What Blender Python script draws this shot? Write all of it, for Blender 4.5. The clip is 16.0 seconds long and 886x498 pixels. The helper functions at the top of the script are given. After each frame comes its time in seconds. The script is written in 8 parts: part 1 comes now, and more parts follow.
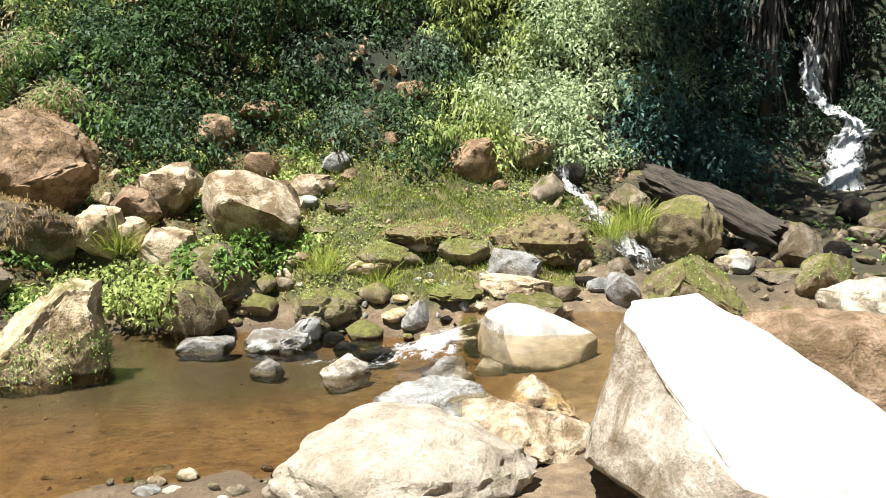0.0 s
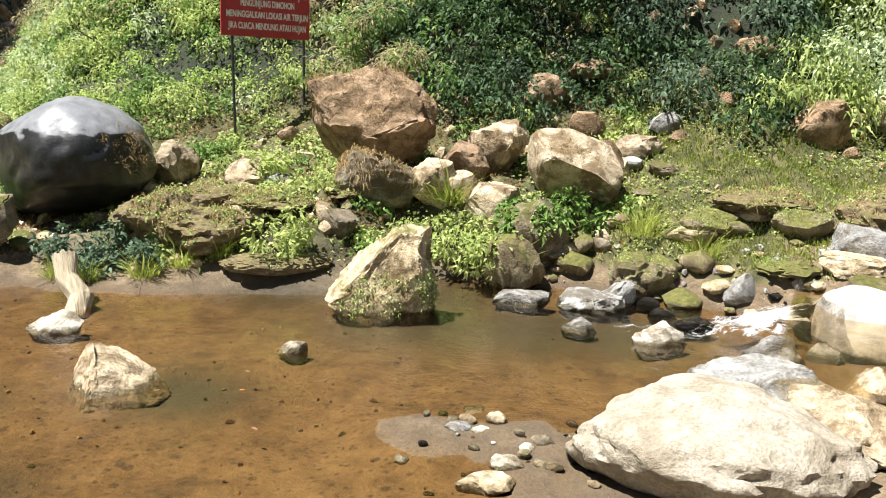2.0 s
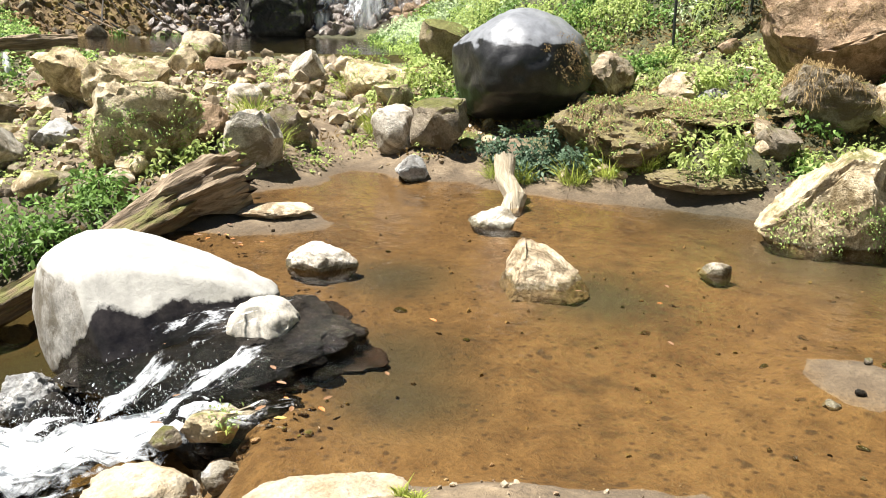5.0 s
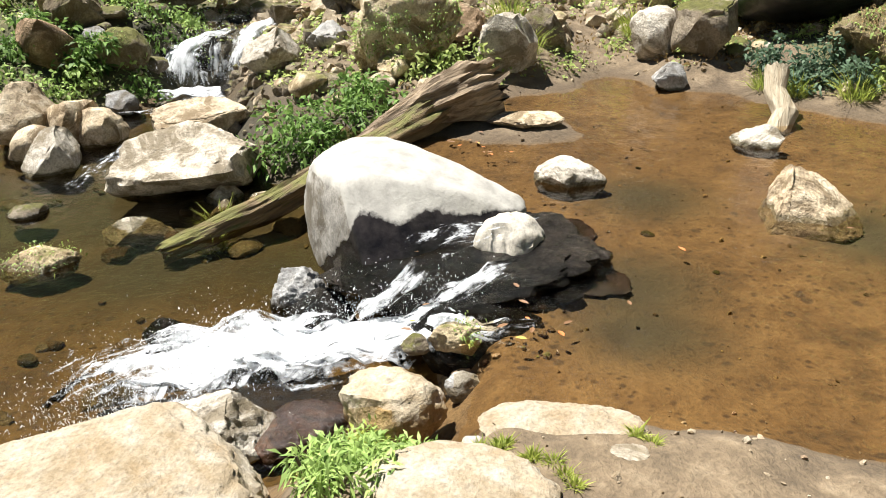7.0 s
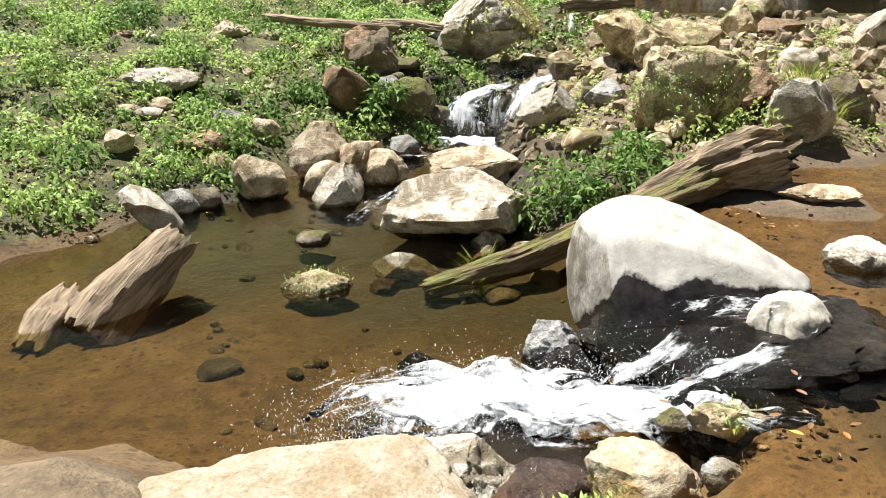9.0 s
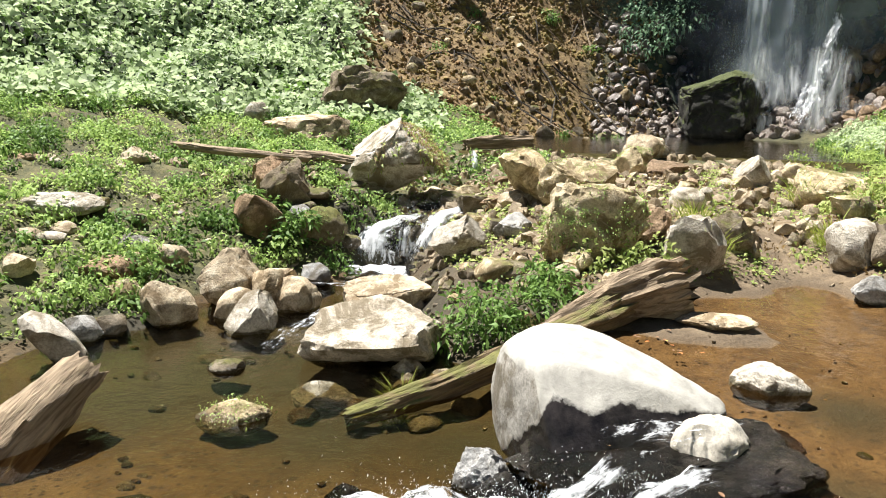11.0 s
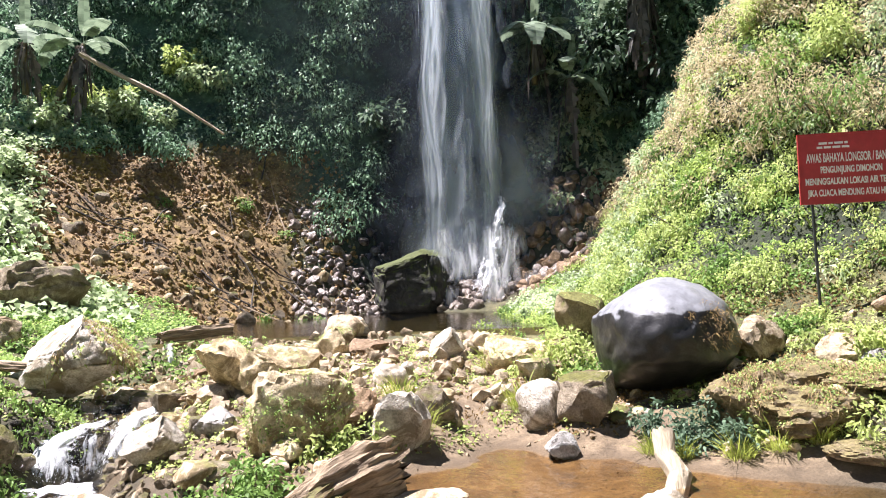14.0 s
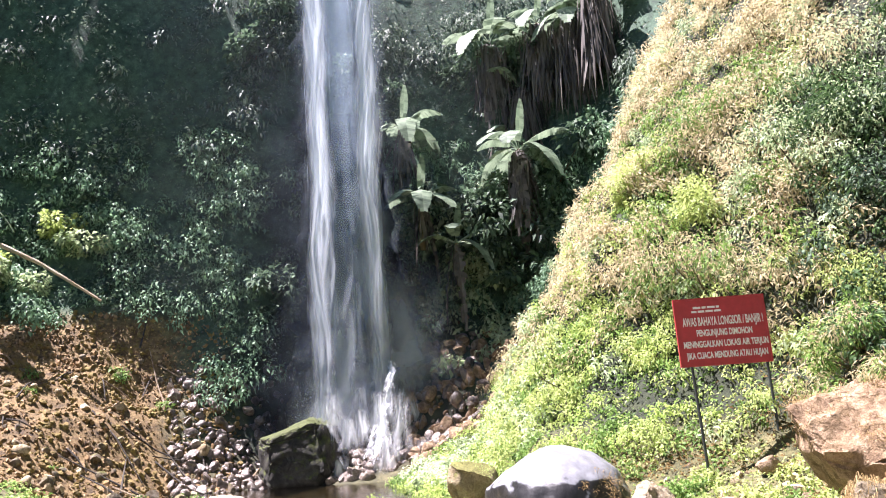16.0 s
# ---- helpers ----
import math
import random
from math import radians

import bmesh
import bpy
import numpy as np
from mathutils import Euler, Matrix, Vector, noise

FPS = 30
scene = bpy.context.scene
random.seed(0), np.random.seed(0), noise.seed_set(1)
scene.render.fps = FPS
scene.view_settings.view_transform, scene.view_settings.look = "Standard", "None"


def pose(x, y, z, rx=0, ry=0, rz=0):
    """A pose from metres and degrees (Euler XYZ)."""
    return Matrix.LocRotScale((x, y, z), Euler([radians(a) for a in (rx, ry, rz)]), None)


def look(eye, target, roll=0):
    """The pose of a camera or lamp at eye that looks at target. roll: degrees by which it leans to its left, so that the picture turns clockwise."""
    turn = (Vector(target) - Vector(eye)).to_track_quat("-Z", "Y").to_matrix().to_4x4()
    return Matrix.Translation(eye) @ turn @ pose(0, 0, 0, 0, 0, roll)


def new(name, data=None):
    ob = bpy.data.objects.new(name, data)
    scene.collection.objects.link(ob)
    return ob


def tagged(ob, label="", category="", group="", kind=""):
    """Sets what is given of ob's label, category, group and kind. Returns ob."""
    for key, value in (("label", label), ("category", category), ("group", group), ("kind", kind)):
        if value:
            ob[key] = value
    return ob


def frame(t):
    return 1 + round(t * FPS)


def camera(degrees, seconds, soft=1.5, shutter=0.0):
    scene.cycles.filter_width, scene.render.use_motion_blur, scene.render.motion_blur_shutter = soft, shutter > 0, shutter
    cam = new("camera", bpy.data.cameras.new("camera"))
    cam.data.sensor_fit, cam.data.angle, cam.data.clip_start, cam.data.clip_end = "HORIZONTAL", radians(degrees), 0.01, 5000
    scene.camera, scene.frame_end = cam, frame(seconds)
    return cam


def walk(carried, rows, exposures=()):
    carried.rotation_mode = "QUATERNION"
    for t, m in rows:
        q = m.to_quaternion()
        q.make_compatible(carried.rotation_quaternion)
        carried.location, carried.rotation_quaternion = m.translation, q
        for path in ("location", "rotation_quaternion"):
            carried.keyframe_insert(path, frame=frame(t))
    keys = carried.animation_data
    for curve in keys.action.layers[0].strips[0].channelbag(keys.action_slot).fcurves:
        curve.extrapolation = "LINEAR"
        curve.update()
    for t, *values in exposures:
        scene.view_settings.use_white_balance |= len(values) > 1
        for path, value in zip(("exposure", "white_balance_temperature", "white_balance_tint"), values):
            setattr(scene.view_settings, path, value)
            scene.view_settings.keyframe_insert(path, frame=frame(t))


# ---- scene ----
cam = camera(57.20, 16.0, soft=1.0)
PATH = [
    (0, pose(0.228, -0.031, 2.065, 82.92, -0.90, 0.05)),
    (0.5, pose(0.188, 0.006, 2.056, 83.26, 0.25, 8.86)),
    (1, pose(0.221, 0.060, 2.009, 82.52, -0.10, 17.03)),
    (1.5, pose(0.208, 0.086, 1.996, 81.30, -1.06, 19.46)),
    (2, pose(0.196, 0.076, 1.991, 79.98, -1.70, 22.51)),
    (2.5, pose(0.199, 0.073, 1.993, 78.71, -1.89, 25.46)),
    (3, pose(0.197, 0.075, 1.979, 77.82, -1.81, 28.90)),
    (3.5, pose(0.187, 0.091, 1.964, 76.43, -1.79, 33.94)),
    (4, pose(0.159, 0.120, 1.918, 74.34, -1.24, 39.72)),
    (4.5, pose(0.083, 0.101, 1.894, 74.13, -1.21, 46.66)),
    (4.7, pose(0.069, 0.095, 1.884, 74.16, -1.20, 48.88)),
    (6.8, pose(0.002, 0.089, 2.035, 66.63, 0.66, 66.13)),
    (7, pose(-0.023, 0.100, 2.022, 66.37, 0.96, 68.79)),
    (7.5, pose(-0.054, 0.102, 1.996, 65.60, 1.56, 75.23)),
    (8, pose(-0.068, 0.095, 1.991, 65.49, 1.39, 77.77)),
    (8.5, pose(-0.102, 0.098, 1.982, 67.10, 1.74, 81.57)),
    (8.7, pose(-0.135, 0.085, 1.965, 68.37, 1.34, 84.33)),
    (9.75, pose(-0.110, -0.060, 1.965, 75.07, -0.03, 90.38)),
    (10.8, pose(-0.077, -0.187, 1.974, 79.44, -0.87, 82.83)),
    (11, pose(-0.083, -0.177, 1.972, 79.84, -1.06, 80.41)),
    (11.5, pose(-0.069, -0.172, 1.975, 81.41, -1.08, 74.72)),
    (12, pose(-0.114, -0.133, 1.973, 83.35, -0.17, 67.98)),
    (12.5, pose(-0.136, -0.115, 1.980, 85.82, 0.45, 64.62)),
    (13, pose(-0.158, -0.105, 1.989, 88.14, 1.14, 63.18)),
    (13.5, pose(-0.150, -0.101, 2.009, 90.13, 1.79, 61.62)),
    (14, pose(-0.173, -0.088, 2.020, 92.32, 2.18, 59.74)),
    (14.5, pose(-0.172, -0.059, 2.045, 94.92, 3.02, 59.07)),
    (15, pose(-0.166, -0.071, 2.057, 97.00, 3.05, 58.70)),
    (15.5, pose(-0.209, -0.011, 2.060, 99.04, 2.87, 55.92)),
    (16, pose(-0.254, 0.025, 2.134, 103.25, 3.98, 52.28)),
]
walk(cam, PATH, exposures=[(0.0, 1.41, 5900, 11), (2.5, 1.48, 5900, 11), (4.5, 1.64, 5900, 11), (7.3, 1.36, 5900, 11), (11.0, 1.46, 5900, 11), (13.0, 1.72, 5750, 17), (16.0, 2.37, 5700, 29)])

# ---- daylight: a high sun beyond the stream, clear sky ----
SUN_AZ, SUN_EL = 128.0, 67.0
world = bpy.data.worlds.new("sky")
scene.world = world
world.use_nodes = True
wn = world.node_tree
sky = wn.nodes.new("ShaderNodeTexSky")
sky.sky_type, sky.sun_disc = "NISHITA", False
sky.sun_elevation, sky.sun_rotation = radians(SUN_EL), radians(-SUN_AZ)
sky.altitude, sky.dust_density, sky.air_density = 1100, 0.5, 0.40
wn.nodes["Background"].inputs["Strength"].default_value = 0.05
wn.links.new(sky.outputs[0], wn.nodes["Background"].inputs["Color"])
sun = new("sun", bpy.data.lights.new("sun", "SUN"))
sun.data.energy, sun.data.angle, sun.data.color = 5.0, radians(0.53), (1.0, 0.925, 0.79)
to_sun = Vector((-math.sin(radians(SUN_AZ)) * math.cos(radians(SUN_EL)), math.cos(radians(SUN_AZ)) * math.cos(radians(SUN_EL)), math.sin(radians(SUN_EL))))
sun.matrix_world = look(to_sun * 60, (0, 0, 0))

# ---- materials ----
def nodes_of(name):
    m = bpy.data.materials.new(name)
    m.use_nodes = True
    nt = m.node_tree
    return m, nt, nt.nodes["Principled BSDF"]


def put(nt, kind, links=(), **values):
    """A node of that kind; values set its properties, links its inputs (name or number, socket or value)."""
    n = nt.nodes.new(kind)
    for key, value in values.items():
        setattr(n, key, value)
    for key, value in links:
        if isinstance(value, bpy.types.NodeSocket):
            nt.links.new(value, n.inputs[key])
        else:
            n.inputs[key].default_value = value
    return n


def fuzz(nt, where, scale, detail=5.0, rough=0.6, distort=0.0):
    return put(nt, "ShaderNodeTexNoise", [("Vector", where), ("Scale", scale), ("Detail", detail), ("Roughness", rough), ("Distortion", distort)]).outputs["Fac"]


def ramp(nt, fac, stops, hard=False):
    n = put(nt, "ShaderNodeValToRGB", [(0, fac)])
    e = n.color_ramp.elements
    while len(e) < len(stops):
        e.new(0.5)
    for k, (at, c) in enumerate(stops):
        e[k].position = at
        e[k].color = (*c, 1) if isinstance(c, tuple) else (c, c, c, 1)
    if hard:
        n.color_ramp.interpolation = "CONSTANT"
    return n.outputs[0]


def blend(nt, fac, a, b, kind="MIX"):
    n = put(nt, "ShaderNodeMix", data_type="RGBA", blend_type=kind)
    for key, value in ((0, fac), (6, a), (7, b)):
        if isinstance(value, bpy.types.NodeSocket):
            nt.links.new(value, n.inputs[key])
        else:
            n.inputs[key].default_value = (*value, 1) if isinstance(value, tuple) else value
    return n.outputs[2]


def calc(nt, op, a, b=0.0, clamp=False):
    return put(nt, "ShaderNodeMath", [(0, a), (1, b)], operation=op, use_clamp=clamp).outputs[0]


def relief(nt, bsdf, height, strength, distance):
    b = put(nt, "ShaderNodeBump", [("Height", height), ("Strength", strength), ("Distance", distance)])
    nt.links.new(b.outputs[0], bsdf.inputs["Normal"])


def world_place(nt):
    return put(nt, "ShaderNodeNewGeometry").outputs["Position"]


def upness(nt):
    g = put(nt, "ShaderNodeNewGeometry")
    return put(nt, "ShaderNodeSeparateXYZ", [(0, g.outputs["Normal"])]).outputs[2]


def rock_material(name, dark, mid, light, moss=0.0, moss_colour=(0.13, 0.125, 0.03), rough=0.85, wet=0.0, lit_crust=None, lit_from=0.62, pits=0.045, stained=0.85):
    m, nt, b = nodes_of(name)
    p = world_place(nt)
    big, mids, fine = fuzz(nt, p, 1.6, 3), fuzz(nt, p, 6.0, 6, 0.6, 0.15), fuzz(nt, p, 45.0, 4, 0.7)
    c = ramp(nt, mids, [(0.30, dark), (0.49, mid), (0.68, light)])
    c = blend(nt, calc(nt, "MULTIPLY", big, 0.5), c, light)
    c = blend(nt, 0.55, c, ramp(nt, fine, [(0.32, 0.25), (0.60, 1.0)]), "MULTIPLY")
    cracks = put(nt, "ShaderNodeTexVoronoi", [("Vector", p), ("Scale", 2.3), ("Randomness", 1.0)], feature="DISTANCE_TO_EDGE").outputs[0]
    rnd = put(nt, "ShaderNodeObjectInfo").outputs["Random"]
    c = blend(nt, 1.0, c, ramp(nt, rnd, [(0.0, (0.82, 0.80, 0.78)), (0.5, (1.0, 0.98, 0.95)), (1.0, (1.12, 1.06, 0.98))]), "MULTIPLY")
    stain = ramp(nt, fuzz(nt, p, 2.4, 8, 0.74, 0.9), [(0.47, 0.0), (0.58, stained)])
    c = blend(nt, stain, c, blend(nt, 0.55, dark, (0.12, 0.085, 0.035)) if mid[0] > 0.1 else dark)
    # upward faces go paler: weathered crust and sunlit tops, both put into the colour
    if lit_crust:
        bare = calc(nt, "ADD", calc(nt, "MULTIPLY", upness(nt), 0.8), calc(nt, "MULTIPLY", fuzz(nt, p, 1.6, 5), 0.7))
        c = blend(nt, ramp(nt, bare, [(lit_from - 0.03, 0.0), (lit_from + 0.03, 1.0)]), c, blend(nt, ramp(nt, mids, [(0.35, 0.0), (0.6, 1.0)]), tuple(v * 0.66 for v in lit_crust), lit_crust))
    if moss > 0:
        tuft = fuzz(nt, p, 3.2, 6, 0.7)
        mask = calc(nt, "ADD", calc(nt, "MULTIPLY", upness(nt), 0.35), tuft)
        mask = ramp(nt, mask, [(0.86 - 0.4 * moss, 0.0), (0.98 - 0.4 * moss, 1.0)])
        green = ramp(nt, fuzz(nt, p, 18.0, 4), [(0.3, tuple(v * 0.45 for v in moss_colour)), (0.7, moss_colour)])
        c = blend(nt, mask, c, green)
    # a wet band up to the level of the pool, or of the stream below it
    xyz = put(nt, "ShaderNodeSeparateXYZ", [(0, p)]).outputs
    below = calc(nt, "GREATER_THAN", calc(nt, "SUBTRACT", calc(nt, "MULTIPLY", xyz[0], -1.0), calc(nt, "MULTIPLY", xyz[1], 4.0)), 0.0)
    over = calc(nt, "ADD", calc(nt, "ADD", xyz[2], calc(nt, "MULTIPLY", below, 0.36)), calc(nt, "MULTIPLY", mids, 0.10))
    far = put(nt, "ShaderNodeVectorMath", [(0, p)], operation="LENGTH").outputs["Value"]
    over = calc(nt, "ADD", over, calc(nt, "LESS_THAN", far, 3.65))
    dry = ramp(nt, calc(nt, "ADD", over, 0.4), [(0.475, 0.0), (0.50, 1.0)])
    c = blend(nt, dry, blend(nt, 1.0, c, (0.34, 0.33, 0.27), "MULTIPLY"), c)
    nt.links.new(c, b.inputs["Base Color"])
    nt.links.new(ramp(nt, dry, [(0.0, min(rough, 0.2)), (1.0, rough)]), b.inputs["Roughness"])
    b.inputs["Specular IOR Level"].default_value = 0.3 + wet
    h = calc(nt, "ADD", calc(nt, "MULTIPLY", mids, 1.0), calc(nt, "MULTIPLY", fine, 0.35))
    h = calc(nt, "ADD", h, calc(nt, "MULTIPLY", ramp(nt, cracks, [(0.0, 0.0), (0.02, 1.0)]), 0.05))
    relief(nt, b, h, 1.0, pits)
    return m


TAN = rock_material("tan_rock", (0.17, 0.11, 0.06), (0.50, 0.40, 0.26), (0.72, 0.64, 0.50))
PALE = rock_material("pale_rock", (0.22, 0.185, 0.13), (0.54, 0.49, 0.41), (0.74, 0.70, 0.62))
CREAM = rock_material("cream_rock", (0.30, 0.20, 0.09), (0.43, 0.36, 0.25), (0.54, 0.49, 0.40), pits=0.03, stained=0.45)
GREY = rock_material("grey_rock", (0.10, 0.10, 0.10), (0.29, 0.29, 0.285), (0.50, 0.50, 0.49))
DARK = rock_material("dark_wet_rock", (0.010, 0.009, 0.008), (0.025, 0.023, 0.021), (0.045, 0.038, 0.032), rough=0.10, wet=0.0, pits=0.08)
BROWN = rock_material("brown_earthy_rock", (0.10, 0.058, 0.03), (0.31, 0.205, 0.12), (0.53, 0.40, 0.275), pits=.07)
OCHRE = rock_material("ochre_rock", (0.19, 0.13, 0.06), (0.54, 0.44, 0.27), (0.76, 0.66, 0.48), moss=0.22, moss_colour=(0.22, 0.20, 0.07))
MOSSY = rock_material("mossy_rock", (0.11, 0.09, 0.05), (0.24, 0.20, 0.12), (0.38, 0.33, 0.22), moss=0.62, moss_colour=(0.17, 0.165, 0.045))
STRAWY = rock_material("straw_grown_rock", (0.10, 0.08, 0.045), (0.22, 0.17, 0.10), (0.36, 0.30, 0.20), moss=0.6, moss_colour=(0.21, 0.17, 0.075))
DULL = rock_material("dull_rock", (0.07, 0.055, 0.04), (0.19, 0.155, 0.11), (0.38, 0.33, 0.25), moss=0.3)
EGG = rock_material("smooth_cream_stone", (0.42, 0.38, 0.31), (0.56, 0.52, 0.44), (0.68, 0.64, 0.56), pits=0.004, stained=0.12)
BONE = rock_material("bone_coloured_rock", (0.26, 0.22, 0.16), (0.46, 0.41, 0.33), (0.60, 0.55, 0.46), pits=0.035, stained=0.45)
BLACK_MOSS = rock_material("black_mossy_rock", (0.015, 0.015, 0.013), (0.035, 0.033, 0.03), (0.07, 0.068, 0.06), moss=0.75, moss_colour=(0.075, 0.09, 0.02), rough=0.8)
# the next three: sunlit tops against darker flanks, set by colour
SMOOTH = rock_material("smooth_grey_rock", (0.012, 0.012, 0.012), (0.022, 0.022, 0.023), (0.04, 0.04, 0.043), rough=0.36, wet=0.1, pits=0.008, lit_crust=(0.22, 0.225, 0.24), lit_from=0.74)
LIT_CRUSTED = rock_material("white_topped_rock", (0.16, 0.12, 0.08), (0.34, 0.29, 0.23), (0.52, 0.48, 0.42), lit_crust=(0.54, 0.51, 0.45), lit_from=0.80, pits=0.025)
WHITECAP = rock_material("white_topped_grey_rock", (0.12, 0.115, 0.105), (0.27, 0.265, 0.25), (0.42, 0.41, 0.39), lit_crust=(0.43, 0.41, 0.365), lit_from=0.62, pits=0.008)


def wash_material():
    """A white-topped boulder whose lower flank, over which the pool spills, is black and wet."""
    m = WHITECAP.copy()
    m.name = "white_boulder_with_wet_flank"
    nt = m.node_tree
    b = nt.nodes["Principled BSDF"]
    p = world_place(nt)
    xyz = put(nt, "ShaderNodeSeparateXYZ", [(0, p)]).outputs
    along = calc(nt, "ADD", calc(nt, "MULTIPLY", calc(nt, "ADD", xyz[0], 4.83), .34), calc(nt, "MULTIPLY", calc(nt, "SUBTRACT", xyz[1], 1.71), .94))
    brim = calc(nt, "MINIMUM", calc(nt, "ADD", calc(nt, "MULTIPLY", along, 1.5), .70), calc(nt, "ADD", calc(nt, "MULTIPLY", along, -.12), .20))
    over = calc(nt, "ADD", calc(nt, "SUBTRACT", xyz[2], brim), calc(nt, "MULTIPLY", calc(nt, "SUBTRACT", fuzz(nt, p, 5.0, 5), .5), .22))
    dry = ramp(nt, calc(nt, "ADD", over, .5), [(.485, 0.0), (.51, 1.0)])
    base = b.inputs["Base Color"].links[0].from_socket
    rough = b.inputs["Roughness"].links[0].from_socket
    black = ramp(nt, fuzz(nt, p, 9.0, 5), [(.35, (.010, .009, .009)), (.65, (.035, .03, .028))])
    nt.links.new(blend(nt, dry, black, base), b.inputs["Base Color"])
    nt.links.new(blend(nt, dry, (.12, .12, .12), rough), b.inputs["Roughness"])
    return m


WASHED = wash_material()
SCREE = rock_material("dark_scree_rock", (0.06, 0.045, 0.038), (0.18, 0.145, 0.125), (0.36, 0.31, 0.28), rough=0.35, wet=0.2)
WET_BROWN = rock_material("wet_brown_rock", (0.022, 0.012, 0.007), (0.06, 0.032, 0.017), (0.12, 0.065, 0.035), rough=0.2, wet=0.2)


def ground_material():
    m, nt, b = nodes_of("earth_and_sand")
    p = world_place(nt)
    big, mids, fine = fuzz(nt, p, 0.9, 4), fuzz(nt, p, 5.0, 6, 0.65), fuzz(nt, p, 38.0, 4, 0.7)
    sand = ramp(nt, mids, [(0.3, (0.10, 0.072, 0.042)), (0.55, (0.20, 0.145, 0.086)), (0.72, (0.30, 0.23, 0.145))])
    height = put(nt, "ShaderNodeSeparateXYZ", [(0, p)]).outputs[2]
    silt = ramp(nt, calc(nt, "ADD", calc(nt, "MULTIPLY", mids, 0.6), calc(nt, "MULTIPLY", big, 0.4)), [(0.34, (0.052, 0.030, 0.011)), (0.47, (0.120, 0.071, 0.026)), (0.62, (0.18, 0.114, 0.046))])
    specks = put(nt, "ShaderNodeTexVoronoi", [("Vector", p), ("Scale", 15.0), ("Randomness", 1.0)]).outputs["Distance"]
    drift = fuzz(nt, p, 1.3, 4, 0.6)
    silt = blend(nt, calc(nt, "MULTIPLY", ramp(nt, specks, [(0.15, 0.85), (0.32, 0.0)]), ramp(nt, drift, [(0.32, 0.25), (0.50, 1.0)])), silt, (0.045, 0.024, 0.009))
    litter = put(nt, "ShaderNodeTexVoronoi", [("Vector", p), ("Scale", 4.5), ("Randomness", 1.0)]).outputs["Distance"]
    silt = blend(nt, ramp(nt, calc(nt, "ADD", litter, calc(nt, "MULTIPLY", fine, 0.12)), [(0.17, 0.8), (0.23, 0.0)]), silt, (0.045, 0.026, 0.011))
    # one mask for algae, mud and shade painted into the ground
    murk_and_shade = put(nt, "ShaderNodeAttribute", attribute_name="murk_and_shade").outputs["Fac"]
    silt = blend(nt, calc(nt, "MULTIPLY", murk_and_shade, ramp(nt, mids, [(0.3, 0.5), (0.55, 0.9)])), silt, (0.036, 0.031, 0.012))
    c = blend(nt, ramp(nt, calc(nt, "ADD", height, 0.5), [(0.49, 0.0), (0.54, 1.0)]), silt, sand)
    damp = calc(nt, "ADD", calc(nt, "ADD", height, 0.5), calc(nt, "MULTIPLY", mids, 0.06))
    c = blend(nt, ramp(nt, damp, [(0.53, 0.0), (0.545, 0.75), (0.575, 0.6), (0.63, 0.0)]), c, (0.10, 0.07, 0.04))
    grown = put(nt, "ShaderNodeAttribute", attribute_name="grown").outputs["Fac"]
    slip = put(nt, "ShaderNodeAttribute", attribute_name="slip").outputs["Fac"]
    soil = ramp(nt, mids, [(0.3, (0.009, 0.012, 0.005)), (0.55, (0.022, 0.030, 0.010)), (0.75, (0.05, 0.057, 0.022))])
    turf = ramp(nt, mids, [(0.3, (0.028, 0.026, 0.011)), (0.5, (0.085, 0.082, 0.028)), (0.66, (0.17, 0.145, 0.06))])
    mat = ramp(nt, fuzz(nt, p, 3.0, 6, .7), [(0.32, (0.018, 0.036, 0.022)), (0.52, (0.05, 0.095, 0.055)), (0.70, (0.10, 0.17, 0.10))])
    soil = blend(nt, ramp(nt, calc(nt, "MULTIPLY", calc(nt, "SUBTRACT", put(nt, "ShaderNodeVectorMath", [(0, p)], operation="LENGTH").outputs["Value"], 24.0), .2), [(0.3, 0.0), (0.6, 1.0)]), soil, mat)
    soil = blend(nt, ramp(nt, calc(nt, "MULTIPLY", height, 0.2), [(0.36, 0.0), (0.46, 1.0)]), turf, soil)
    edge = calc(nt, "ADD", grown, calc(nt, "MULTIPLY", calc(nt, "SUBTRACT", mids, 0.5), 0.9))
    c = blend(nt, ramp(nt, edge, [(0.38, 0.0), (0.60, 1.0)]), c, soil)
    clay = ramp(nt, fuzz(nt, p, 2.2, 7, 0.72), [(0.34, (0.04, 0.024, 0.010)), (0.5, (0.175, 0.112, 0.042)), (0.66, (0.31, 0.215, 0.092))])
    # above the water it darkens wet earth and paints in shade
    c = blend(nt, calc(nt, "MULTIPLY", murk_and_shade, 0.85), c, blend(nt, mids, (0.02, 0.018, 0.01), (0.07, 0.06, 0.035)))
    c = blend(nt, slip, c, clay)
    c = blend(nt, 0.6, c, ramp(nt, fine, [(0.3, 0.45), (0.6, 1.0)]), "MULTIPLY")
    nt.links.new(c, b.inputs["Base Color"])
    b.inputs["Roughness"].default_value = 0.92
    relief(nt, b, calc(nt, "ADD", mids, calc(nt, "MULTIPLY", fine, 0.5)), 0.8, 0.05)
    return m


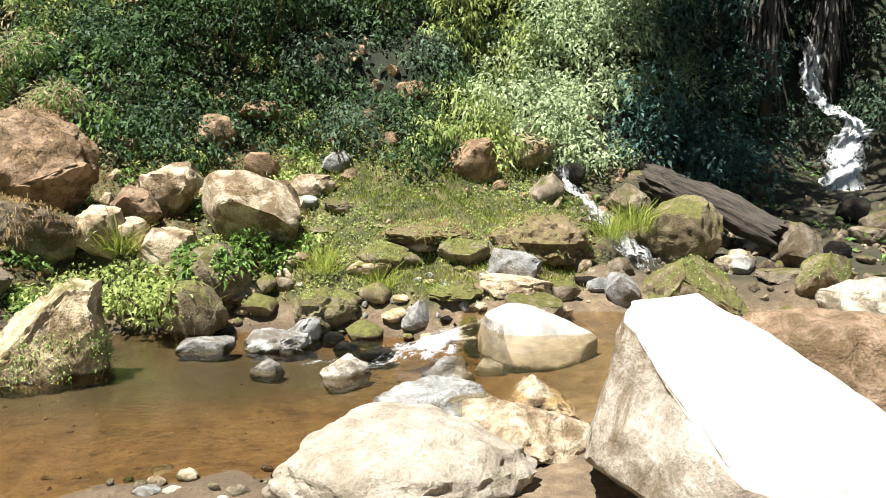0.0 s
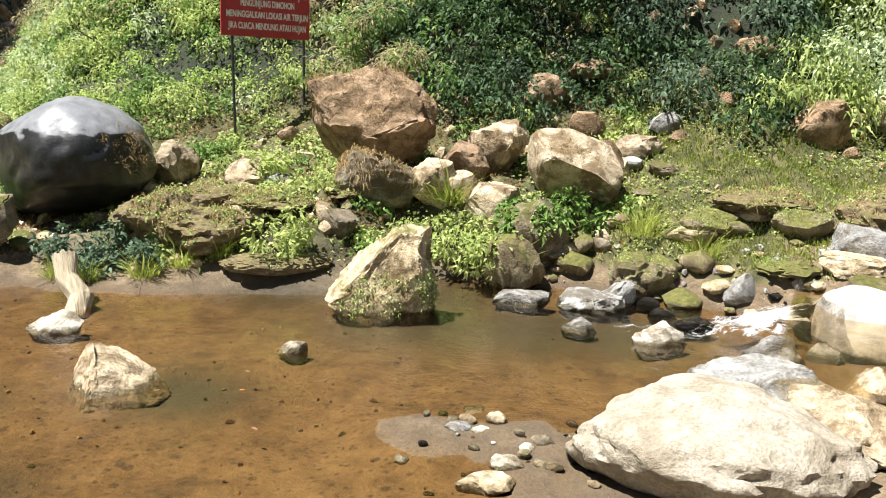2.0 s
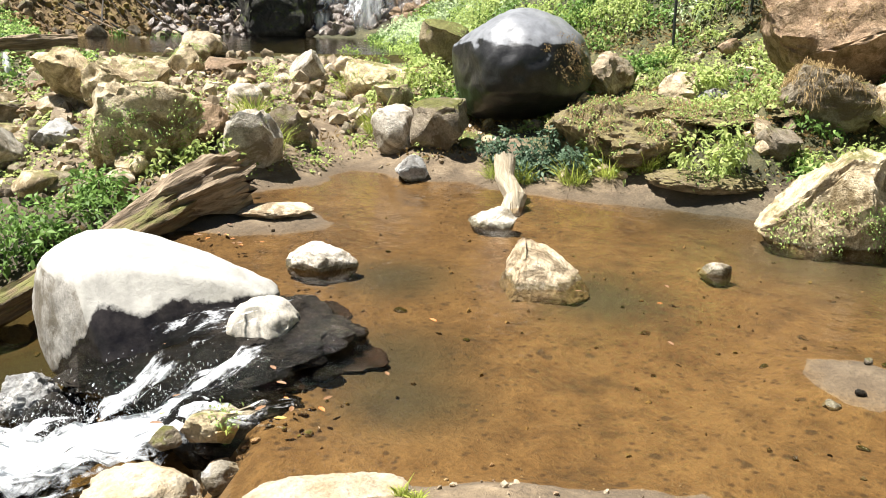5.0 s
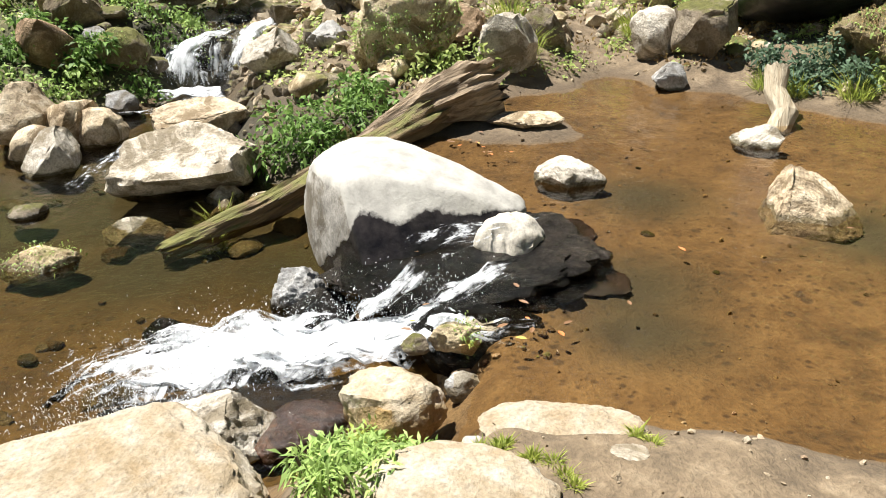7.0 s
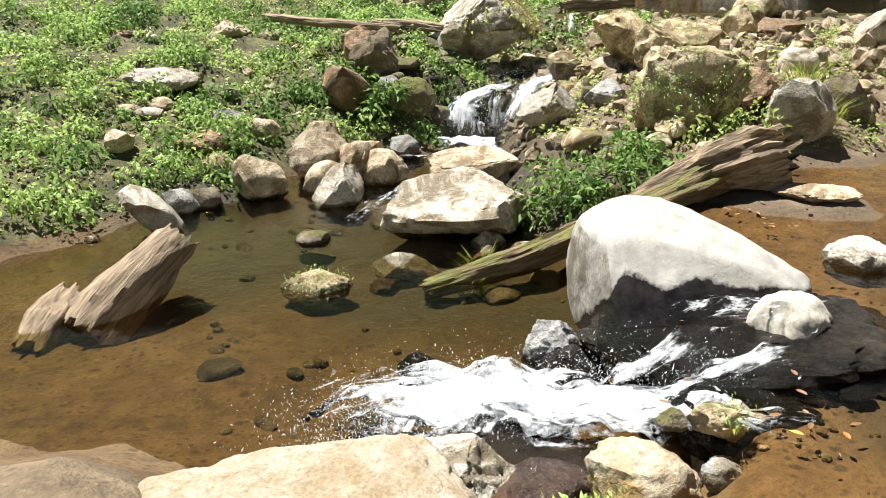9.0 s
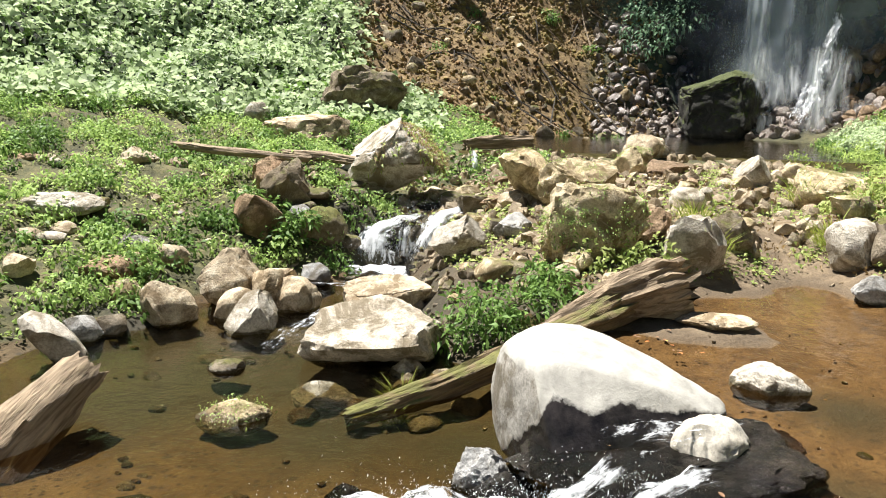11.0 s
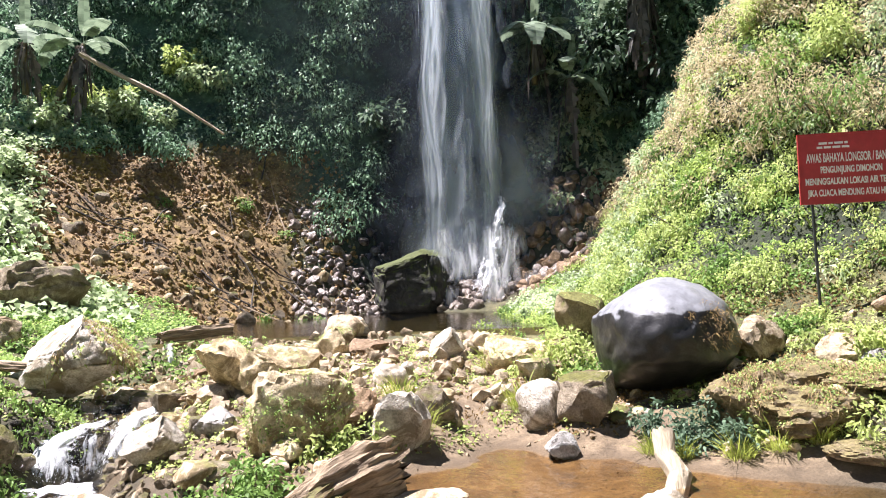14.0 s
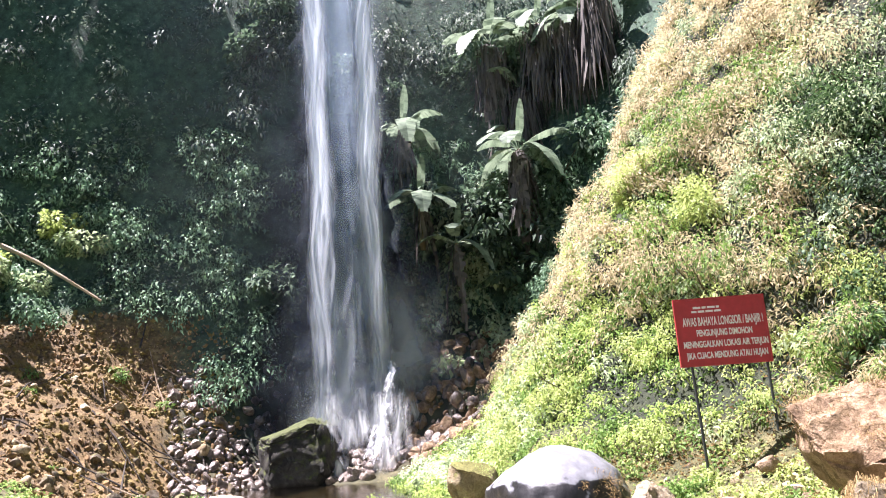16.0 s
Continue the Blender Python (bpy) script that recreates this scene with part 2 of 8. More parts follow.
def water_material(name, tint, ripple, scale, stretch=(1, 1, 1)):
    m, nt, b = nodes_of(name)
    p = put(nt, "ShaderNodeMapping", [(0, world_place(nt)), ("Scale", stretch)]).outputs[0]
    h = calc(nt, "ADD", fuzz(nt, p, scale, 3, 0.5, 0.3), calc(nt, "MULTIPLY", fuzz(nt, p, scale * 4, 2), 0.3))
    bump = put(nt, "ShaderNodeBump", [("Height", h), ("Strength", ripple), ("Distance", 0.03)]).outputs[0]
    clear = put(nt, "ShaderNodeBsdfTransparent", [(0, (*tint, 1))]).outputs[0]
    gloss = put(nt, "ShaderNodeBsdfGlossy", [("Roughness", 0.06), ("Normal", bump)]).outputs[0]
    fr = put(nt, "ShaderNodeFresnel", [("IOR", 1.33), ("Normal", bump)]).outputs[0]
    mix = put(nt, "ShaderNodeMixShader", [(0, fr), (1, clear), (2, gloss)]).outputs[0]
    nt.links.new(mix, nt.nodes["Material Output"].inputs["Surface"])
    return m


def foam_material(name, cover, soft, colour=(0.9, 0.92, 0.94)):
    """White water in streaks that run along the flow and thin out at its edges."""
    m, nt, b = nodes_of(name)
    along = put(nt, "ShaderNodeAttribute", attribute_name="along").outputs["Fac"]
    across = put(nt, "ShaderNodeAttribute", attribute_name="across").outputs["Fac"]
    edge = put(nt, "ShaderNodeAttribute", attribute_name="edge").outputs["Fac"]
    streak = put(nt, "ShaderNodeCombineXYZ", [(0, calc(nt, "MULTIPLY", along, 3.0)), (1, calc(nt, "MULTIPLY", across, 20.0))]).outputs[0]
    f = calc(nt, "ADD", calc(nt, "MULTIPLY", fuzz(nt, streak, 1.0, 6, 0.62, 0.5), 0.65), calc(nt, "MULTIPLY", fuzz(nt, world_place(nt), 16.0, 5, 0.7), 0.35))
    f = calc(nt, "SUBTRACT", f, calc(nt, "MULTIPLY", edge, 0.30))
    mask = ramp(nt, f, [(0.62 - 0.36 * cover, 0.0), (0.62 - 0.36 * cover + soft, 1.0)])
    b.inputs["Base Color"].default_value = (*colour, 1)
    b.inputs["Roughness"].default_value = 0.3
    tr = put(nt, "ShaderNodeBsdfTranslucent", [(0, (*colour, 1))]).outputs[0]
    mix = put(nt, "ShaderNodeMixShader", [(0, 0.35), (1, b.outputs[0]), (2, tr)]).outputs[0]
    clear = put(nt, "ShaderNodeBsdfTransparent").outputs[0]
    mix = put(nt, "ShaderNodeMixShader", [(0, mask), (1, clear), (2, mix)]).outputs[0]
    nt.links.new(mix, nt.nodes["Material Output"].inputs["Surface"])
    relief(nt, b, f, 0.9, 0.05)
    return m


GROUND = ground_material()
POOL = water_material("pool_water", (0.92, 0.84, 0.69), 0.32, 6.0)
STREAM = water_material("stream_water", (0.70, 0.64, 0.45), 0.35, 6.0)
POND = water_material("far_pond_water", (0.45, 0.40, 0.30), 0.2, 4.0)
FOAM = foam_material("white_water", 0.93, 0.16)
SPRAY_AND_GLINTS = foam_material("thin_spray_and_glints", 0.38, 0.14)
STREAKS = foam_material("streaky_white_water", 0.60, 0.17)


def leaf_material(name, dark, light, thin=0.35):
    m, nt, b = nodes_of(name)
    r = put(nt, "ShaderNodeNewGeometry").outputs["Random Per Island"]
    patch, clump = fuzz(nt, world_place(nt), 0.7, 3), fuzz(nt, world_place(nt), 2.6, 3)
    tone = calc(nt, "ADD", calc(nt, "MULTIPLY", r, 0.42), calc(nt, "MULTIPLY", calc(nt, "ADD", patch, clump), 0.5))
    c = ramp(nt, tone, [(0.43, tuple(v * 0.7 for v in dark)), (0.63, tuple((a + b2) / 2 for a, b2 in zip(dark, light))), (0.82, light)])
    nt.links.new(c, b.inputs["Base Color"])
    b.inputs["Roughness"].default_value = 0.55
    b.inputs["Specular IOR Level"].default_value = 0.2
    tr = put(nt, "ShaderNodeBsdfTranslucent", [(0, c)]).outputs[0]
    mix = put(nt, "ShaderNodeMixShader", [(0, thin), (1, b.outputs[0]), (2, tr)]).outputs[0]
    nt.links.new(mix, nt.nodes["Material Output"].inputs["Surface"])
    return m


# a darker green that puts shade into the leaves
LEAF_SHADE = leaf_material("shaded_green_leaf", (0.035, 0.062, 0.036), (0.13, 0.195, 0.115))
LEAF_MID = leaf_material("green_leaf", (0.055, 0.11, 0.022), (0.20, 0.32, 0.075))
LEAF_LIME = leaf_material("lime_leaf", (0.20, 0.28, 0.06), (0.48, 0.55, 0.19), .45)
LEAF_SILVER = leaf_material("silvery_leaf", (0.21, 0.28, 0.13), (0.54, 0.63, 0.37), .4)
LEAF_DRY = leaf_material("dry_bamboo_leaf", (0.32, 0.265, 0.135), (0.56, 0.48, 0.29), .45)
LEAF_FRESH = leaf_material("fresh_green_leaf", (0.15, 0.24, 0.055), (0.43, 0.57, 0.17), .4)
LEAF_VIVID = leaf_material("vivid_lime_leaf", (0.19, 0.29, 0.05), (0.46, 0.58, 0.16), .5)
# bluish haze over the lower cliff is put into this leaf colour
LEAF_CLIFF = leaf_material("hazed_cliff_leaf", (0.085, 0.165, 0.09), (0.26, 0.40, 0.235))
LITTER = leaf_material("brown_leaf_litter", (0.10, 0.062, 0.026), (0.32, 0.22, 0.10), .2)
STRAW = leaf_material("dry_straw", (0.17, 0.11, 0.045), (0.36, 0.26, 0.12))
# the upper cliff's shade is put into this leaf colour
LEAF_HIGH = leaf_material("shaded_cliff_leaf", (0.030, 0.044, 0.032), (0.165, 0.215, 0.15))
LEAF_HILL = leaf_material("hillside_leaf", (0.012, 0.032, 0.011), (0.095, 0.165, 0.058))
# near-black copy: deep shade beside the side fall, put into the leaves
LEAF_DEEP_SHADE = leaf_material("deep_shade_leaf", (0.03, 0.065, 0.055), (0.11, 0.20, 0.17), .3)
GRASS = leaf_material("grass_blade", (0.17, 0.25, 0.03), (0.46, 0.50, 0.11), .45)


def clod_material():
    m, nt, b = nodes_of("landslip_clod")
    p = world_place(nt)
    r = put(nt, "ShaderNodeNewGeometry").outputs["Random Per Island"]
    c = ramp(nt, r, [(0.0, (0.09, 0.055, 0.024)), (0.4, (0.20, 0.125, 0.05)), (0.75, (0.30, 0.185, 0.078)), (1.0, (0.44, 0.30, 0.16))])
    c = blend(nt, 0.6, c, ramp(nt, fuzz(nt, p, 9.0, 5, .7), [(0.3, 0.4), (0.65, 1.0)]), "MULTIPLY")
    patch = ramp(nt, fuzz(nt, p, 0.7, 4), [(0.44, 0.0), (0.56, 0.8)])
    c = blend(nt, patch, c, (0.20, 0.15, 0.035))
    nt.links.new(c, b.inputs["Base Color"])
    b.inputs["Roughness"].default_value = 0.9
    relief(nt, b, fuzz(nt, p, 12.0, 5), 1.0, .06)
    return m


CLOD = clod_material()

# ---- the lie of the land: heights along lines that run out from the standing place ----
PROFILES = {}


def line(az, *pairs):
    PROFILES[az] = pairs


line(-180, (0, .4), (5, .6), (10, 1.0), (20, 3.0), (35, 10), (60, 26))
line(-90, (0, .4), (4, .5), (8, .9), (15, 3), (25, 9), (40, 20), (60, 30))
line(-50, (0, .4), (4, .45), (8, .5), (14, 1.2), (18, 5), (24, 12), (34, 24), (60, 34))
line(-34, (0, .4), (3.2, .4), (5, .3), (7, .2), (8, .1), (10, .15), (10.8, .6), (13.5, 1.0), (16.5, 1.6), (18, 3.5), (21, 9), (26, 19), (40, 32), (60, 36))
line(-26, (0, .4), (3.2, .35), (5, .3), (7, .15), (9.6, .15), (10.2, .6), (12, .78), (14, 1.15), (16.8, 1.6), (18, 3.2), (20, 9), (24, 19), (36, 32), (60, 36))
line(-20, (0, .4), (3.2, .35), (5, .3), (7, .15), (9.5, .15), (10.1, .55), (12.2, .85), (15, 1.3), (17, 2.8), (20, 8), (24, 17), (36, 32), (60, 36))
line(-14, (0, .4), (3, .35), (4.6, .15), (6.5, .1), (8.8, .12), (9.4, .5), (11.2, .8), (12.5, 1.3), (14, 2.0), (16, 4.5), (20, 11), (26, 20), (40, 34), (60, 38))
line(-8, (0, .4), (3, .35), (4.6, .1), (6.2, -.05), (8.2, -.03), (8.75, .38), (10.2, .8), (12, 1.35), (13.2, 1.9), (15, 4.2), (18, 10), (26, 22), (40, 36), (60, 40))
line(0, (0, .4), (2.8, .28), (3.6, .10), (4.6, .02), (5.6, -.121), (8.5, -.099), (8.9, .33), (9.6, .75), (11, 1.4), (12.3, 2.2), (14, 4.3), (17, 9.5), (22, 18), (32, 30), (60, 40))
line(4, (0, .4), (2.6, .25), (3.4, .08), (4.7, .01), (5.8, -.127), (8.7, -.105), (9.05, .33), (9.9, .82), (11.4, 1.58), (12.7, 2.6), (15, 6.2), (19, 13.2), (26, 23), (60, 40))
line(8, (0, .4), (2.4, .22), (3.2, .06), (4.8, .0), (6, -.132), (8.85, -.110), (9.3, .35), (10.2, .9), (11.8, 1.75), (13, 3), (16, 8), (21, 17), (30, 28), (60, 40))
line(15, (0, .4), (2.2, .12), (2.8, .02), (4.0, .0), (4.7, .05), (5.3, -.066), (6, -.110), (9.0, -.110), (9.6, .3), (10.1, .8), (11.6, 1.5), (13, 2.7), (16, 8), (21, 16), (30, 28), (60, 40))
line(22, (0, .4), (2.3, .12), (2.7, .02), (3.1, -.017), (3.7, -.039), (4.4, -.011), (4.8, .03), (5.3, -.066), (6, -.099), (9.3, -.110), (9.8, .3), (10.3, .75), (11.4, 1.2), (13, 2.4), (15.5, 7), (20, 14.5), (28, 26), (60, 40))
line(29, (0, .4), (2.80, .18), (3.20, -.022), (4.0, -.055), (5, -.099), (8.1, -.110), (8.6, .12), (9.4, .45), (11, .85), (13, 1.45), (14.2, 2.8), (17, 6.8), (21, 12.5), (28, 22), (60, 40))
line(35, (0, .4), (2.80, .12), (3.20, -.028), (4.2, -.099), (8.2, -.099), (8.7, .1), (9.6, .35), (11.2, .75), (13, 1.2), (14.5, 2.1), (17, 4.8), (20.5, 9.8), (24, 13.2), (27, 13.8), (32, 27), (60, 40))
line(40, (0, .4), (2.80, .12), (3.20, -.028), (4, -.099), (8.2, -.088), (8.7, .06), (9.6, .25), (11, .6), (13, 1.0), (15, 2.0), (17.5, 4.4), (20.5, 7.6), (23, 8.4), (28, 9.4), (33, 24), (40, 36), (60, 44))
line(45, (0, .4), (2.80, .12), (3.10, -.028), (4, -.099), (8.5, -.077), (9.0, .05), (10.2, .3), (12.5, .75), (15, 1.4), (18, 3.2), (21, 5.0), (24, 4.9), (29, 7), (32, 20), (36, 34), (60, 46))
line(50, (0, .4), (2.70, .14), (3.00, -.028), (4, -.099), (9.0, -.077), (9.7, .05), (11, .3), (13, .65), (16, 1.02), (19, 1.35), (22, 1.8), (25, 2.7), (29, 5.2), (31.5, 18), (35, 34), (60, 48))
line(57, (0, .4), (2.60, .15), (3.00, -.044), (4, -.099), (9.6, -.066), (10.2, .08), (12, .55), (14, .85), (16.4, 1.06), (17.6, .9), (23.5, .9), (25.5, 1.8), (28.5, 4.2), (30.5, 11), (32.5, 24), (36, 38), (60, 50))
line(63, (0, .4), (2.60, .15), (3.10, -.066), (4, -.110), (8.5, -.06), (9.2, .12), (10.2, .5), (13, .85), (15.1, 1.06), (16.2, .9), (27, .9), (28.5, 2.7), (30, 9), (32, 24), (36, 38), (60, 50))
line(70, (0, .4), (2.3, .2), (3.0, -.34), (3.6, -.44), (4.3, -.40), (4.9, -.16), (5.6, -.14), (6.6, -.1), (8, .15), (10, .5), (13, .85), (14.8, 1.06), (15.8, .9), (25, .9), (26.5, 2.0), (29, 4.8), (31, 11), (33, 24), (37, 38), (60, 50))
line(75, (0, .4), (2.3, .2), (3.0, -.3), (3.8, -.45), (5.4, -.45), (6.6, -.25), (7.6, .0), (9.5, .35), (12, .75), (14.6, 1.0), (16.8, 1.06), (18.0, .9), (23, .9), (24.5, 1.8), (28.5, 5.1), (31, 8.5), (32.0, 14), (33.8, 30), (40, 38), (60, 50))
line(80, (0, .4), (2.3, .2), (3.1, -.4), (3.9, -.52), (6.6, -.52), (7.4, -.3), (8.6, .0), (10.2, .2), (11.6, .3), (14.2, .5), (15.2, 1.1), (19, 1.35), (22, 1.8), (26, 3.7), (30, 7), (32, 9), (33.3, 14), (35.2, 30), (60, 46))
line(85, (0, .4), (1.7, .2), (2.3, -.1), (3.2, -.45), (3.9, -.52), (11.2, -.52), (11.6, -.3), (12.0, .3), (13.4, .4), (14.4, .7), (16, 1.15), (19, 1.6), (22, 2.3), (26, 4.2), (31, 8.2), (33, 10), (34.4, 14.5), (37.5, 27), (60, 46))
line(90, (0, .4), (1.7, .22), (2.3, -.1), (3.3, -.45), (3.9, -.52), (10.3, -.52), (10.8, -.2), (11.8, .55), (13, .9), (15.5, 1.2), (19, 1.8), (23, 3.0), (28, 5.8), (32, 8.6), (36, 12), (44, 18), (60, 44))
line(97, (0, .4), (1.7, .25), (2.4, -.05), (3.5, -.4), (4.1, -.52), (9.5, -.52), (10.0, -.2), (11, .15), (13, .7), (16, 1.3), (20, 2.1), (24, 3.8), (30, 8), (33, 10), (38, 14), (60, 40))
line(105, (0, .4), (1.8, .25), (2.6, .0), (3.8, -.4), (4.4, -.52), (8.3, -.52), (8.9, -.18), (10, .2), (13, .9), (17, 1.6), (21, 2.8), (27, 6), (34, 11), (60, 32))
line(115, (0, .4), (3.2, .2), (4.2, -.35), (5.0, -.52), (7.4, -.5), (8.2, -.15), (10, .35), (14, 1.2), (19, 2.4), (27, 6.4), (36, 13), (60, 30))
line(130, (0, .4), (3.5, .2), (5, -.4), (6.5, -.4), (8.5, .1), (14, 1.0), (20, 3.0), (30, 9), (60, 28))


def slope_of(pairs, r):
    for (r0, z0), (r1, z1) in zip(pairs, pairs[1:]):
        if r <= r1:
            return z0 + (z1 - z0) * (r - r0) / (r1 - r0)
    return pairs[-1][1]


def lie(x, y):
    """The height of the bare land, before roughness."""
    r, az = math.hypot(x, y), math.degrees(math.atan2(-x, y))
    keys = sorted(PROFILES)
    k = max([i for i, a in enumerate(keys) if a <= az], default=0)
    a0, a1 = keys[k], keys[(k + 1) % len(keys)]
    u = (az - a0) / ((a1 - a0) % 360)
    u = u * u * (3 - 2 * u) * 0.5 + u * 0.5
    return slope_of(PROFILES[a0], r) * (1 - u) + slope_of(PROFILES[a1], r) * u

# ---- helpers for building ----
def mesh_object(name, verts, faces, mat, parent=None, smooth=True, sharp=None):
    me = bpy.data.meshes.new(name)
    me.from_pydata([tuple(v) for v in verts], [], faces)
    me.materials.append(mat)
    if smooth:
        me.polygons.foreach_set("use_smooth", [True] * len(me.polygons))
    if sharp:
        me.set_sharp_from_angle(angle=radians(sharp))
    ob = new(name, me)
    ob.parent = parent
    return ob


def part(name, bm, mat, parent, label="", smooth=False):
    me = bpy.data.meshes.new(name)
    bm.to_mesh(me)
    bm.free()
    me.materials.append(mat)
    if smooth:
        me.polygons.foreach_set("use_smooth", [True] * len(me.polygons))
    ob = new(name, me)
    ob.parent = parent
    if label:
        ob["label"] = label
    return ob


def turn_noise(x, y, z, scale, octaves=4):
    return noise.fractal(Vector((x, y, z)) * scale, 1.0, 2.0, octaves)


KNOLLS = []


def knoll(x, y, height, spread):
    KNOLLS.append((x, y, height, spread))


knoll(3.8, 6.22, 0.29, 0.59)
knoll(2.54, 11.34, 0.26, 0.5)
knoll(4.43, 8.82, 0.31, 0.5)
knoll(-4.86, 9.85, 0.33, 0.94)
knoll(-3.39, 9.4, 0.34, 0.5)
knoll(-7.78, 6.27, 0.28, 0.5)
knoll(-10.88, 8.81, 0.41, 0.5)
knoll(-6.64, 10.76, 0.17, 0.5)
knoll(-6.64, 3.43, 0.18, 0.5)
knoll(-5.65, 8.0, 0.30, 0.8)
knoll(-5.1, 8.4, 0.22, 0.7)
knoll(-9.27, 6.62, 0.3, 0.5)


def greenery(r, z):
    """How far the land lies above the stony banks, 0 to 1."""
    return min(1.0, max(0.0, (z - 1.3) / 2.0))


def ground(x, y):
    z = lie(x, y) + sum(h * math.exp(-((x - a) ** 2 + (y - b) ** 2) / (s * s)) for a, b, h, s in KNOLLS if abs(x - a) < 2 and abs(y - b) < 2)
    r = math.hypot(x, y)
    g = greenery(r, z)
    near = 0.035 * turn_noise(x, y, 3.0, 1.4) + 0.02 * turn_noise(x, y, 1.0, 5.0, 2)
    if 7.6 < r < 19 and z > .15:
        az = math.degrees(math.atan2(-x, y))
        up = min(1.0, (z - .15) / .25) * min(1.0, (r - 7.6) / 1.2)
        near += up * (.17 if az > 86 else .13 if -12 < az < 30 else .07) * (turn_noise(x, y, 7.0, 0.95, 3) + .6 * turn_noise(x, y, 2.0, 2.6, 3))
    if g > 0:
        az = math.degrees(math.atan2(-x, y))
        g *= .4 if 66 < az < 88 and 20 < r < 32 else 1
        near += g * (0.75 * turn_noise(x, y, z * 0.6, 0.42) + 0.32 * turn_noise(x, y, z, 1.3, 3))
    return z + near


# ---- the ground: one sheet from the stream bed to the tops of the gorge ----
radii = [0.0, 0.5]
while radii[-1] < 62:
    r = radii[-1]
    radii.append(r + (0.085 + 0.006 * r if r < 13 else 0.19 if r < 38 else 1.2))
angles = [a * 0.55 for a in range(-75, 228)]
angles = [-180 + 4.0 * k for k in range(35)] + [a for a in angles] + [126 + 4.0 * k for k in range(14)]
angles = sorted(a for a in set(angles) if -180 <= a < 180)
LAND = np.zeros((len(radii), len(angles), 3))
for j, a in enumerate(angles):
    sx, cy = -math.sin(radians(a)), math.cos(radians(a))
    for i, r in enumerate(radii):
        LAND[i, j] = (r * sx, r * cy, ground(r * sx, r * cy))
na = len(angles)
faces = [(i * na + j, (i + 1) * na + j, (i + 1) * na + (j + 1) % na, i * na + (j + 1) % na) for i in range(len(radii) - 1) for j in range(na)]
land = mesh_object("ground", LAND.reshape(-1, 3), faces, GROUND)
az_of = np.degrees(np.arctan2(-LAND[..., 0], LAND[..., 1])).ravel()
r_of, z_of = np.hypot(LAND[..., 0], LAND[..., 1]).ravel(), LAND[..., 2].ravel()


def between(v, a, b, soft):
    return np.clip((v - a) / soft + .5, 0, 1) * np.clip((b - v) / soft + .5, 0, 1)


SLIP = between(az_of, 70, 87, 3) * between(r_of, 21.5, 31.5, 1.0) * np.clip((7.4 - z_of) / .8, 0, 1)
GROWN = np.clip((z_of - .12) / .3, 0, 1) * (1 - between(az_of, 45, 80, 4) * between(r_of, 9.0, 14.8, 1.2) * .8)
GROWN = np.maximum(GROWN, np.clip((z_of + .34) / .12, 0, 1) * between(az_of, 85, 140, 2) * between(r_of, 7.6, 90, .5))
GROWN = np.maximum(GROWN * between(r_of, 7.6, 90, .5), np.clip((z_of - 1.2) / .5, 0, 1))
GROWN = GROWN * (1 - between(az_of, -60, -2, 3) * between(r_of, -1, 10.2, .5))
# algae and wet mud, plus painted shade beside rocks and in the cascade's hollow
MURK_AND_SHADE = np.zeros(len(r_of))
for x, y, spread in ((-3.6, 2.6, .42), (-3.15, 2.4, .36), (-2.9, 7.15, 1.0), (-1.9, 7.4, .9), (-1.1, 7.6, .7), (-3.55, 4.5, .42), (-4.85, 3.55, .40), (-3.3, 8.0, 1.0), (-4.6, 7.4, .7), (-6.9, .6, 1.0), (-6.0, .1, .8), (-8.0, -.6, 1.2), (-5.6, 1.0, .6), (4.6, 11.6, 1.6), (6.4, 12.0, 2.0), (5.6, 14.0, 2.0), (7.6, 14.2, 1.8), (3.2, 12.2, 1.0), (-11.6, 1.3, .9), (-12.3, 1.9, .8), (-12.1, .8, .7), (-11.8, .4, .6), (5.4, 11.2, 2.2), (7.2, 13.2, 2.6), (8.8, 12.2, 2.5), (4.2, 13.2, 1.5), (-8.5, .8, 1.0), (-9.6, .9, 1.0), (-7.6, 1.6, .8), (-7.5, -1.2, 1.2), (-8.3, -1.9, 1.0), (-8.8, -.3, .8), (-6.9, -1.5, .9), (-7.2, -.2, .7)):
    MURK_AND_SHADE = np.maximum(MURK_AND_SHADE, np.exp(-((LAND[..., 0].ravel() - x) ** 2 + (LAND[..., 1].ravel() - y) ** 2) / spread ** 2))
MURK_AND_SHADE = np.maximum(MURK_AND_SHADE, between(az_of, 50, 69, 3) * between(r_of, 24, 30.5, 1) * np.clip((6.0 - z_of) / .8, 0, 1) * .7)
# tree shade over the side stream's bank, put into the ground colour
MURK_AND_SHADE = np.maximum(MURK_AND_SHADE, between(az_of, -48, -13, 4) * between(r_of, 9.9, 17.5, .8) * np.clip((2.6 - z_of) / .5, 0, 1))
for key, values in (("grown", GROWN), ("slip", SLIP), ("murk_and_shade", MURK_AND_SHADE)):
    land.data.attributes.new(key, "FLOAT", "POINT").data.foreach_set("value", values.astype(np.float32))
tagged(land, "sandy stream banks rising into steep earthen gorge slopes", "ground", kind="structure")


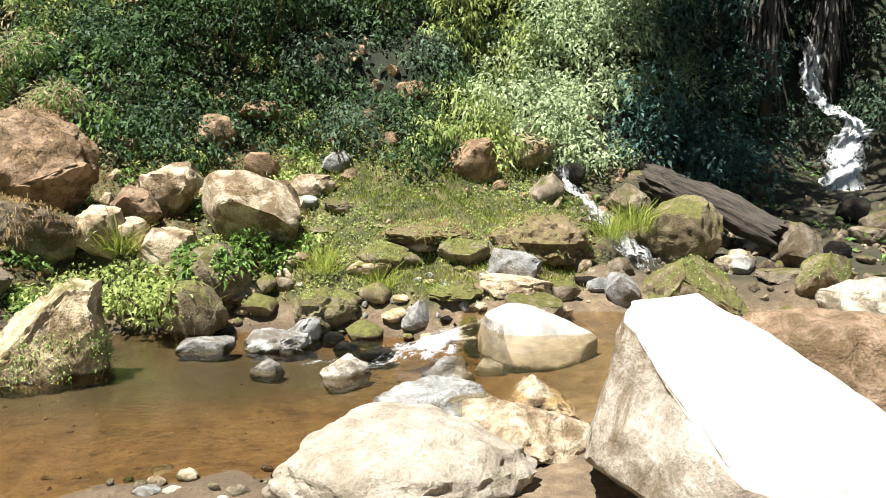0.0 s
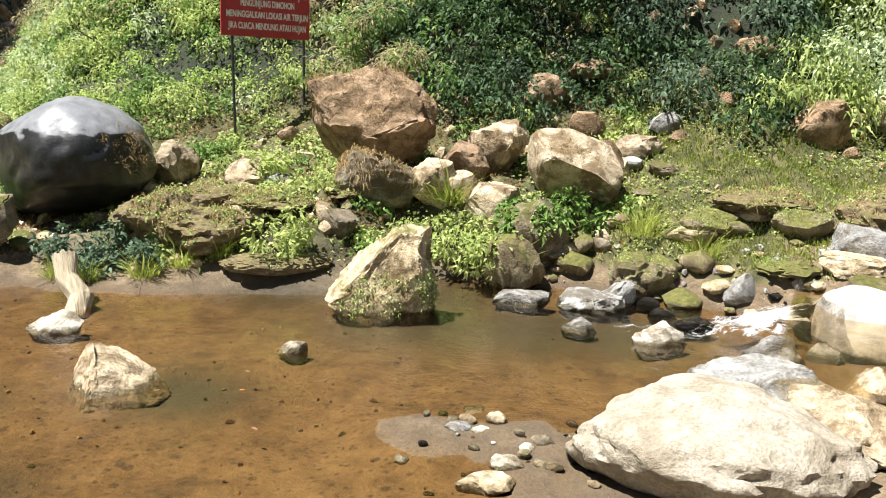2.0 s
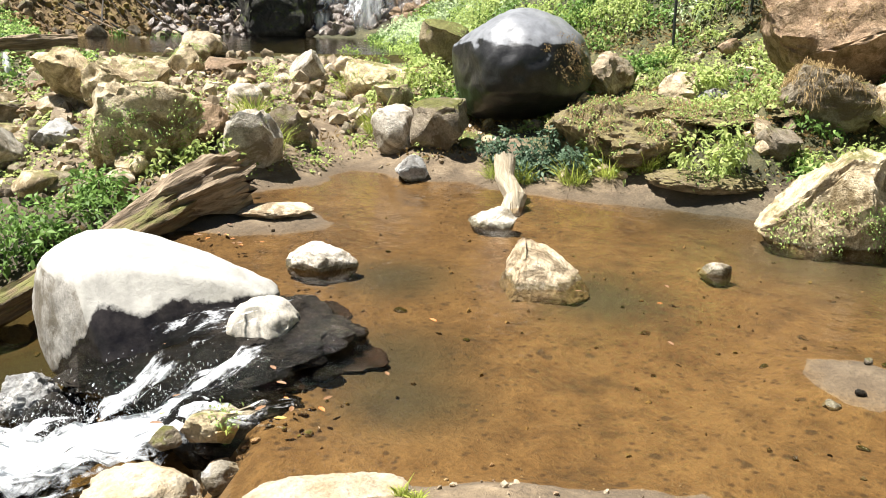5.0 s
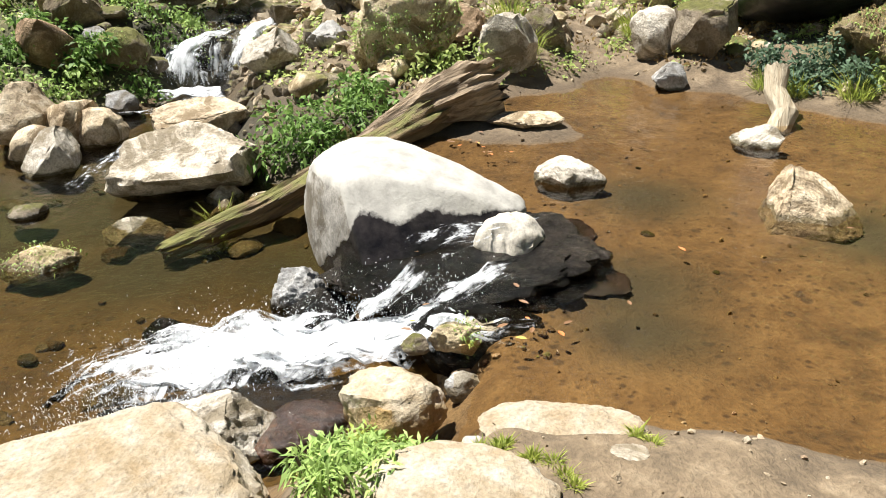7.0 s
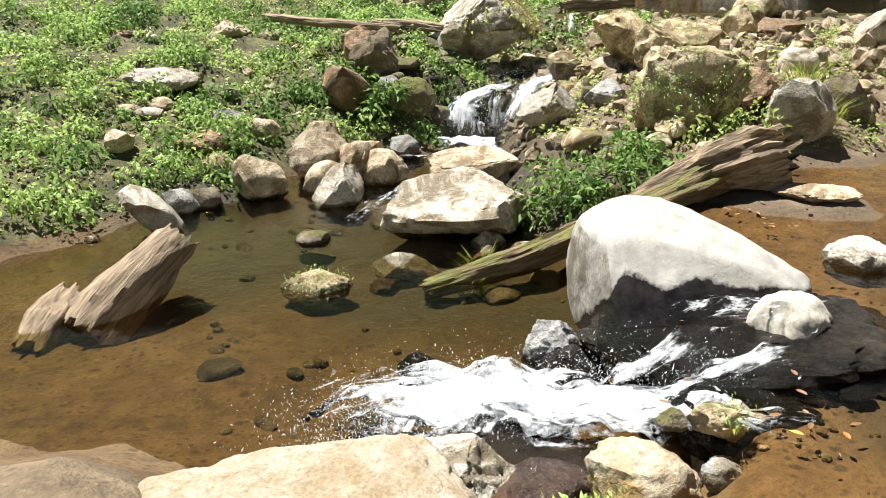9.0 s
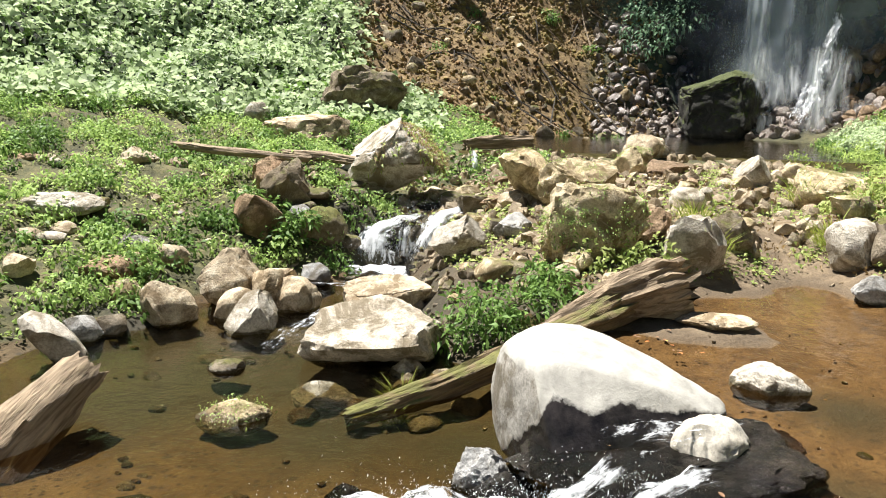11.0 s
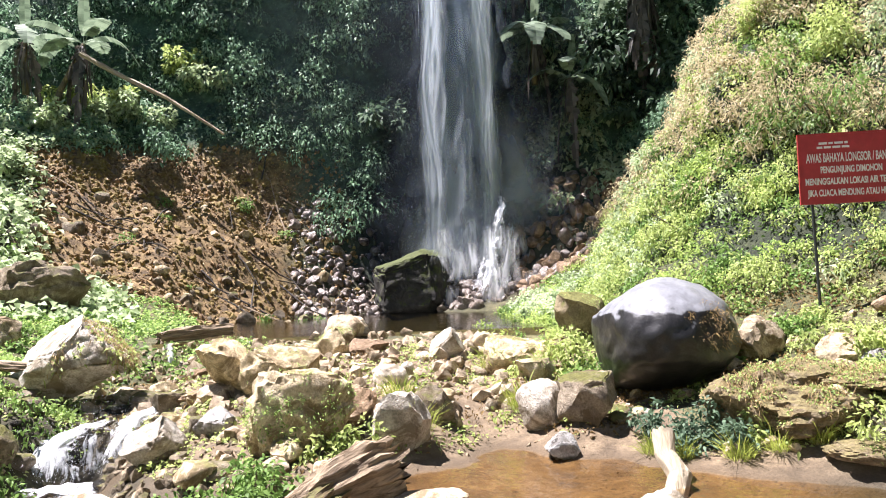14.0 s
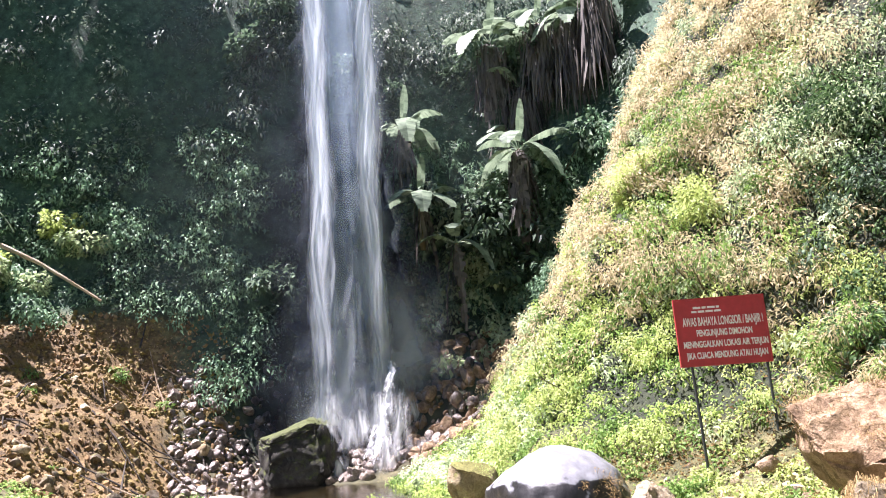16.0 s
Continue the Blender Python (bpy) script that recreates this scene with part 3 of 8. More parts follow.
# ---- water sheets ----
def sheet(name, mat, label, z, az0, az1, r0, r1, step=0.5, bed=-9.0):
    verts, faces = [], []
    n, m = int((az1 - az0) / step) + 1, int((r1 - r0) / 0.12) + 1
    for i in range(n):
        a = radians(az0 + (az1 - az0) * i / (n - 1))
        for k in range(m):
            r = r0 + (r1 - r0) * k / (m - 1)
            x, y = -r * math.sin(a), r * math.cos(a)
            verts.append((x, y, z + 0.006 * turn_noise(x, y, 0, 3.0, 2)))
    keep = lambda i, k: bed < lie(*verts[i * m + k][:2]) < z + 0.25
    for i in range(n - 1):
        for k in range(m - 1):
            if keep(i, k) or keep(i + 1, k + 1):
                faces.append((i * m + k, i * m + k + 1, (i + 1) * m + k + 1, (i + 1) * m + k))
    ob = mesh_object(name, verts, faces, mat)
    return tagged(ob, label, "water", kind="structure")


sheet("pool_water", POOL, "shallow clear water over brown silt", 0.0, -6, 76, 2.4, 11.5, .25, -.24)
sheet("upper_pool_water", POOL, "shallow water above the rapids", 0.3, -40, -3, 5.5, 16.5)
sheet("stream_water", STREAM, "lower stream of clear brown water", -0.36, 64, 128, 2.6, 12)
sheet("pond_water", POND, "murky plunge pool below the waterfall", 1.12, 52, 80, 15.2, 29)


# ---- boulders ----
ROCKS = [0]
GROWTH = {}
STYLES = {"block": (13, .60, .88, .075), "round": (8, .76, .95, .065), "slab": (7, .62, .9, .06), "wedge": (8, .58, .88, .06), "slabtop": (6, .72, .92, .05), "lean": (7, .66, .9, .06),
          "over": (10, .62, .88, .08), "ball": (3, .90, .97, .025), "lump": (4, .8, .95, .16), "peak": (8, .64, .9, .07), "tilt": (7, .62, .9, .06), "dome": (2, .90, .97, .018), "prow": (4, .8, .95, .03), "tri": (3, .85, .95, .05), "undercut": (2, .93, .97, .03), "globe": (3, .93, .98, .02), "ledge": (4, .8, .95, .13), "crate": (3, .85, .95, .035), "saddle": (3, .85, .95, .07)}


def rock_verts(sub, seed, style):
    rng = random.Random(seed)
    bm = bmesh.new()
    bmesh.ops.create_icosphere(bm, subdivisions=sub, radius=1.0)
    cuts, low, high, rough = STYLES[style]
    planes = []
    for _ in range(cuts):
        n = Vector((rng.gauss(0, 1), rng.gauss(0, 1), rng.gauss(0, .8))).normalized()
        planes.append((n, rng.uniform(low, high)))
    if style == "slabtop":
        planes.append((Vector((rng.uniform(-.12, .12), -.12, 1)).normalized(), .5))
    if style == "slab":
        planes.append((Vector((rng.uniform(-.2, .2), rng.uniform(-.25, 0), 1)).normalized(), .42))
    if style == "wedge":
        side = rng.choice((-1, 1))
        planes += [(Vector((.75 * side, -.25, .65)).normalized(), .38), (Vector((-.9 * side, -.3, .45)).normalized(), .55)]
    if style == "dome":
        planes += [(Vector((.36, -.20, 1)).normalized(), .44), (Vector((-.90, -.42, .12)).normalized(), .66), (Vector((.55, .8, .2)).normalized(), .74), (Vector((.18, -.80, .55)).normalized(), .58), (Vector((-.5, -.2, .85)).normalized(), .80)]
    if style == "tri":
        planes += [(Vector((.62, -.2, .70)).normalized(), .34), (Vector((-.93, -.2, .30)).normalized(), .42), (Vector((.1, -.85, .5)).normalized(), .46)]
    if style == "prow":
        planes += [(Vector((-.97, -.12, .12)).normalized(), .60), (Vector((.54, -.38, .76)).normalized(), .42), (Vector((-.70, -.66, .22)).normalized(), .66), (Vector((.56, .80, .22)).normalized(), .42)]
    if style == "globe":
        planes += [(Vector((.05, -.45, -.88)).normalized(), .74), (Vector((-.93, -.35, -.12)).normalized(), .80), (Vector((-.6, -.1, .8)).normalized(), .92)]
    if style == "crate":
        planes += [(Vector((-.42, -.22, .9)).normalized(), .52), (Vector((.96, -.2, .12)).normalized(), .58), (Vector((.55, -.1, .85)).normalized(), .74), (Vector((-.97, -.2, 0)).normalized(), .66), (Vector((-.1, -1, .08)).normalized(), .56)]
    if style == "ledge":
        planes += [(Vector((-.25, -.25, 1)).normalized(), .55)]
    if style == "undercut":
        planes += [(Vector((-.15, -.74, -.65)).normalized(), .24), (Vector((-.95, -.3, -.1)).normalized(), .70), (Vector((.38, -.42, .82)).normalized(), .46), (Vector((.9, -.2, .3)).normalized(), .70)]
    if style == "peak":
        planes += [(Vector((.75, -.25, .5)).normalized(), .66), (Vector((-.75, -.3, .62)).normalized(), .48), (Vector((0, -.9, .4)).normalized(), .6)]
    if style == "lean":
        planes += [(Vector((-.80, -.15, .58)).normalized(), .40), (Vector((.97, -.15, .12)).normalized(), .62), (Vector((0, -.9, .3)).normalized(), .6), (Vector((.1, -.2, 1)).normalized(), .9)]
    grit = .005 if style in ("prow", "dome") else .028 if style in ("round", "lump") else .02 if style in ("dome", "undercut", "slabtop", "prow", "globe") else .055
    off = Vector((rng.uniform(-50, 50), rng.uniform(-50, 50), rng.uniform(-50, 50)))
    P = np.array([v.co[:] for v in bm.verts])
    Q = P * 1.25
    bite = .6 if style in ("globe", "slabtop") else .8 if style == "dome" else .95
    for n, d in planes:
        Q -= np.outer(np.maximum(Q @ np.array(n) - d * 1.1, 0) * bite, n)
    if style not in ("globe", "dome", "ball", "slabtop", "prow", "tri"):
        for _ in range({"round": 5, "lump": 0, "saddle": 5, "lean": 7}.get(style, 16)):
            n = np.array((rng.gauss(0, 1), rng.gauss(0, 1), rng.gauss(0, .9)))
            n /= np.linalg.norm(n)
            reach = Q @ n
            Q -= np.outer(np.maximum(reach - reach.max() * rng.uniform(.80, .95), 0) * .95, n)
    for v, p, q in zip(bm.verts, P, Q):
        p, q = Vector(p), Vector(q)
        f = noise.fractal(p * 1.1 + off, 1.0, 2.0, 3) * rough * 1.6
        f += noise.fractal(p * 4.5 + off, 0.9, 2.0, 4) * rough * 0.75
        (d1, d2, *_), _ = noise.voronoi(p * 2.1 + off)
        f -= grit * math.exp(-(d2 - d1) / .10)
        (d1, d2, *_), _ = noise.voronoi(p * 5.5 - off)
        f -= grit * .35 * math.exp(-(d2 - d1) / .12)
        f -= abs(noise.fractal(p * 3.0 - off, 1.0, 2.1, 4)) * grit * 1.5
        if style == "lump":
            f += abs(noise.noise(p * 2.0 + off)) * -.14
        q *= 1 + f
        if style == "over":
            s = .62 + .38 * min(1, max(0, q.z * .6 + .55))
            q.x, q.y = q.x * s, q.y * s - (1 - s) * -.5
        if style == "tilt":
            q.z = q.z * .5 - q.x * .45
        if style == "saddle":
            q.z = q.z * .6 - .16 * math.exp(-(q.x - .1) ** 2 / .16)
        if style == "dome":
            q.y *= 1 - .38 * max(q.x, 0)
        v.co = q
    lo = [min(v.co[k] for v in bm.verts) for k in range(3)]
    hi = [max(v.co[k] for v in bm.verts) for k in range(3)]
    for v in bm.verts:
        v.co = [(v.co[k] - lo[k]) / (hi[k] - lo[k]) - (.5 if k < 2 else 0) for k in range(3)]
        if style in ("block", "round", "wedge", "over", "peak", "saddle", "undercut"):
            foot = max(0, 1 - v.co.z / .6) ** 1.5 * (1.5 if style in ("saddle", "undercut") else 1)
            v.co.x, v.co.y = v.co.x * (1 - .34 * foot), v.co.y * (1 - .40 * foot) + .04 * foot
    return bm


def rock(name, x, y, top, w, d, heading, style, mat, label, floor=None, group=""):
    ROCKS[0] += 1
    r = math.hypot(x, y)
    seen = w / r
    sub = 6 if seen > .5 else 5 if seen > .085 else 4 if seen > .042 else 3
    bm = rock_verts(sub, 100 + ROCKS[0], style)
    base = floor if floor is not None else min(ground(x, y), ground(x + .25 * w, y), ground(x - .25 * w, y)) - .03
    base -= min(.28 * max(top - base, .1 * w), .08 + .12 * w) if floor is None else 0
    if floor is None and ground(x, y) < -.25:
        base = -.55
    h = max(top - base, .12 * w)
    if style not in ("lean", "peak", "globe", "prow", "dome") and w < 1.2:
        w, d = max(w, .95 * h), max(d, .85 * h)
    m = pose(x, y, base, 0, 0, heading) @ Matrix.Diagonal((w, d, h, 1))
    me = bpy.data.meshes.new(name)
    bm.transform(Matrix.Diagonal((w, d, h, 1)))
    bm.to_mesh(me)
    bm.free()
    me.materials.append(mat)
    me.polygons.foreach_set("use_smooth", [True] * len(me.polygons))
    me.set_sharp_from_angle(angle=radians(38))
    ob = new(name, me)
    ob.matrix_world = pose(x, y, base, 0, 0, heading)
    GROWTH[f"{label} {ROCKS[0]}"] = ob
    return tagged(ob, label, "boulder" if name == "boulder" else "rock", group)

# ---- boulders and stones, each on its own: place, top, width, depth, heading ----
rock("boulder", 1.86, 3.98, 1.27, 1.98, 1.60, -26, "prow", LIT_CRUSTED, "huge white-topped tan boulder with a broad flat top on the bank")
rock("boulder", 2.95, 5.45, 1.00, 2.0, 1.0, -30, "round", BROWN, "large reddish brown earthy boulder resting on the stream bank")
rock("boulder", 3.75, 6.25, 1.15, 1.08, 0.86, -31, "block", PALE, "large pale whitish boulder resting on the stream bank")
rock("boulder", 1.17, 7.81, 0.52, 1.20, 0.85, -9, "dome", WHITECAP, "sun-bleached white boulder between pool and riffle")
rock("boulder", 0.28, 5.80, 0.37, 1.10, 0.80, -2, "round", GREY, "large grey boulder resting on the stream bank")
rock("boulder", 0.83, 5.13, 0.45, 0.95, 0.75, -9, "block", TAN, "large sun-bleached tan boulder resting on the stream bank")
rock("rock", 0.97, 5.82, 0.42, 0.60, 0.48, -9, "block", TAN, "sun-bleached tan rock lying among the stones of the bank")
rock("boulder", -0.01, 4.58, 0.52, 1.63, 1.30, 0, "round", BONE, "broad pale whitish boulder lying at the brink of the pool")
rock("boulder", 2.87, 8.57, 0.96, 1.28, 0.90, -19, "wedge", MOSSY, "large moss-covered boulder resting on the stream bank")
rock("boulder", 3.30, 10.50, 1.52, 1.15, 0.89, -16, "round", MOSSY, "large moss-topped brownish boulder resting on the stream bank")
rock("rock", 2.86, 11.40, 1.62, 0.62, 0.58, -13, "block", DULL, "dull brownish rock lying among the stones of the bank")
rock("rock", 4.43, 10.67, 1.07, 0.42, 0.34, -23, "round", GREY, "grey rock lying among the stones of the bank")
rock("rock", 4.65, 10.04, 1.22, 0.52, 0.36, -25, "wedge", DULL, "dull brownish rock lying among the stones of the bank")
rock("rock", 4.41, 8.83, 1.03, 0.52, 0.36, -27, "wedge", MOSSY, "moss-covered rock lying among the stones of the bank")
rock("rock", 3.98, 10.10, 0.87, 0.41, 0.33, -22, "block", TAN, "sun-bleached tan rock lying among the stones of the bank")
rock("rock", 4.25, 9.34, 0.73, 0.70, 0.49, -24, "slab", DULL, "dull brownish rock lying among the stones of the bank")
rock("rock", 3.75, 9.97, 0.81, 0.22, 0.18, -21, "block", TAN, "sun-bleached tan rock lying among the stones of the bank")
rock("rock", 6.31, 12.02, 1.47, 0.45, 0.36, -28, "block", DARK, "dark wet rock lying among the stones of the bank")
rock("rock", 6.10, 11.01, 1.10, 0.61, 0.49, -29, "block", DULL, "dull brownish rock lying among the stones of the bank")
rock("rock", 6.41, 11.41, 1.31, 0.56, 0.45, -29, "round", DULL, "dull brownish rock lying among the stones of the bank")
rock("rock", 5.33, 10.39, 0.96, 0.36, 0.29, -27, "round", DARK, "dark wet rock lying among the stones of the bank")
rock("boulder", -3.34, 7.15, 0.83, 1.12, 0.79, 25, "lean", OCHRE, "upright sun-bleached tan boulder leaning in the pool, vines on its side")
rock("boulder", -4.86, 9.85, 2.49, 1.72, 1.37, 26, "block", BROWN, "large reddish brown earthy boulder lodged in the hillside below bamboo")
rock("boulder", -4.42, 9.18, 1.43, 1.09, 0.87, 26, "block", DULL, "dull brownish boulder with dry grass hanging over it")
rock("rock", -3.72, 9.32, 1.35, 0.47, 0.38, 22, "block", TAN, "sun-bleached tan rock lying among the stones of the bank")
rock("rock", -3.39, 9.40, 1.22, 0.25, 0.20, 20, "round", TAN, "sun-bleached tan rock lying among the stones of the bank")
rock("rock", -3.55, 9.98, 1.55, 0.46, 0.37, 20, "block", BROWN, "reddish brown earthy rock lying among the stones of the bank")
rock("boulder", -3.27, 10.40, 1.85, 0.66, 0.53, 17, "block", TAN, "large sun-bleached tan boulder resting on the stream bank")
rock("boulder", -2.10, 9.95, 1.76, 1.25, 1.05, 12, "undercut", TAN, "overhanging sun-bleached tan boulder with a shaded hollow beneath")
rock("rock", -1.88, 10.46, 1.63, 0.34, 0.27, 10, "block", BROWN, "reddish brown earthy rock lying among the stones of the bank")
rock("rock", -1.57, 11.02, 1.69, 0.67, 0.54, 8, "block", TAN, "sun-bleached tan rock lying among the stones of the bank")
rock("rock", -1.62, 10.71, 1.42, 0.38, 0.31, 9, "block", GREY, "grey rock lying among the stones of the bank")
rock("rock", -1.10, 10.69, 1.39, 0.49, 0.39, 6, "block", DULL, "dull brownish rock lying among the stones of the bank")
rock("rock", -1.31, 11.67, 2.00, 0.47, 0.37, 6, "block", GREY, "grey rock lying among the stones of the bank")
rock("rock", -1.07, 11.50, 1.76, 0.32, 0.25, 5, "block", BROWN, "reddish brown earthy rock lying among the stones of the bank")
rock("boulder", -2.38, 9.21, 0.97, 0.78, 0.62, 14, "block", DULL, "dull brownish boulder with leafy plants growing on top")
rock("rock", -2.49, 8.76, 0.61, 0.53, 0.43, 16, "block", MOSSY, "dull brownish rock lying among the stones of the bank")
rock("rock", -2.99, 9.44, 1.09, 0.65, 0.46, 18, "slab", TAN, "sun-bleached tan rock lying among the stones of the bank")
rock("rock", -1.27, 10.26, 1.06, 0.43, 0.34, 7, "round", DULL, "dull brownish rock lying among the stones of the bank")
rock("rock", -1.49, 9.72, 0.72, 0.28, 0.23, 9, "block", DULL, "dull brownish rock lying among the stones of the bank")
rock("rock", -2.18, 8.12, 0.10, 0.61, 0.49, 15, "block", GREY, "grey stone lying in the flowing stream", floor=-0.18)
rock("rock", -1.46, 8.20, 0.17, 0.75, 0.60, 10, "block", GREY, "grey stone lying in the flowing stream", floor=-0.25)
rock("rock", -1.28, 8.54, 0.24, 0.53, 0.43, 8, "block", GREY, "grey stone lying in the flowing stream", floor=-0.32)
rock("rock", -1.38, 7.35, 0.10, 0.34, 0.27, 11, "block", GREY, "grey stone lying in the flowing stream", floor=-0.18)
rock("rock", -0.63, 7.22, 0.18, 0.48, 0.39, 5, "block", PALE, "pale whitish stone lying in the flowing stream", floor=-0.26)
rock("rock", 0.32, 7.12, 0.22, 0.55, 0.44, -3, "block", GREY, "grey stone lying in the flowing stream", floor=-0.30)
rock("rock", -0.74, 8.21, 0.06, 0.30, 0.24, 5, "block", DARK, "dark wet stone lying in the flowing stream", floor=-0.14)
rock("rock", -0.44, 7.94, 0.07, 0.45, 0.36, 3, "block", DARK, "dark wet stone lying in the flowing stream", floor=-0.15)
rock("rock", -0.94, 8.59, 0.08, 0.27, 0.21, 6, "round", DARK, "dark wet stone lying in the flowing stream", floor=-0.16)
rock("rock", 0.63, 8.26, 0.09, 0.35, 0.28, -4, "block", DARK, "dark wet stone lying in the flowing stream", floor=-0.17)
rock("rock", 0.71, 7.45, 0.10, 0.32, 0.26, -5, "block", GREY, "grey stone lying in the flowing stream", floor=-0.18)
rock("rock", -1.08, 8.97, 0.51, 0.75, 0.55, 7, "lump", MOSSY, "moss-covered rock lying among the stones of the bank")
rock("rock", -0.61, 9.53, 0.74, 0.60, 0.42, 4, "slab", OCHRE, "ochre lichen-stained rock lying among the stones of the bank")
rock("rock", -0.06, 8.76, 0.40, 0.34, 0.24, 0, "wedge", GREY, "grey rock lying among the stones of the bank")
rock("rock", 0.38, 8.97, 0.54, 0.70, 0.52, -2, "lump", MOSSY, "moss-covered rock lying among the stones of the bank")
rock("rock", -0.11, 9.86, 0.94, 0.64, 0.45, 1, "slab", TAN, "sun-bleached tan rock lying among the stones of the bank")
rock("rock", 1.06, 9.23, 0.93, 0.65, 0.45, -7, "slab", GREY, "grey rock lying among the stones of the bank")
rock("rock", 1.07, 8.93, 0.67, 0.83, 0.58, -7, "slab", TAN, "sun-bleached tan rock lying among the stones of the bank")
rock("rock", 1.22, 8.51, 0.53, 0.67, 0.47, -8, "slab", DULL, "dull brownish rock lying among the stones of the bank")
rock("rock", 1.51, 8.58, 0.41, 0.28, 0.22, -10, "round", TAN, "sun-bleached tan rock lying among the stones of the bank")
rock("rock", 1.61, 8.96, 0.60, 0.38, 0.26, -10, "slab", DULL, "dull brownish rock lying among the stones of the bank")
rock("rock", 2.05, 9.19, 0.63, 0.32, 0.25, -13, "block", GREY, "grey rock lying among the stones of the bank")
rock("rock", 2.26, 8.94, 0.71, 0.23, 0.16, -14, "wedge", GREY, "grey rock lying among the stones of the bank")
rock("rock", 2.42, 9.73, 0.80, 0.25, 0.20, -14, "block", DULL, "dull brownish rock lying among the stones of the bank")
rock("rock", 1.94, 9.82, 0.77, 0.27, 0.22, -11, "round", TAN, "sun-bleached tan rock lying among the stones of the bank")
rock("rock", 0.69, 11.96, 2.23, 0.71, 0.57, -3, "block", BROWN, "reddish brown earthy rock lying among the stones of the bank")
rock("boulder", 1.58, 12.70, 2.35, 0.77, 0.54, -7, "slab", OCHRE, "large ochre lichen-stained boulder resting on the stream bank")
rock("rock", 2.12, 12.22, 1.88, 0.40, 0.32, -10, "block", DARK, "dark wet stone lying in the flowing stream")
rock("rock", 1.71, 11.68, 1.74, 0.40, 0.28, -8, "wedge", DULL, "dull brownish rock lying among the stones of the bank")
rock("rock", 1.72, 11.05, 1.14, 0.30, 0.24, -11, "slab", GREY, "grey stone lying in the flowing stream")
rock("rock", 2.37, 10.96, 1.20, 0.34, 0.24, -12, "slab", DARK, "dark wet stone lying in the flowing stream")
rock("rock", 2.19, 13.02, 2.03, 0.31, 0.25, -10, "block", GREY, "grey rock lying among the stones of the bank")
rock("rock", -3.10, 11.91, 2.52, 0.66, 0.53, 15, "block", BROWN, "reddish brown earthy rock lying among the stones of the bank")
rock("rock", -2.47, 12.48, 2.74, 0.94, 0.75, 11, "block", BROWN, "reddish brown earthy rock lying among the stones of the bank")
rock("rock", -2.31, 11.29, 1.97, 0.46, 0.37, 12, "block", BROWN, "reddish brown earthy rock lying among the stones of the bank")
rock("rock", -0.29, 12.96, 3.12, 0.58, 0.46, 1, "round", BROWN, "reddish brown earthy rock lying among the stones of the bank")
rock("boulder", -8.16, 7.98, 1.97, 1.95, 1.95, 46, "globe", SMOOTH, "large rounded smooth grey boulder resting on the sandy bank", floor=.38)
rock("rock", -7.78, 6.28, 0.88, 0.73, 0.51, 51, "slab", DULL, "flat dull brownish rock tilted against the bank")
rock("rock", -8.32, 6.05, 0.77, 0.53, 0.43, 54, "round", PALE, "pale whitish rock lying among the stones of the bank")
rock("rock", -7.50, 5.66, 0.29, 0.41, 0.33, 53, "block", GREY, "grey stone lying in the flowing stream")
rock("rock", -10.88, 8.81, 1.78, 0.84, 0.59, 51, "slab", MOSSY, "moss-covered rock lying among the stones of the bank")
rock("rock", -7.68, 9.25, 1.41, 0.67, 0.54, 40, "block", TAN, "sun-bleached tan rock lying among the stones of the bank")
rock("rock", -6.42, 9.22, 1.21, 0.63, 0.50, 35, "round", TAN, "sun-bleached tan rock lying among the stones of the bank")
rock("rock", -5.94, 9.31, 1.04, 0.52, 0.42, 33, "round", GREY, "grey rock lying among the stones of the bank")
rock("rock", -5.72, 9.80, 1.05, 0.48, 0.38, 30, "block", BROWN, "reddish brown earthy rock lying among the stones of the bank")
rock("rock", -6.69, 10.72, 1.62, 0.44, 0.35, 32, "block", BROWN, "reddish brown earthy rock lying among the stones of the bank")
rock("boulder", -6.17, 7.40, 0.98, 1.35, 1.05, 40, "lump", STRAWY, "lumpy straw-grown brownish ledge with dry grass above the pool")
rock("boulder", -5.90, 7.99, 1.02, 1.35, 1.05, 36, "lump", STRAWY, "lumpy straw-grown brownish ledge with dry grass above the pool")
rock("boulder", -5.57, 7.45, 0.80, 1.30, 1.0, 37, "lump", STRAWY, "lumpy straw-grown brownish ledge with dry grass above the pool")
rock("boulder", -5.31, 8.16, 0.92, 1.30, 1.0, 33, "lump", STRAWY, "lumpy straw-grown brownish ledge with dry grass above the pool")
rock("boulder", -5.07, 8.79, 0.98, 1.2, .95, 30, "lump", STRAWY, "lumpy straw-grown brownish ledge with dry grass above the pool")
rock("boulder", -4.78, 7.45, 0.36, 1.25, 0.80, 33, "saddle", STRAWY, "ochre lichen-stained undercut slab at the water edge")
rock("rock", -4.45, 8.22, 0.82, 0.50, 0.40, 28, "block", DULL, "dull brownish rock lying among the stones of the bank")
rock("rock", -5.41, 5.06, 0.15, 0.46, 0.37, 47, "block", PALE, "pale whitish stone lying in the flowing stream", floor=-0.23)
rock("boulder", -3.92, 4.23, 0.30, 0.70, 0.56, 43, "tri", TAN, "triangular sun-bleached tan boulder standing in the brown pool")
rock("rock", -5.22, 3.12, 0.17, 0.57, 0.46, 59, "round", PALE, "pale whitish rock lying among the stones of the bank")
rock("rock", -3.32, 5.52, 0.07, 0.26, 0.21, 31, "round", PALE, "pale whitish stone lying in the flowing stream", floor=-0.15)
rock("boulder", -8.51, 4.15, 0.82, 0.76, 0.61, 64, "block", PALE, "large pale grey boulder resting on the stream bank")
rock("rock", -8.83, 3.67, 0.88, 0.47, 0.38, 67, "block", BROWN, "reddish brown earthy rock lying among the stones of the bank")
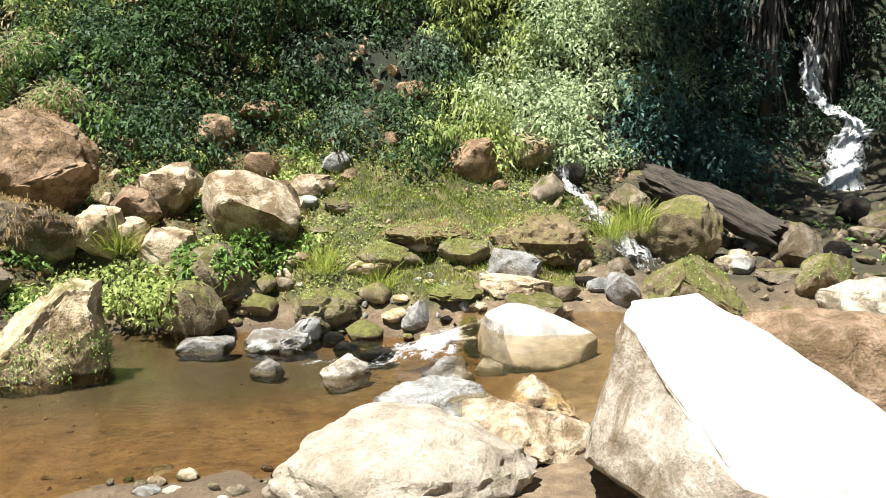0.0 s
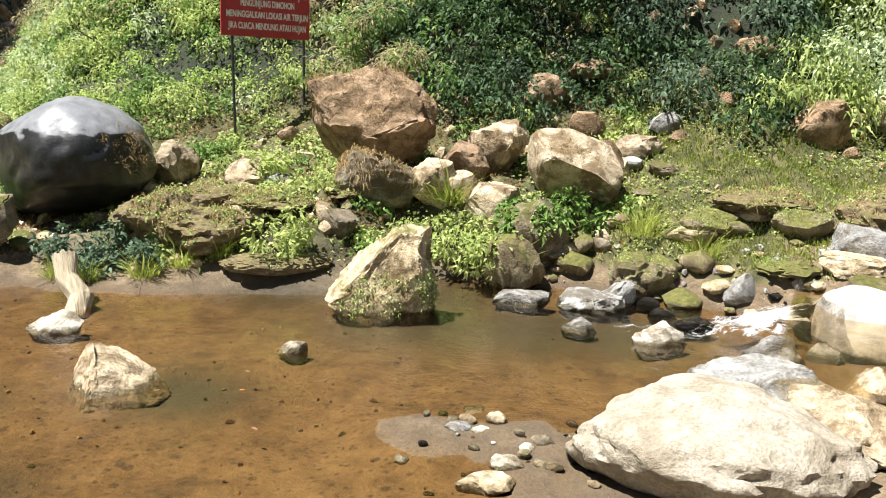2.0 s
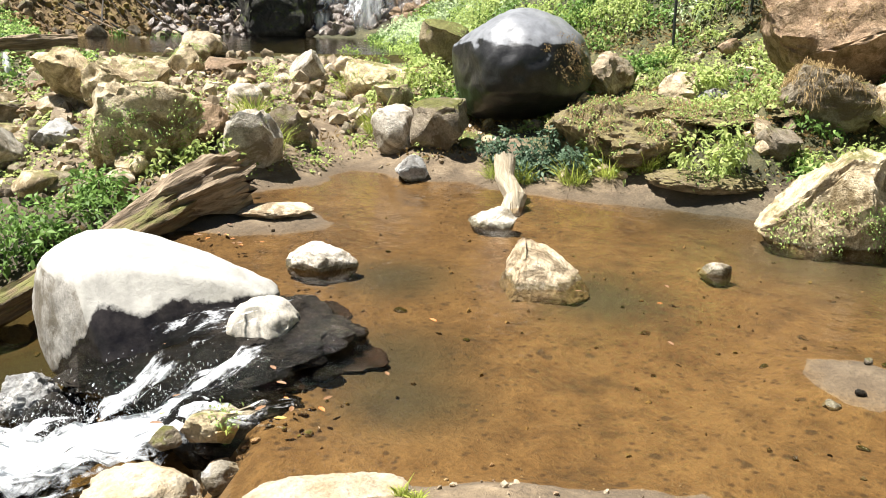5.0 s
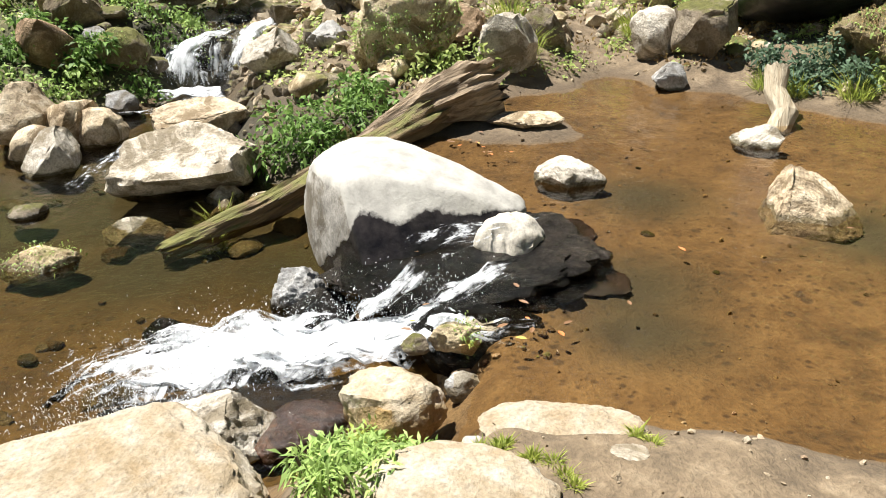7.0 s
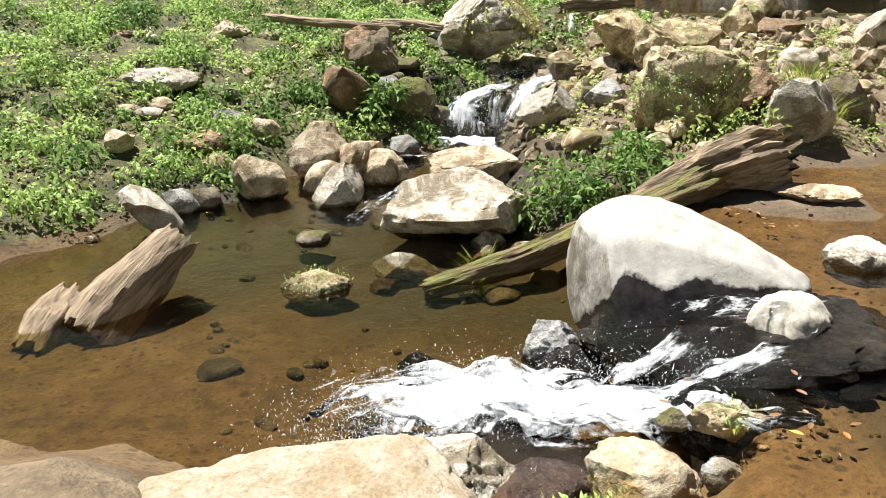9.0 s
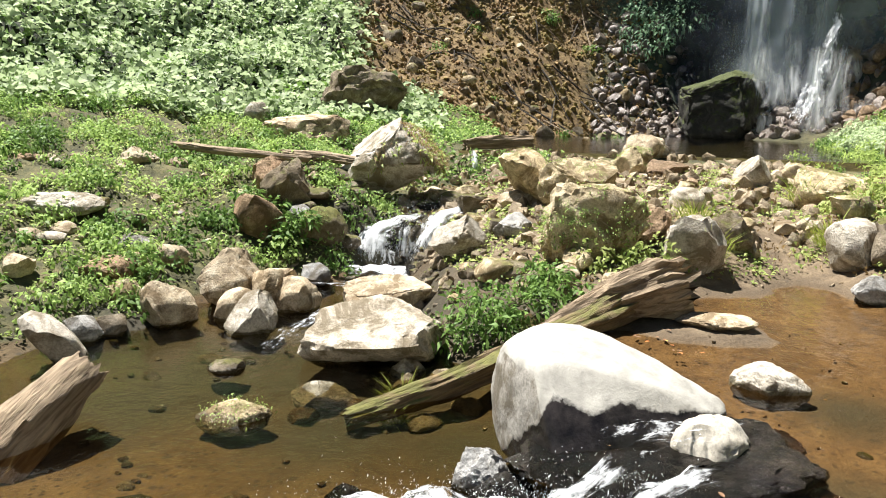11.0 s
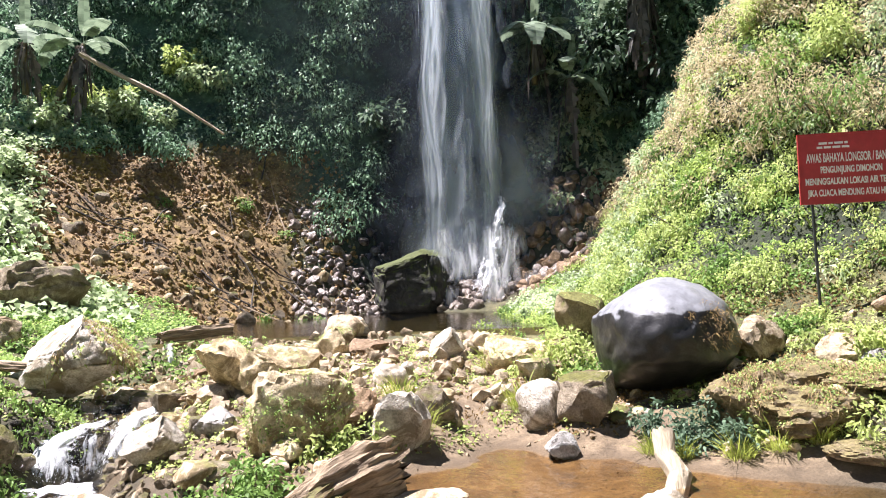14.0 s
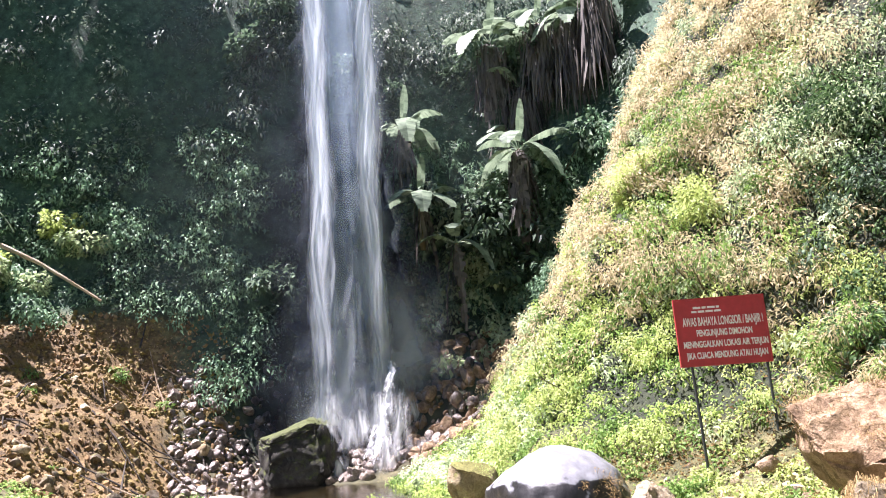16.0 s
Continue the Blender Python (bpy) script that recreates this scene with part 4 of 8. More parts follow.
rock("boulder", -8.73, 2.97, 1.15, 1.32, 1.06, 71, "block", OCHRE, "big bumpy ochre lichen-stained boulder with plants at its foot")
rock("rock", -8.95, 4.84, 0.78, 0.53, 0.42, 62, "block", DULL, "dull brownish rock lying among the stones of the bank")
rock("rock", -10.17, 4.85, 0.94, 0.52, 0.42, 65, "round", PALE, "pale whitish rock lying among the stones of the bank")
rock("rock", -11.53, 6.58, 1.29, 0.73, 0.51, 60, "wedge", PALE, "pale whitish rock lying among the stones of the bank")
rock("rock", -10.37, 7.13, 1.18, 1.07, 0.75, 55, "slab", OCHRE, "ochre lichen-stained rock lying among the stones of the bank")
rock("rock", -12.59, 5.02, 1.35, 0.65, 0.52, 68, "block", OCHRE, "ochre lichen-stained rock lying among the stones of the bank")
rock("rock", -13.99, 5.84, 1.50, 0.78, 0.62, 67, "round", TAN, "sun-bleached tan rock lying among the stones of the bank")
rock("rock", -12.56, 5.64, 1.13, 0.75, 0.60, 66, "block", BROWN, "reddish brown earthy rock lying among the stones of the bank")
rock("rock", -6.63, 3.45, 0.17, 0.73, 0.59, 63, "round", TAN, "sun-bleached tan rock lying among the stones of the bank")
rock("rock", -9.26, 6.63, 0.93, 0.54, 0.38, 54, "slab", OCHRE, "ochre lichen-stained rock lying among the stones of the bank")
rock("boulder", -19.09, 1.16, 2.81, 2.02, 1.62, 87, "block", DULL, "big angular dull brownish boulder below the leafy slope")
rock("boulder", -13.07, 1.19, 1.74, 1.78, 1.42, 85, "peak", PALE, "peaked pale whitish boulder beside the small cascade", floor=.45)
rock("rock", -11.02, 2.91, 1.39, 0.72, 0.58, 75, "tilt", OCHRE, "ochre lichen-stained rock lying among the stones of the bank")
rock("boulder", -10.36, 3.37, 1.31, 1.07, 0.86, 72, "block", OCHRE, "large ochre lichen-stained boulder resting on the stream bank")
rock("rock", -13.04, 5.31, 1.31, 0.62, 0.50, 68, "round", OCHRE, "ochre lichen-stained rock lying among the stones of the bank")
rock("rock", -14.42, 6.16, 1.45, 0.93, 0.75, 67, "round", TAN, "sun-bleached tan rock lying among the stones of the bank")
rock("boulder", -9.76, 1.71, 0.64, 0.84, 0.59, 80, "wedge", PALE, "pale whitish boulder with moss beside the small cascade")
rock("rock", -9.82, 2.37, 0.65, 0.51, 0.41, 76, "block", GREY, "grey rock lying among the stones of the bank")
rock("rock", -8.56, 2.05, 0.31, 0.61, 0.49, 77, "block", DULL, "dull brownish rock lying among the stones of the bank")
rock("boulder", -7.37, 0.44, 0.21, 1.47, 1.18, 87, "round", PALE, "broad pale whitish boulder between log and stream")
rock("rock", -8.99, 0.76, 0.01, 1.08, 0.76, 85, "slab", TAN, "sun-bleached tan rock lying among the stones of the bank")
rock("rock", -6.80, 0.61, -0.25, 0.50, 0.35, 85, "wedge", TAN, "sun-bleached tan rock lying among the stones of the bank")
rock("rock", -12.13, -0.45, 1.16, 0.75, 0.60, 92, "block", DULL, "dull brownish rock lying among the stones of the bank")
rock("rock", -11.33, 0.07, 0.55, 0.70, 0.56, 90, "round", MOSSY, "moss-covered rock lying among the stones of the bank")
rock("rock", -16.14, -0.12, 1.73, 1.65, 1.16, 90, "slab", TAN, "sun-bleached tan rock lying among the stones of the bank")
rock("rock", -11.89, 2.32, 0.65, 0.52, 0.36, 79, "slab", DULL, "dull brownish rock lying among the stones of the bank")
rock("boulder", -9.54, -1.01, 0.29, 0.62, 0.49, 96, "block", TAN, "large sun-bleached tan boulder resting on the stream bank")
rock("rock", -8.41, -0.74, 0.06, 0.60, 0.42, 95, "wedge", PALE, "pale whitish rock lying among the stones of the bank")
rock("rock", -9.20, -0.25, 0.02, 0.40, 0.32, 92, "round", TAN, "sun-bleached tan rock lying among the stones of the bank")
rock("rock", -9.38, -0.57, 0.11, 0.37, 0.30, 93, "block", TAN, "sun-bleached tan rock lying among the stones of the bank")
rock("rock", -9.50, -2.31, 0.22, 0.72, 0.58, 104, "round", BROWN, "reddish brown earthy rock lying among the stones of the bank")
rock("rock", -7.60, -2.39, 0.08, 0.28, 0.23, 107, "tilt", PALE, "pale whitish rock lying among the stones of the bank")
rock("rock", -8.25, -2.33, -0.12, 0.30, 0.24, 106, "round", GREY, "grey rock lying among the stones of the bank")
rock("rock", -8.41, -2.14, -0.16, 0.25, 0.20, 104, "round", DULL, "dull brownish rock lying among the stones of the bank")
rock("boulder", -11.01, -3.23, 0.78, 1.13, 0.91, 106, "round", PALE, "large pale whitish boulder resting on the stream bank")
rock("rock", -10.23, -2.24, 0.37, 0.54, 0.43, 102, "block", GREY, "grey rock lying among the stones of the bank")
rock("rock", -10.12, -3.37, 0.46, 0.36, 0.29, 108, "round", TAN, "sun-bleached tan rock lying among the stones of the bank")
rock("boulder", -6.05, -0.72, -0.24, 0.57, 0.46, 97, "round", OCHRE, "rounded ochre lichen-stained boulder standing in the lower stream")
rock("rock", -6.55, -0.02, -0.32, 0.59, 0.42, 90, "wedge", PALE, "pale whitish rock lying among the stones of the bank")
rock("rock", -7.13, -0.87, -0.27, 0.34, 0.27, 97, "round", DULL, "small dull brownish stone in the stream with a yellow leaf", floor=-.45)
rock("rock", -12.96, -4.24, 1.14, 0.66, 0.53, 108, "round", BROWN, "reddish brown earthy rock lying among the stones of the bank")
rock("rock", -11.27, -0.77, 0.74, 0.45, 0.36, 94, "block", BROWN, "reddish brown earthy rock lying among the stones of the bank")
rock("rock", -12.48, -0.56, 1.16, 0.79, 0.63, 93, "block", BROWN, "reddish brown earthy rock lying among the stones of the bank")
rock("rock", -13.43, -2.78, 1.23, 0.78, 0.55, 102, "wedge", TAN, "sun-bleached tan rock lying among the stones of the bank")
rock("rock", -17.56, -1.13, 1.94, 0.55, 0.44, 94, "round", PALE, "pale whitish rock lying among the stones of the bank")
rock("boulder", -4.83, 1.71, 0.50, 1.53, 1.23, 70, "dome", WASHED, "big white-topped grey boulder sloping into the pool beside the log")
rock("rock", -4.18, 2.12, 0.24, 0.37, 0.30, 63, "ball", EGG, "egg-shaped sun-bleached white boulder at the lip of the rapids")
rock("rock", -2.98, 0.97, 0.06, 0.50, 0.42, 73, "round", CREAM, "rounded cream-coloured stone beside the rapids", floor=-.35)
rock("rock", -3.36, 0.20, -0.12, 0.66, 0.42, 87, "wedge", PALE, "pale slanting stone at the edge of the rapids", floor=-.55)
rock("boulder", -2.65, -0.42, 0.13, 1.55, 1.24, 99, "slabtop", CREAM, "broad cream-coloured ochre-stained boulder on the bank above the rapids")
rock("rock", -3.14, 1.39, -0.12, 0.21, 0.17, 66, "round", GREY, "grey rock lying among the stones of the bank")
rock("rock", -3.34, 1.42, 0.06, 0.28, 0.22, 67, "block", OCHRE, "ochre lichen-stained stone lying in the flowing stream", floor=-0.14)
rock("rock", -3.37, 1.21, 0.02, 0.16, 0.13, 70, "round", DULL, "dull brownish stone lying in the flowing stream", floor=-0.10)
rock("rock", -2.33, 1.46, 0.12, 0.68, 0.42, 57, "slab", CREAM, "flat cream-coloured slab lying at the edge of the pool")
rock("boulder", -2.02, 0.88, 0.27, 0.74, 0.50, 66, "slabtop", CREAM, "low cream-coloured boulder sunk in the bank beside grass")
rock("rock", -4.70, 0.05, -0.32, 0.28, 0.22, 89, "round", DARK, "dark wet stone lying in the flowing stream")
rock("rock", -3.73, -0.26, -0.31, 0.40, 0.32, 94, "lump", DARK, "dark wet stone lying in the flowing stream")
rock("rock", -1.49, 4.53, 0.07, 0.20, 0.16, 18, "round", GREY, "grey rock lying among the stones of the bank")
rock("rock", -1.15, 4.60, 0.04, 0.19, 0.16, 14, "round", DARK, "dark wet stone lying in the flowing stream")
rock("rock", -1.09, 3.93, 0.05, 0.33, 0.23, 16, "slab", TAN, "sun-bleached tan rock lying among the stones of the bank")
rock("rock", -0.85, 4.26, 0.04, 0.15, 0.11, 11, "slab", TAN, "sun-bleached tan rock lying among the stones of the bank")
rock("rock", -1.06, 4.21, 0.05, 0.21, 0.15, 14, "slab", PALE, "pale whitish rock lying among the stones of the bank")
rock("rock", -1.64, 4.04, 0.02, 0.11, 0.09, 22, "round", PALE, "pale whitish rock lying among the stones of the bank")
rock("rock", -1.58, 5.09, -0.04, 0.17, 0.14, 17, "round", PALE, "pale whitish rock lying among the stones of the bank")
rock("rock", -1.34, 4.54, 0.07, 0.13, 0.10, 16, "round", PALE, "pale whitish rock lying among the stones of the bank")
rock("rock", -1.01, 4.43, 0.06, 0.11, 0.09, 13, "round", PALE, "pale whitish rock lying among the stones of the bank")
rock("rock", -11.43, 0.20, 0.29, 0.40, 0.32, 89, "block", DARK, "dark wet boulder with moss beside the small cascade")
rock("rock", -0.95, 4.55, 0.07, 0.20, 0.16, 12, "round", DULL, "dull brownish stone lying in the flowing stream", floor=-0.15)
rock("rock", -3.57, 2.18, -0.01, 0.20, 0.16, 59, "round", DARK, "dark wet stone lying in the flowing stream", floor=-0.11)
rock("rock", -4.05, 1.89, 0.02, 0.24, 0.19, 65, "round", DARK, "dark wet stone lying in the flowing stream", floor=-0.10)
rock("boulder", 0.08, 9.97, 1.16, 1.25, 1.0, -0, "lump", STRAWY, "lumpy straw-grown brownish ledge with dry grass above the pool")
rock("boulder", 1.49, 10.09, 1.28, 1.35, 1.05, -8, "lump", STRAWY, "lumpy straw-grown brownish ledge with dry grass above the pool")
rock("rock", -0.47, 9.64, 0.95, 0.68, 0.54, 3, "round", MOSSY, "moss-covered rock lying among the stones of the bank")
rock("rock", -0.47, 10.75, 1.33, 0.45, 0.36, 3, "round", DULL, "dull brownish rock lying among the stones of the bank")
rock("rock", 0.48, 9.67, 1.00, 0.68, 0.54, -3, "round", MOSSY, "moss-covered rock lying among the stones of the bank")
rock("rock", -9.03, -3.13, 0.36, 0.21, 0.17, 109, "block", TAN, "sun-bleached tan rock lying among the stones of the bank")
rock("rock", -10.13, -1.78, 0.25, 0.47, 0.38, 100, "round", TAN, "sun-bleached tan rock lying among the stones of the bank")
rock("rock", -9.04, -2.09, 0.07, 0.39, 0.31, 103, "block", OCHRE, "ochre lichen-stained rock lying among the stones of the bank")
rock("rock", -8.74, -1.58, 0.11, 0.41, 0.33, 100, "block", TAN, "sun-bleached tan rock lying among the stones of the bank")
rock("rock", -8.84, -0.92, -0.02, 0.32, 0.26, 96, "round", TAN, "sun-bleached tan rock lying among the stones of the bank")
rock("rock", -2.02, 1.56, 0.18, 0.16, 0.12, 52, "slab", PALE, "pale whitish rock lying among the stones of the bank")
rock("rock", -2.44, 1.13, 0.07, 0.09, 0.07, 65, "round", PALE, "pale whitish rock lying among the stones of the bank")

# the dark ledge over which the pool spills
rock("boulder", -4.22, 1.84, .13, 1.80, 1.45, 66, "ledge", DARK, "broad black wet rock ledge under sheeting water", floor=-.5)
rock("rock", -3.50, 1.62, .03, .80, .52, 64, "round", DARK, "rounded black wet rock at the lip of the rapids", floor=-.45)
rock("rock", -4.45, 2.62, -.02, .52, .45, 60, "block", WET_BROWN, "flat reddish brown wet stone with fallen leaves", floor=-.12)
rock("rock", -3.78, 2.40, -.05, .60, .45, 57, "block", WET_BROWN, "flat reddish brown wet stone at the pool's outlet", floor=-.12)
rock("rock", -4.30, .95, -.12, .40, .36, 78, "round", DARK, "dark wet stone beside white water", floor=-.6)
rock("rock", -4.10, .70, -.20, .34, .30, 90, "round", DARK, "dark wet stone beside white water", floor=-.6)
rock("rock", -4.75, .92, -.14, .45, .40, 75, "block", GREY, "grey stone below the white-topped boulder", floor=-.6)
rock("rock", -3.62, -.05, -.25, .70, .36, 95, "round", DARK, "dark wet rock under the edge of the rapids", floor=-.6)
rock("rock", -3.30, .62, -.22, .60, .42, 80, "round", WET_BROWN, "reddish brown wet rock under the edge of the rapids", floor=-.6)


# ---- running water ----
def flow(name, points, widths, mat, label, lump=0.05, parent=None, rise=0.0, sides=9, seed=1):
    """A tongue of broken water along the points: arched across, lumpy, with ragged edges."""
    pts = [Vector(p) for p in points]
    fine, wide = [], []
    for k in range(len(pts) - 1):
        p0, p1, p2, p3 = pts[max(k - 1, 0)], pts[k], pts[k + 1], pts[min(k + 2, len(pts) - 1)]
        steps = max(4, int((p2 - p1).length / 0.06))
        for i in range(steps):
            u = i / steps
            fine.append(0.5 * (2 * p1 + (p2 - p0) * u + (2 * p0 - 5 * p1 + 4 * p2 - p3) * u * u + (3 * p1 - p0 - 3 * p2 + p3) * u ** 3))
            wide.append(widths[k] + (widths[k + 1] - widths[k]) * u)
    verts, faces, edges, along, across, gone = [], [], [], [], [], 0.0
    for k, (p, w) in enumerate(zip(fine, wide)):
        gone += (p - fine[max(k - 1, 0)]).length
        d = fine[min(k + 1, len(fine) - 1)] - fine[max(k - 1, 0)]
        side = Vector((d.y, -d.x, 0)).normalized() if d.xy.length > 0.01 else Vector((1, 0, 0))
        up = side.cross(d).normalized()
        up = up if up.z > 0 or abs(up.z) < 0.2 else -up
        for j in range(sides):
            u = j / (sides - 1) * 2 - 1
            edge = 1 + 0.6 * turn_noise(p.x + seed, p.y + u, p.z, 5.0, 4)
            q = p + side * (u * w * 0.5 * edge) + up * (rise + 0.05 * (1 - u * u) + lump * turn_noise(p.x * 1.0 + u * w, p.y + seed, p.z, 5.0, 4))
            verts.append(q - up * 0.05 * u * u)
            ends = min(1.0, 4 * k / len(fine), 4 * (len(fine) - 1 - k) / len(fine))
            along.append(gone + seed * 3.7)
            across.append(u * w * .5)
            edges.append(max(abs(u) ** 1.5, 1 - ends))
    for k in range(len(fine) - 1):
        for j in range(sides - 1):
            a = k * sides + j
            faces.append((a, a + 1, a + sides + 1, a + sides))
    ob = mesh_object(name, verts, faces, mat, parent)
    for key, values in (("edge", edges), ("along", along), ("across", across)):
        ob.data.attributes.new(key, "FLOAT", "POINT").data.foreach_set("value", np.array(values, dtype=np.float32))
    if parent is None:
        tagged(ob, label, "water", kind="structure")
    return ob


flow("rapids_water", [(-3.83, 1.13, -0.13), (-3.94, 0.84, -0.19), (-4.15, 0.49, -0.25), (-4.24, 0.10, -0.29), (-4.19, -0.28, -0.33)],
     [.16, .34, .36, .34, .24], STREAKS, "churning white water along the upper edge of the rapids", 0.10, rise=.05, sides=21, seed=41)
flow("rapids_water", [(-3.42, 1.13, -0.13), (-3.54, 0.76, -0.20), (-3.75, 0.38, -0.27), (-3.78, -0.09, -0.32)],
     [.20, .30, .34, .24], STREAKS, "white water washing over brown rocks below the rapids", 0.08, rise=.04, sides=19, seed=43)
flow("rapids_water", [(-3.19, 1.80, -0.02), (-3.33, 1.55, -0.08), (-3.56, 1.29, -0.13), (-3.72, 0.85, -0.20), (-3.94, 0.52, -0.25), (-4.00, 0.16, -0.29), (-3.98, -0.21, -0.32), (-3.77, -0.49, -0.34)],
     [.20, .36, .54, .64, .72, .76, .70, .42], FOAM, "white foaming rapids pouring out of the pool", 0.08, rise=.04, sides=41)
flow("rapids_water", [(-3.95, 1.53, 0.06), (-3.85, 1.31, -0.02), (-3.81, 1.10, -0.13), (-3.74, 0.86, -0.20)],
     [.30, .34, .30, .24], STREAKS, "white tongue of water sliding off the dark ledge", 0.05, rise=.05, sides=19, seed=13)
flow("rapids_water", [(-3.76, 2.00, 0.05), (-3.72, 1.67, -0.01), (-3.69, 1.39, -0.10), (-3.62, 1.07, -0.16)],
     [.35, .34, .28, .22], STREAKS, "white tongue of water between wet rocks", 0.05, rise=.05, sides=19, seed=17)
# white flecks in this thin sheet paint the sun's glints on the wet ledge
flow("rapids_water", [(-4.17, 2.47, 0.05), (-4.14, 2.00, 0.07), (-4.02, 1.56, 0.06), (-3.97, 1.22, -0.02)],
     [.5, .8, .8, .6], SPRAY_AND_GLINTS, "thin sheet of water over dark rock with painted glints", 0.03, rise=.085, sides=29, seed=5)
flow("rapids_water", [(-4.32, 0.57, -0.33), (-4.37, 0.11, -0.34), (-4.31, -0.39, -0.35), (-3.95, -0.69, -0.35)],
     [.4, .7, .8, .5], SPRAY_AND_GLINTS, "foam flecks drifting into the lower stream", 0.02, sides=19, seed=19)
rock("boulder", -11.95, 1.15, .27, 1.1, .7, 85, "block", DARK, "black wet rock under the small cascade", floor=-.5)
rock("rock", -11.75, .55, .16, .7, .5, 85, "block", DARK, "black wet rock under the small cascade", floor=-.5)
flow("cascade_water", [(-12.71, 2.77, 0.45), (-12.20, 2.28, 0.42), (-11.76, 1.89, 0.36), (-11.50, 1.65, 0.21), (-11.37, 1.47, -0.06), (-11.25, 1.30, -0.38)],
     [.30, .40, .48, .50, .52, .60], FOAM, "small white cascade tumbling between boulders", 0.05, sides=21, seed=3)
flow("cascade_water", [(-11.76, 1.61, 0.31), (-11.66, 1.21, 0.30), (-11.54, 0.92, 0.22), (-11.40, 0.74, -0.02), (-11.26, 0.67, -0.33)],
     [.22, .36, .60, .85, 1.0], FOAM, "white arm of the small cascade round a dark rock", 0.05, sides=25, seed=31)
flow("cascade_water", [(-11.55, 1.28, 0.28), (-11.41, 1.21, 0.02), (-11.26, 1.16, -0.37)],
     [.35, .44, .46], STREAKS, "thin threads of water over the dark rock", 0.02, sides=15, seed=33)
flow("cascade_water", [(-11.00, 1.61, -0.37), (-11.02, 1.11, -0.35), (-11.01, 0.64, -0.32), (-11.03, 0.27, -0.30)],
     [.45, .65, .65, .45], FOAM, "foam at the foot of the small cascade", 0.05, rise=.03, sides=15, seed=35)
flow("cascade_water", [(-10.35, 1.30, -0.35), (-10.21, 0.70, -0.35), (-10.20, 0.15, -0.35), (-10.36, -0.44, -0.35)],
     [.5, .8, .7, .4], SPRAY_AND_GLINTS, "foam flecks below the small cascade", 0.02, rise=.01, sides=15, seed=37)
flow("cascade_water", [(-14.83, 2.89, 1.14), (-14.6, 2.88, 1.05), (-14.45, 2.86, .85), (-14.35, 2.83, .6), (-13.6, 2.6, .52)], [.15, .15, .17, .25, .4], FOAM, "thin trickle spilling from the stone dam", 0.03, seed=4)
flow("cascade_water", [(7.19, 16.13, 4.6), (7.2, 15.9, 3.8), (7.26, 15.67, 2.95), (7.77, 15.2, 2.47), (7.55, 14.9, 1.9), (7.3, 14.4, 1.3), (7.16, 14.17, 1.1), (6.28, 12.59, .9)],
     [.4, .5, .6, .7, .9, .9, .8, .4], FOAM, "side waterfall stepping down dark rocks", 0.12, rise=.15, sides=15, seed=6)
flow("cascade_water", [(2.0, 12.75, 1.9), (2.0, 12.2, 1.72), (2.02, 11.84, 1.46), (2.28, 11.18, 1.18), (2.45, 10.6, .96), (2.55, 10.0, .74), (2.75, 9.5, .52), (3.0, 9.1, .36)],
     [.22, .25, .3, .42, .5, .6, .7, .7], STREAKS, "narrow white stream tumbling down between mossy stones", 0.10, rise=.10, sides=13, seed=6)
flow("rapids_water", [(1.6, 8.4, .28), (.94, 8.34, .24), (.29, 8.05, .15), (-.09, 7.56, .06), (-.35, 7.25, .02), (-1.05, 7.4, .01), (-1.7, 7.6, .0)],
     [.3, .6, .9, 1.1, .9, .5, .2], SPRAY_AND_GLINTS, "glittering riffle between stones of the pool", 0.05, rise=.02, sides=15, seed=9)
flow("rapids_water", [(.5, 8.0, .17), (.1, 7.75, .10), (-.15, 7.45, .05)], [.4, .7, .6], FOAM, "white water breaking over the riffle", 0.05, rise=.04, sides=11, seed=10)
flow("rapids_water", [(-9.2, .1, -.33), (-8.6, -.1, -.34), (-8.0, -.4, -.35), (-7.2, -.7, -.35)], [.8, .7, .5, .3], SPRAY_AND_GLINTS, "ripples running down the lower stream", 0.02, sides=13, seed=11)


def streaks(name, mat, parent, at, length, width, tilt):
    """Many slim falling drops, each a thin four-sided sliver."""
    n = len(at)
    L = length[:, None] * (np.array([0, 0, -1.0]) + tilt)
    s = RAIN.normal(0, 1, (n, 3)) * np.array([1, 1, .05])
    s /= np.linalg.norm(s, axis=1, keepdims=True)
    v = np.empty((n, 4, 3))
    v[:, 0], v[:, 2] = at, at + L
    v[:, 1], v[:, 3] = at + L * .6 + s * width[:, None], at + L * .6 - s * width[:, None]
    me = bpy.data.meshes.new(name)
    me.vertices.add(n * 4)
    me.vertices.foreach_set("co", v.ravel())
    k = np.arange(n)[:, None] * 4
    me.loops.add(n * 6)
    me.loops.foreach_set("vertex_index", np.concatenate([k + [0, 1, 2], k + [0, 2, 3]], 1).ravel().astype(np.int32))
    me.polygons.add(n * 2)
    me.polygons.foreach_set("loop_start", (np.arange(n * 2) * 3).astype(np.int32))
    me.update(calc_edges=True)
    me.materials.append(mat)
    ob = new(name, me)
    ob.parent = parent
    return tagged(ob, kind="stuff")


RAIN = np.random.default_rng(5)


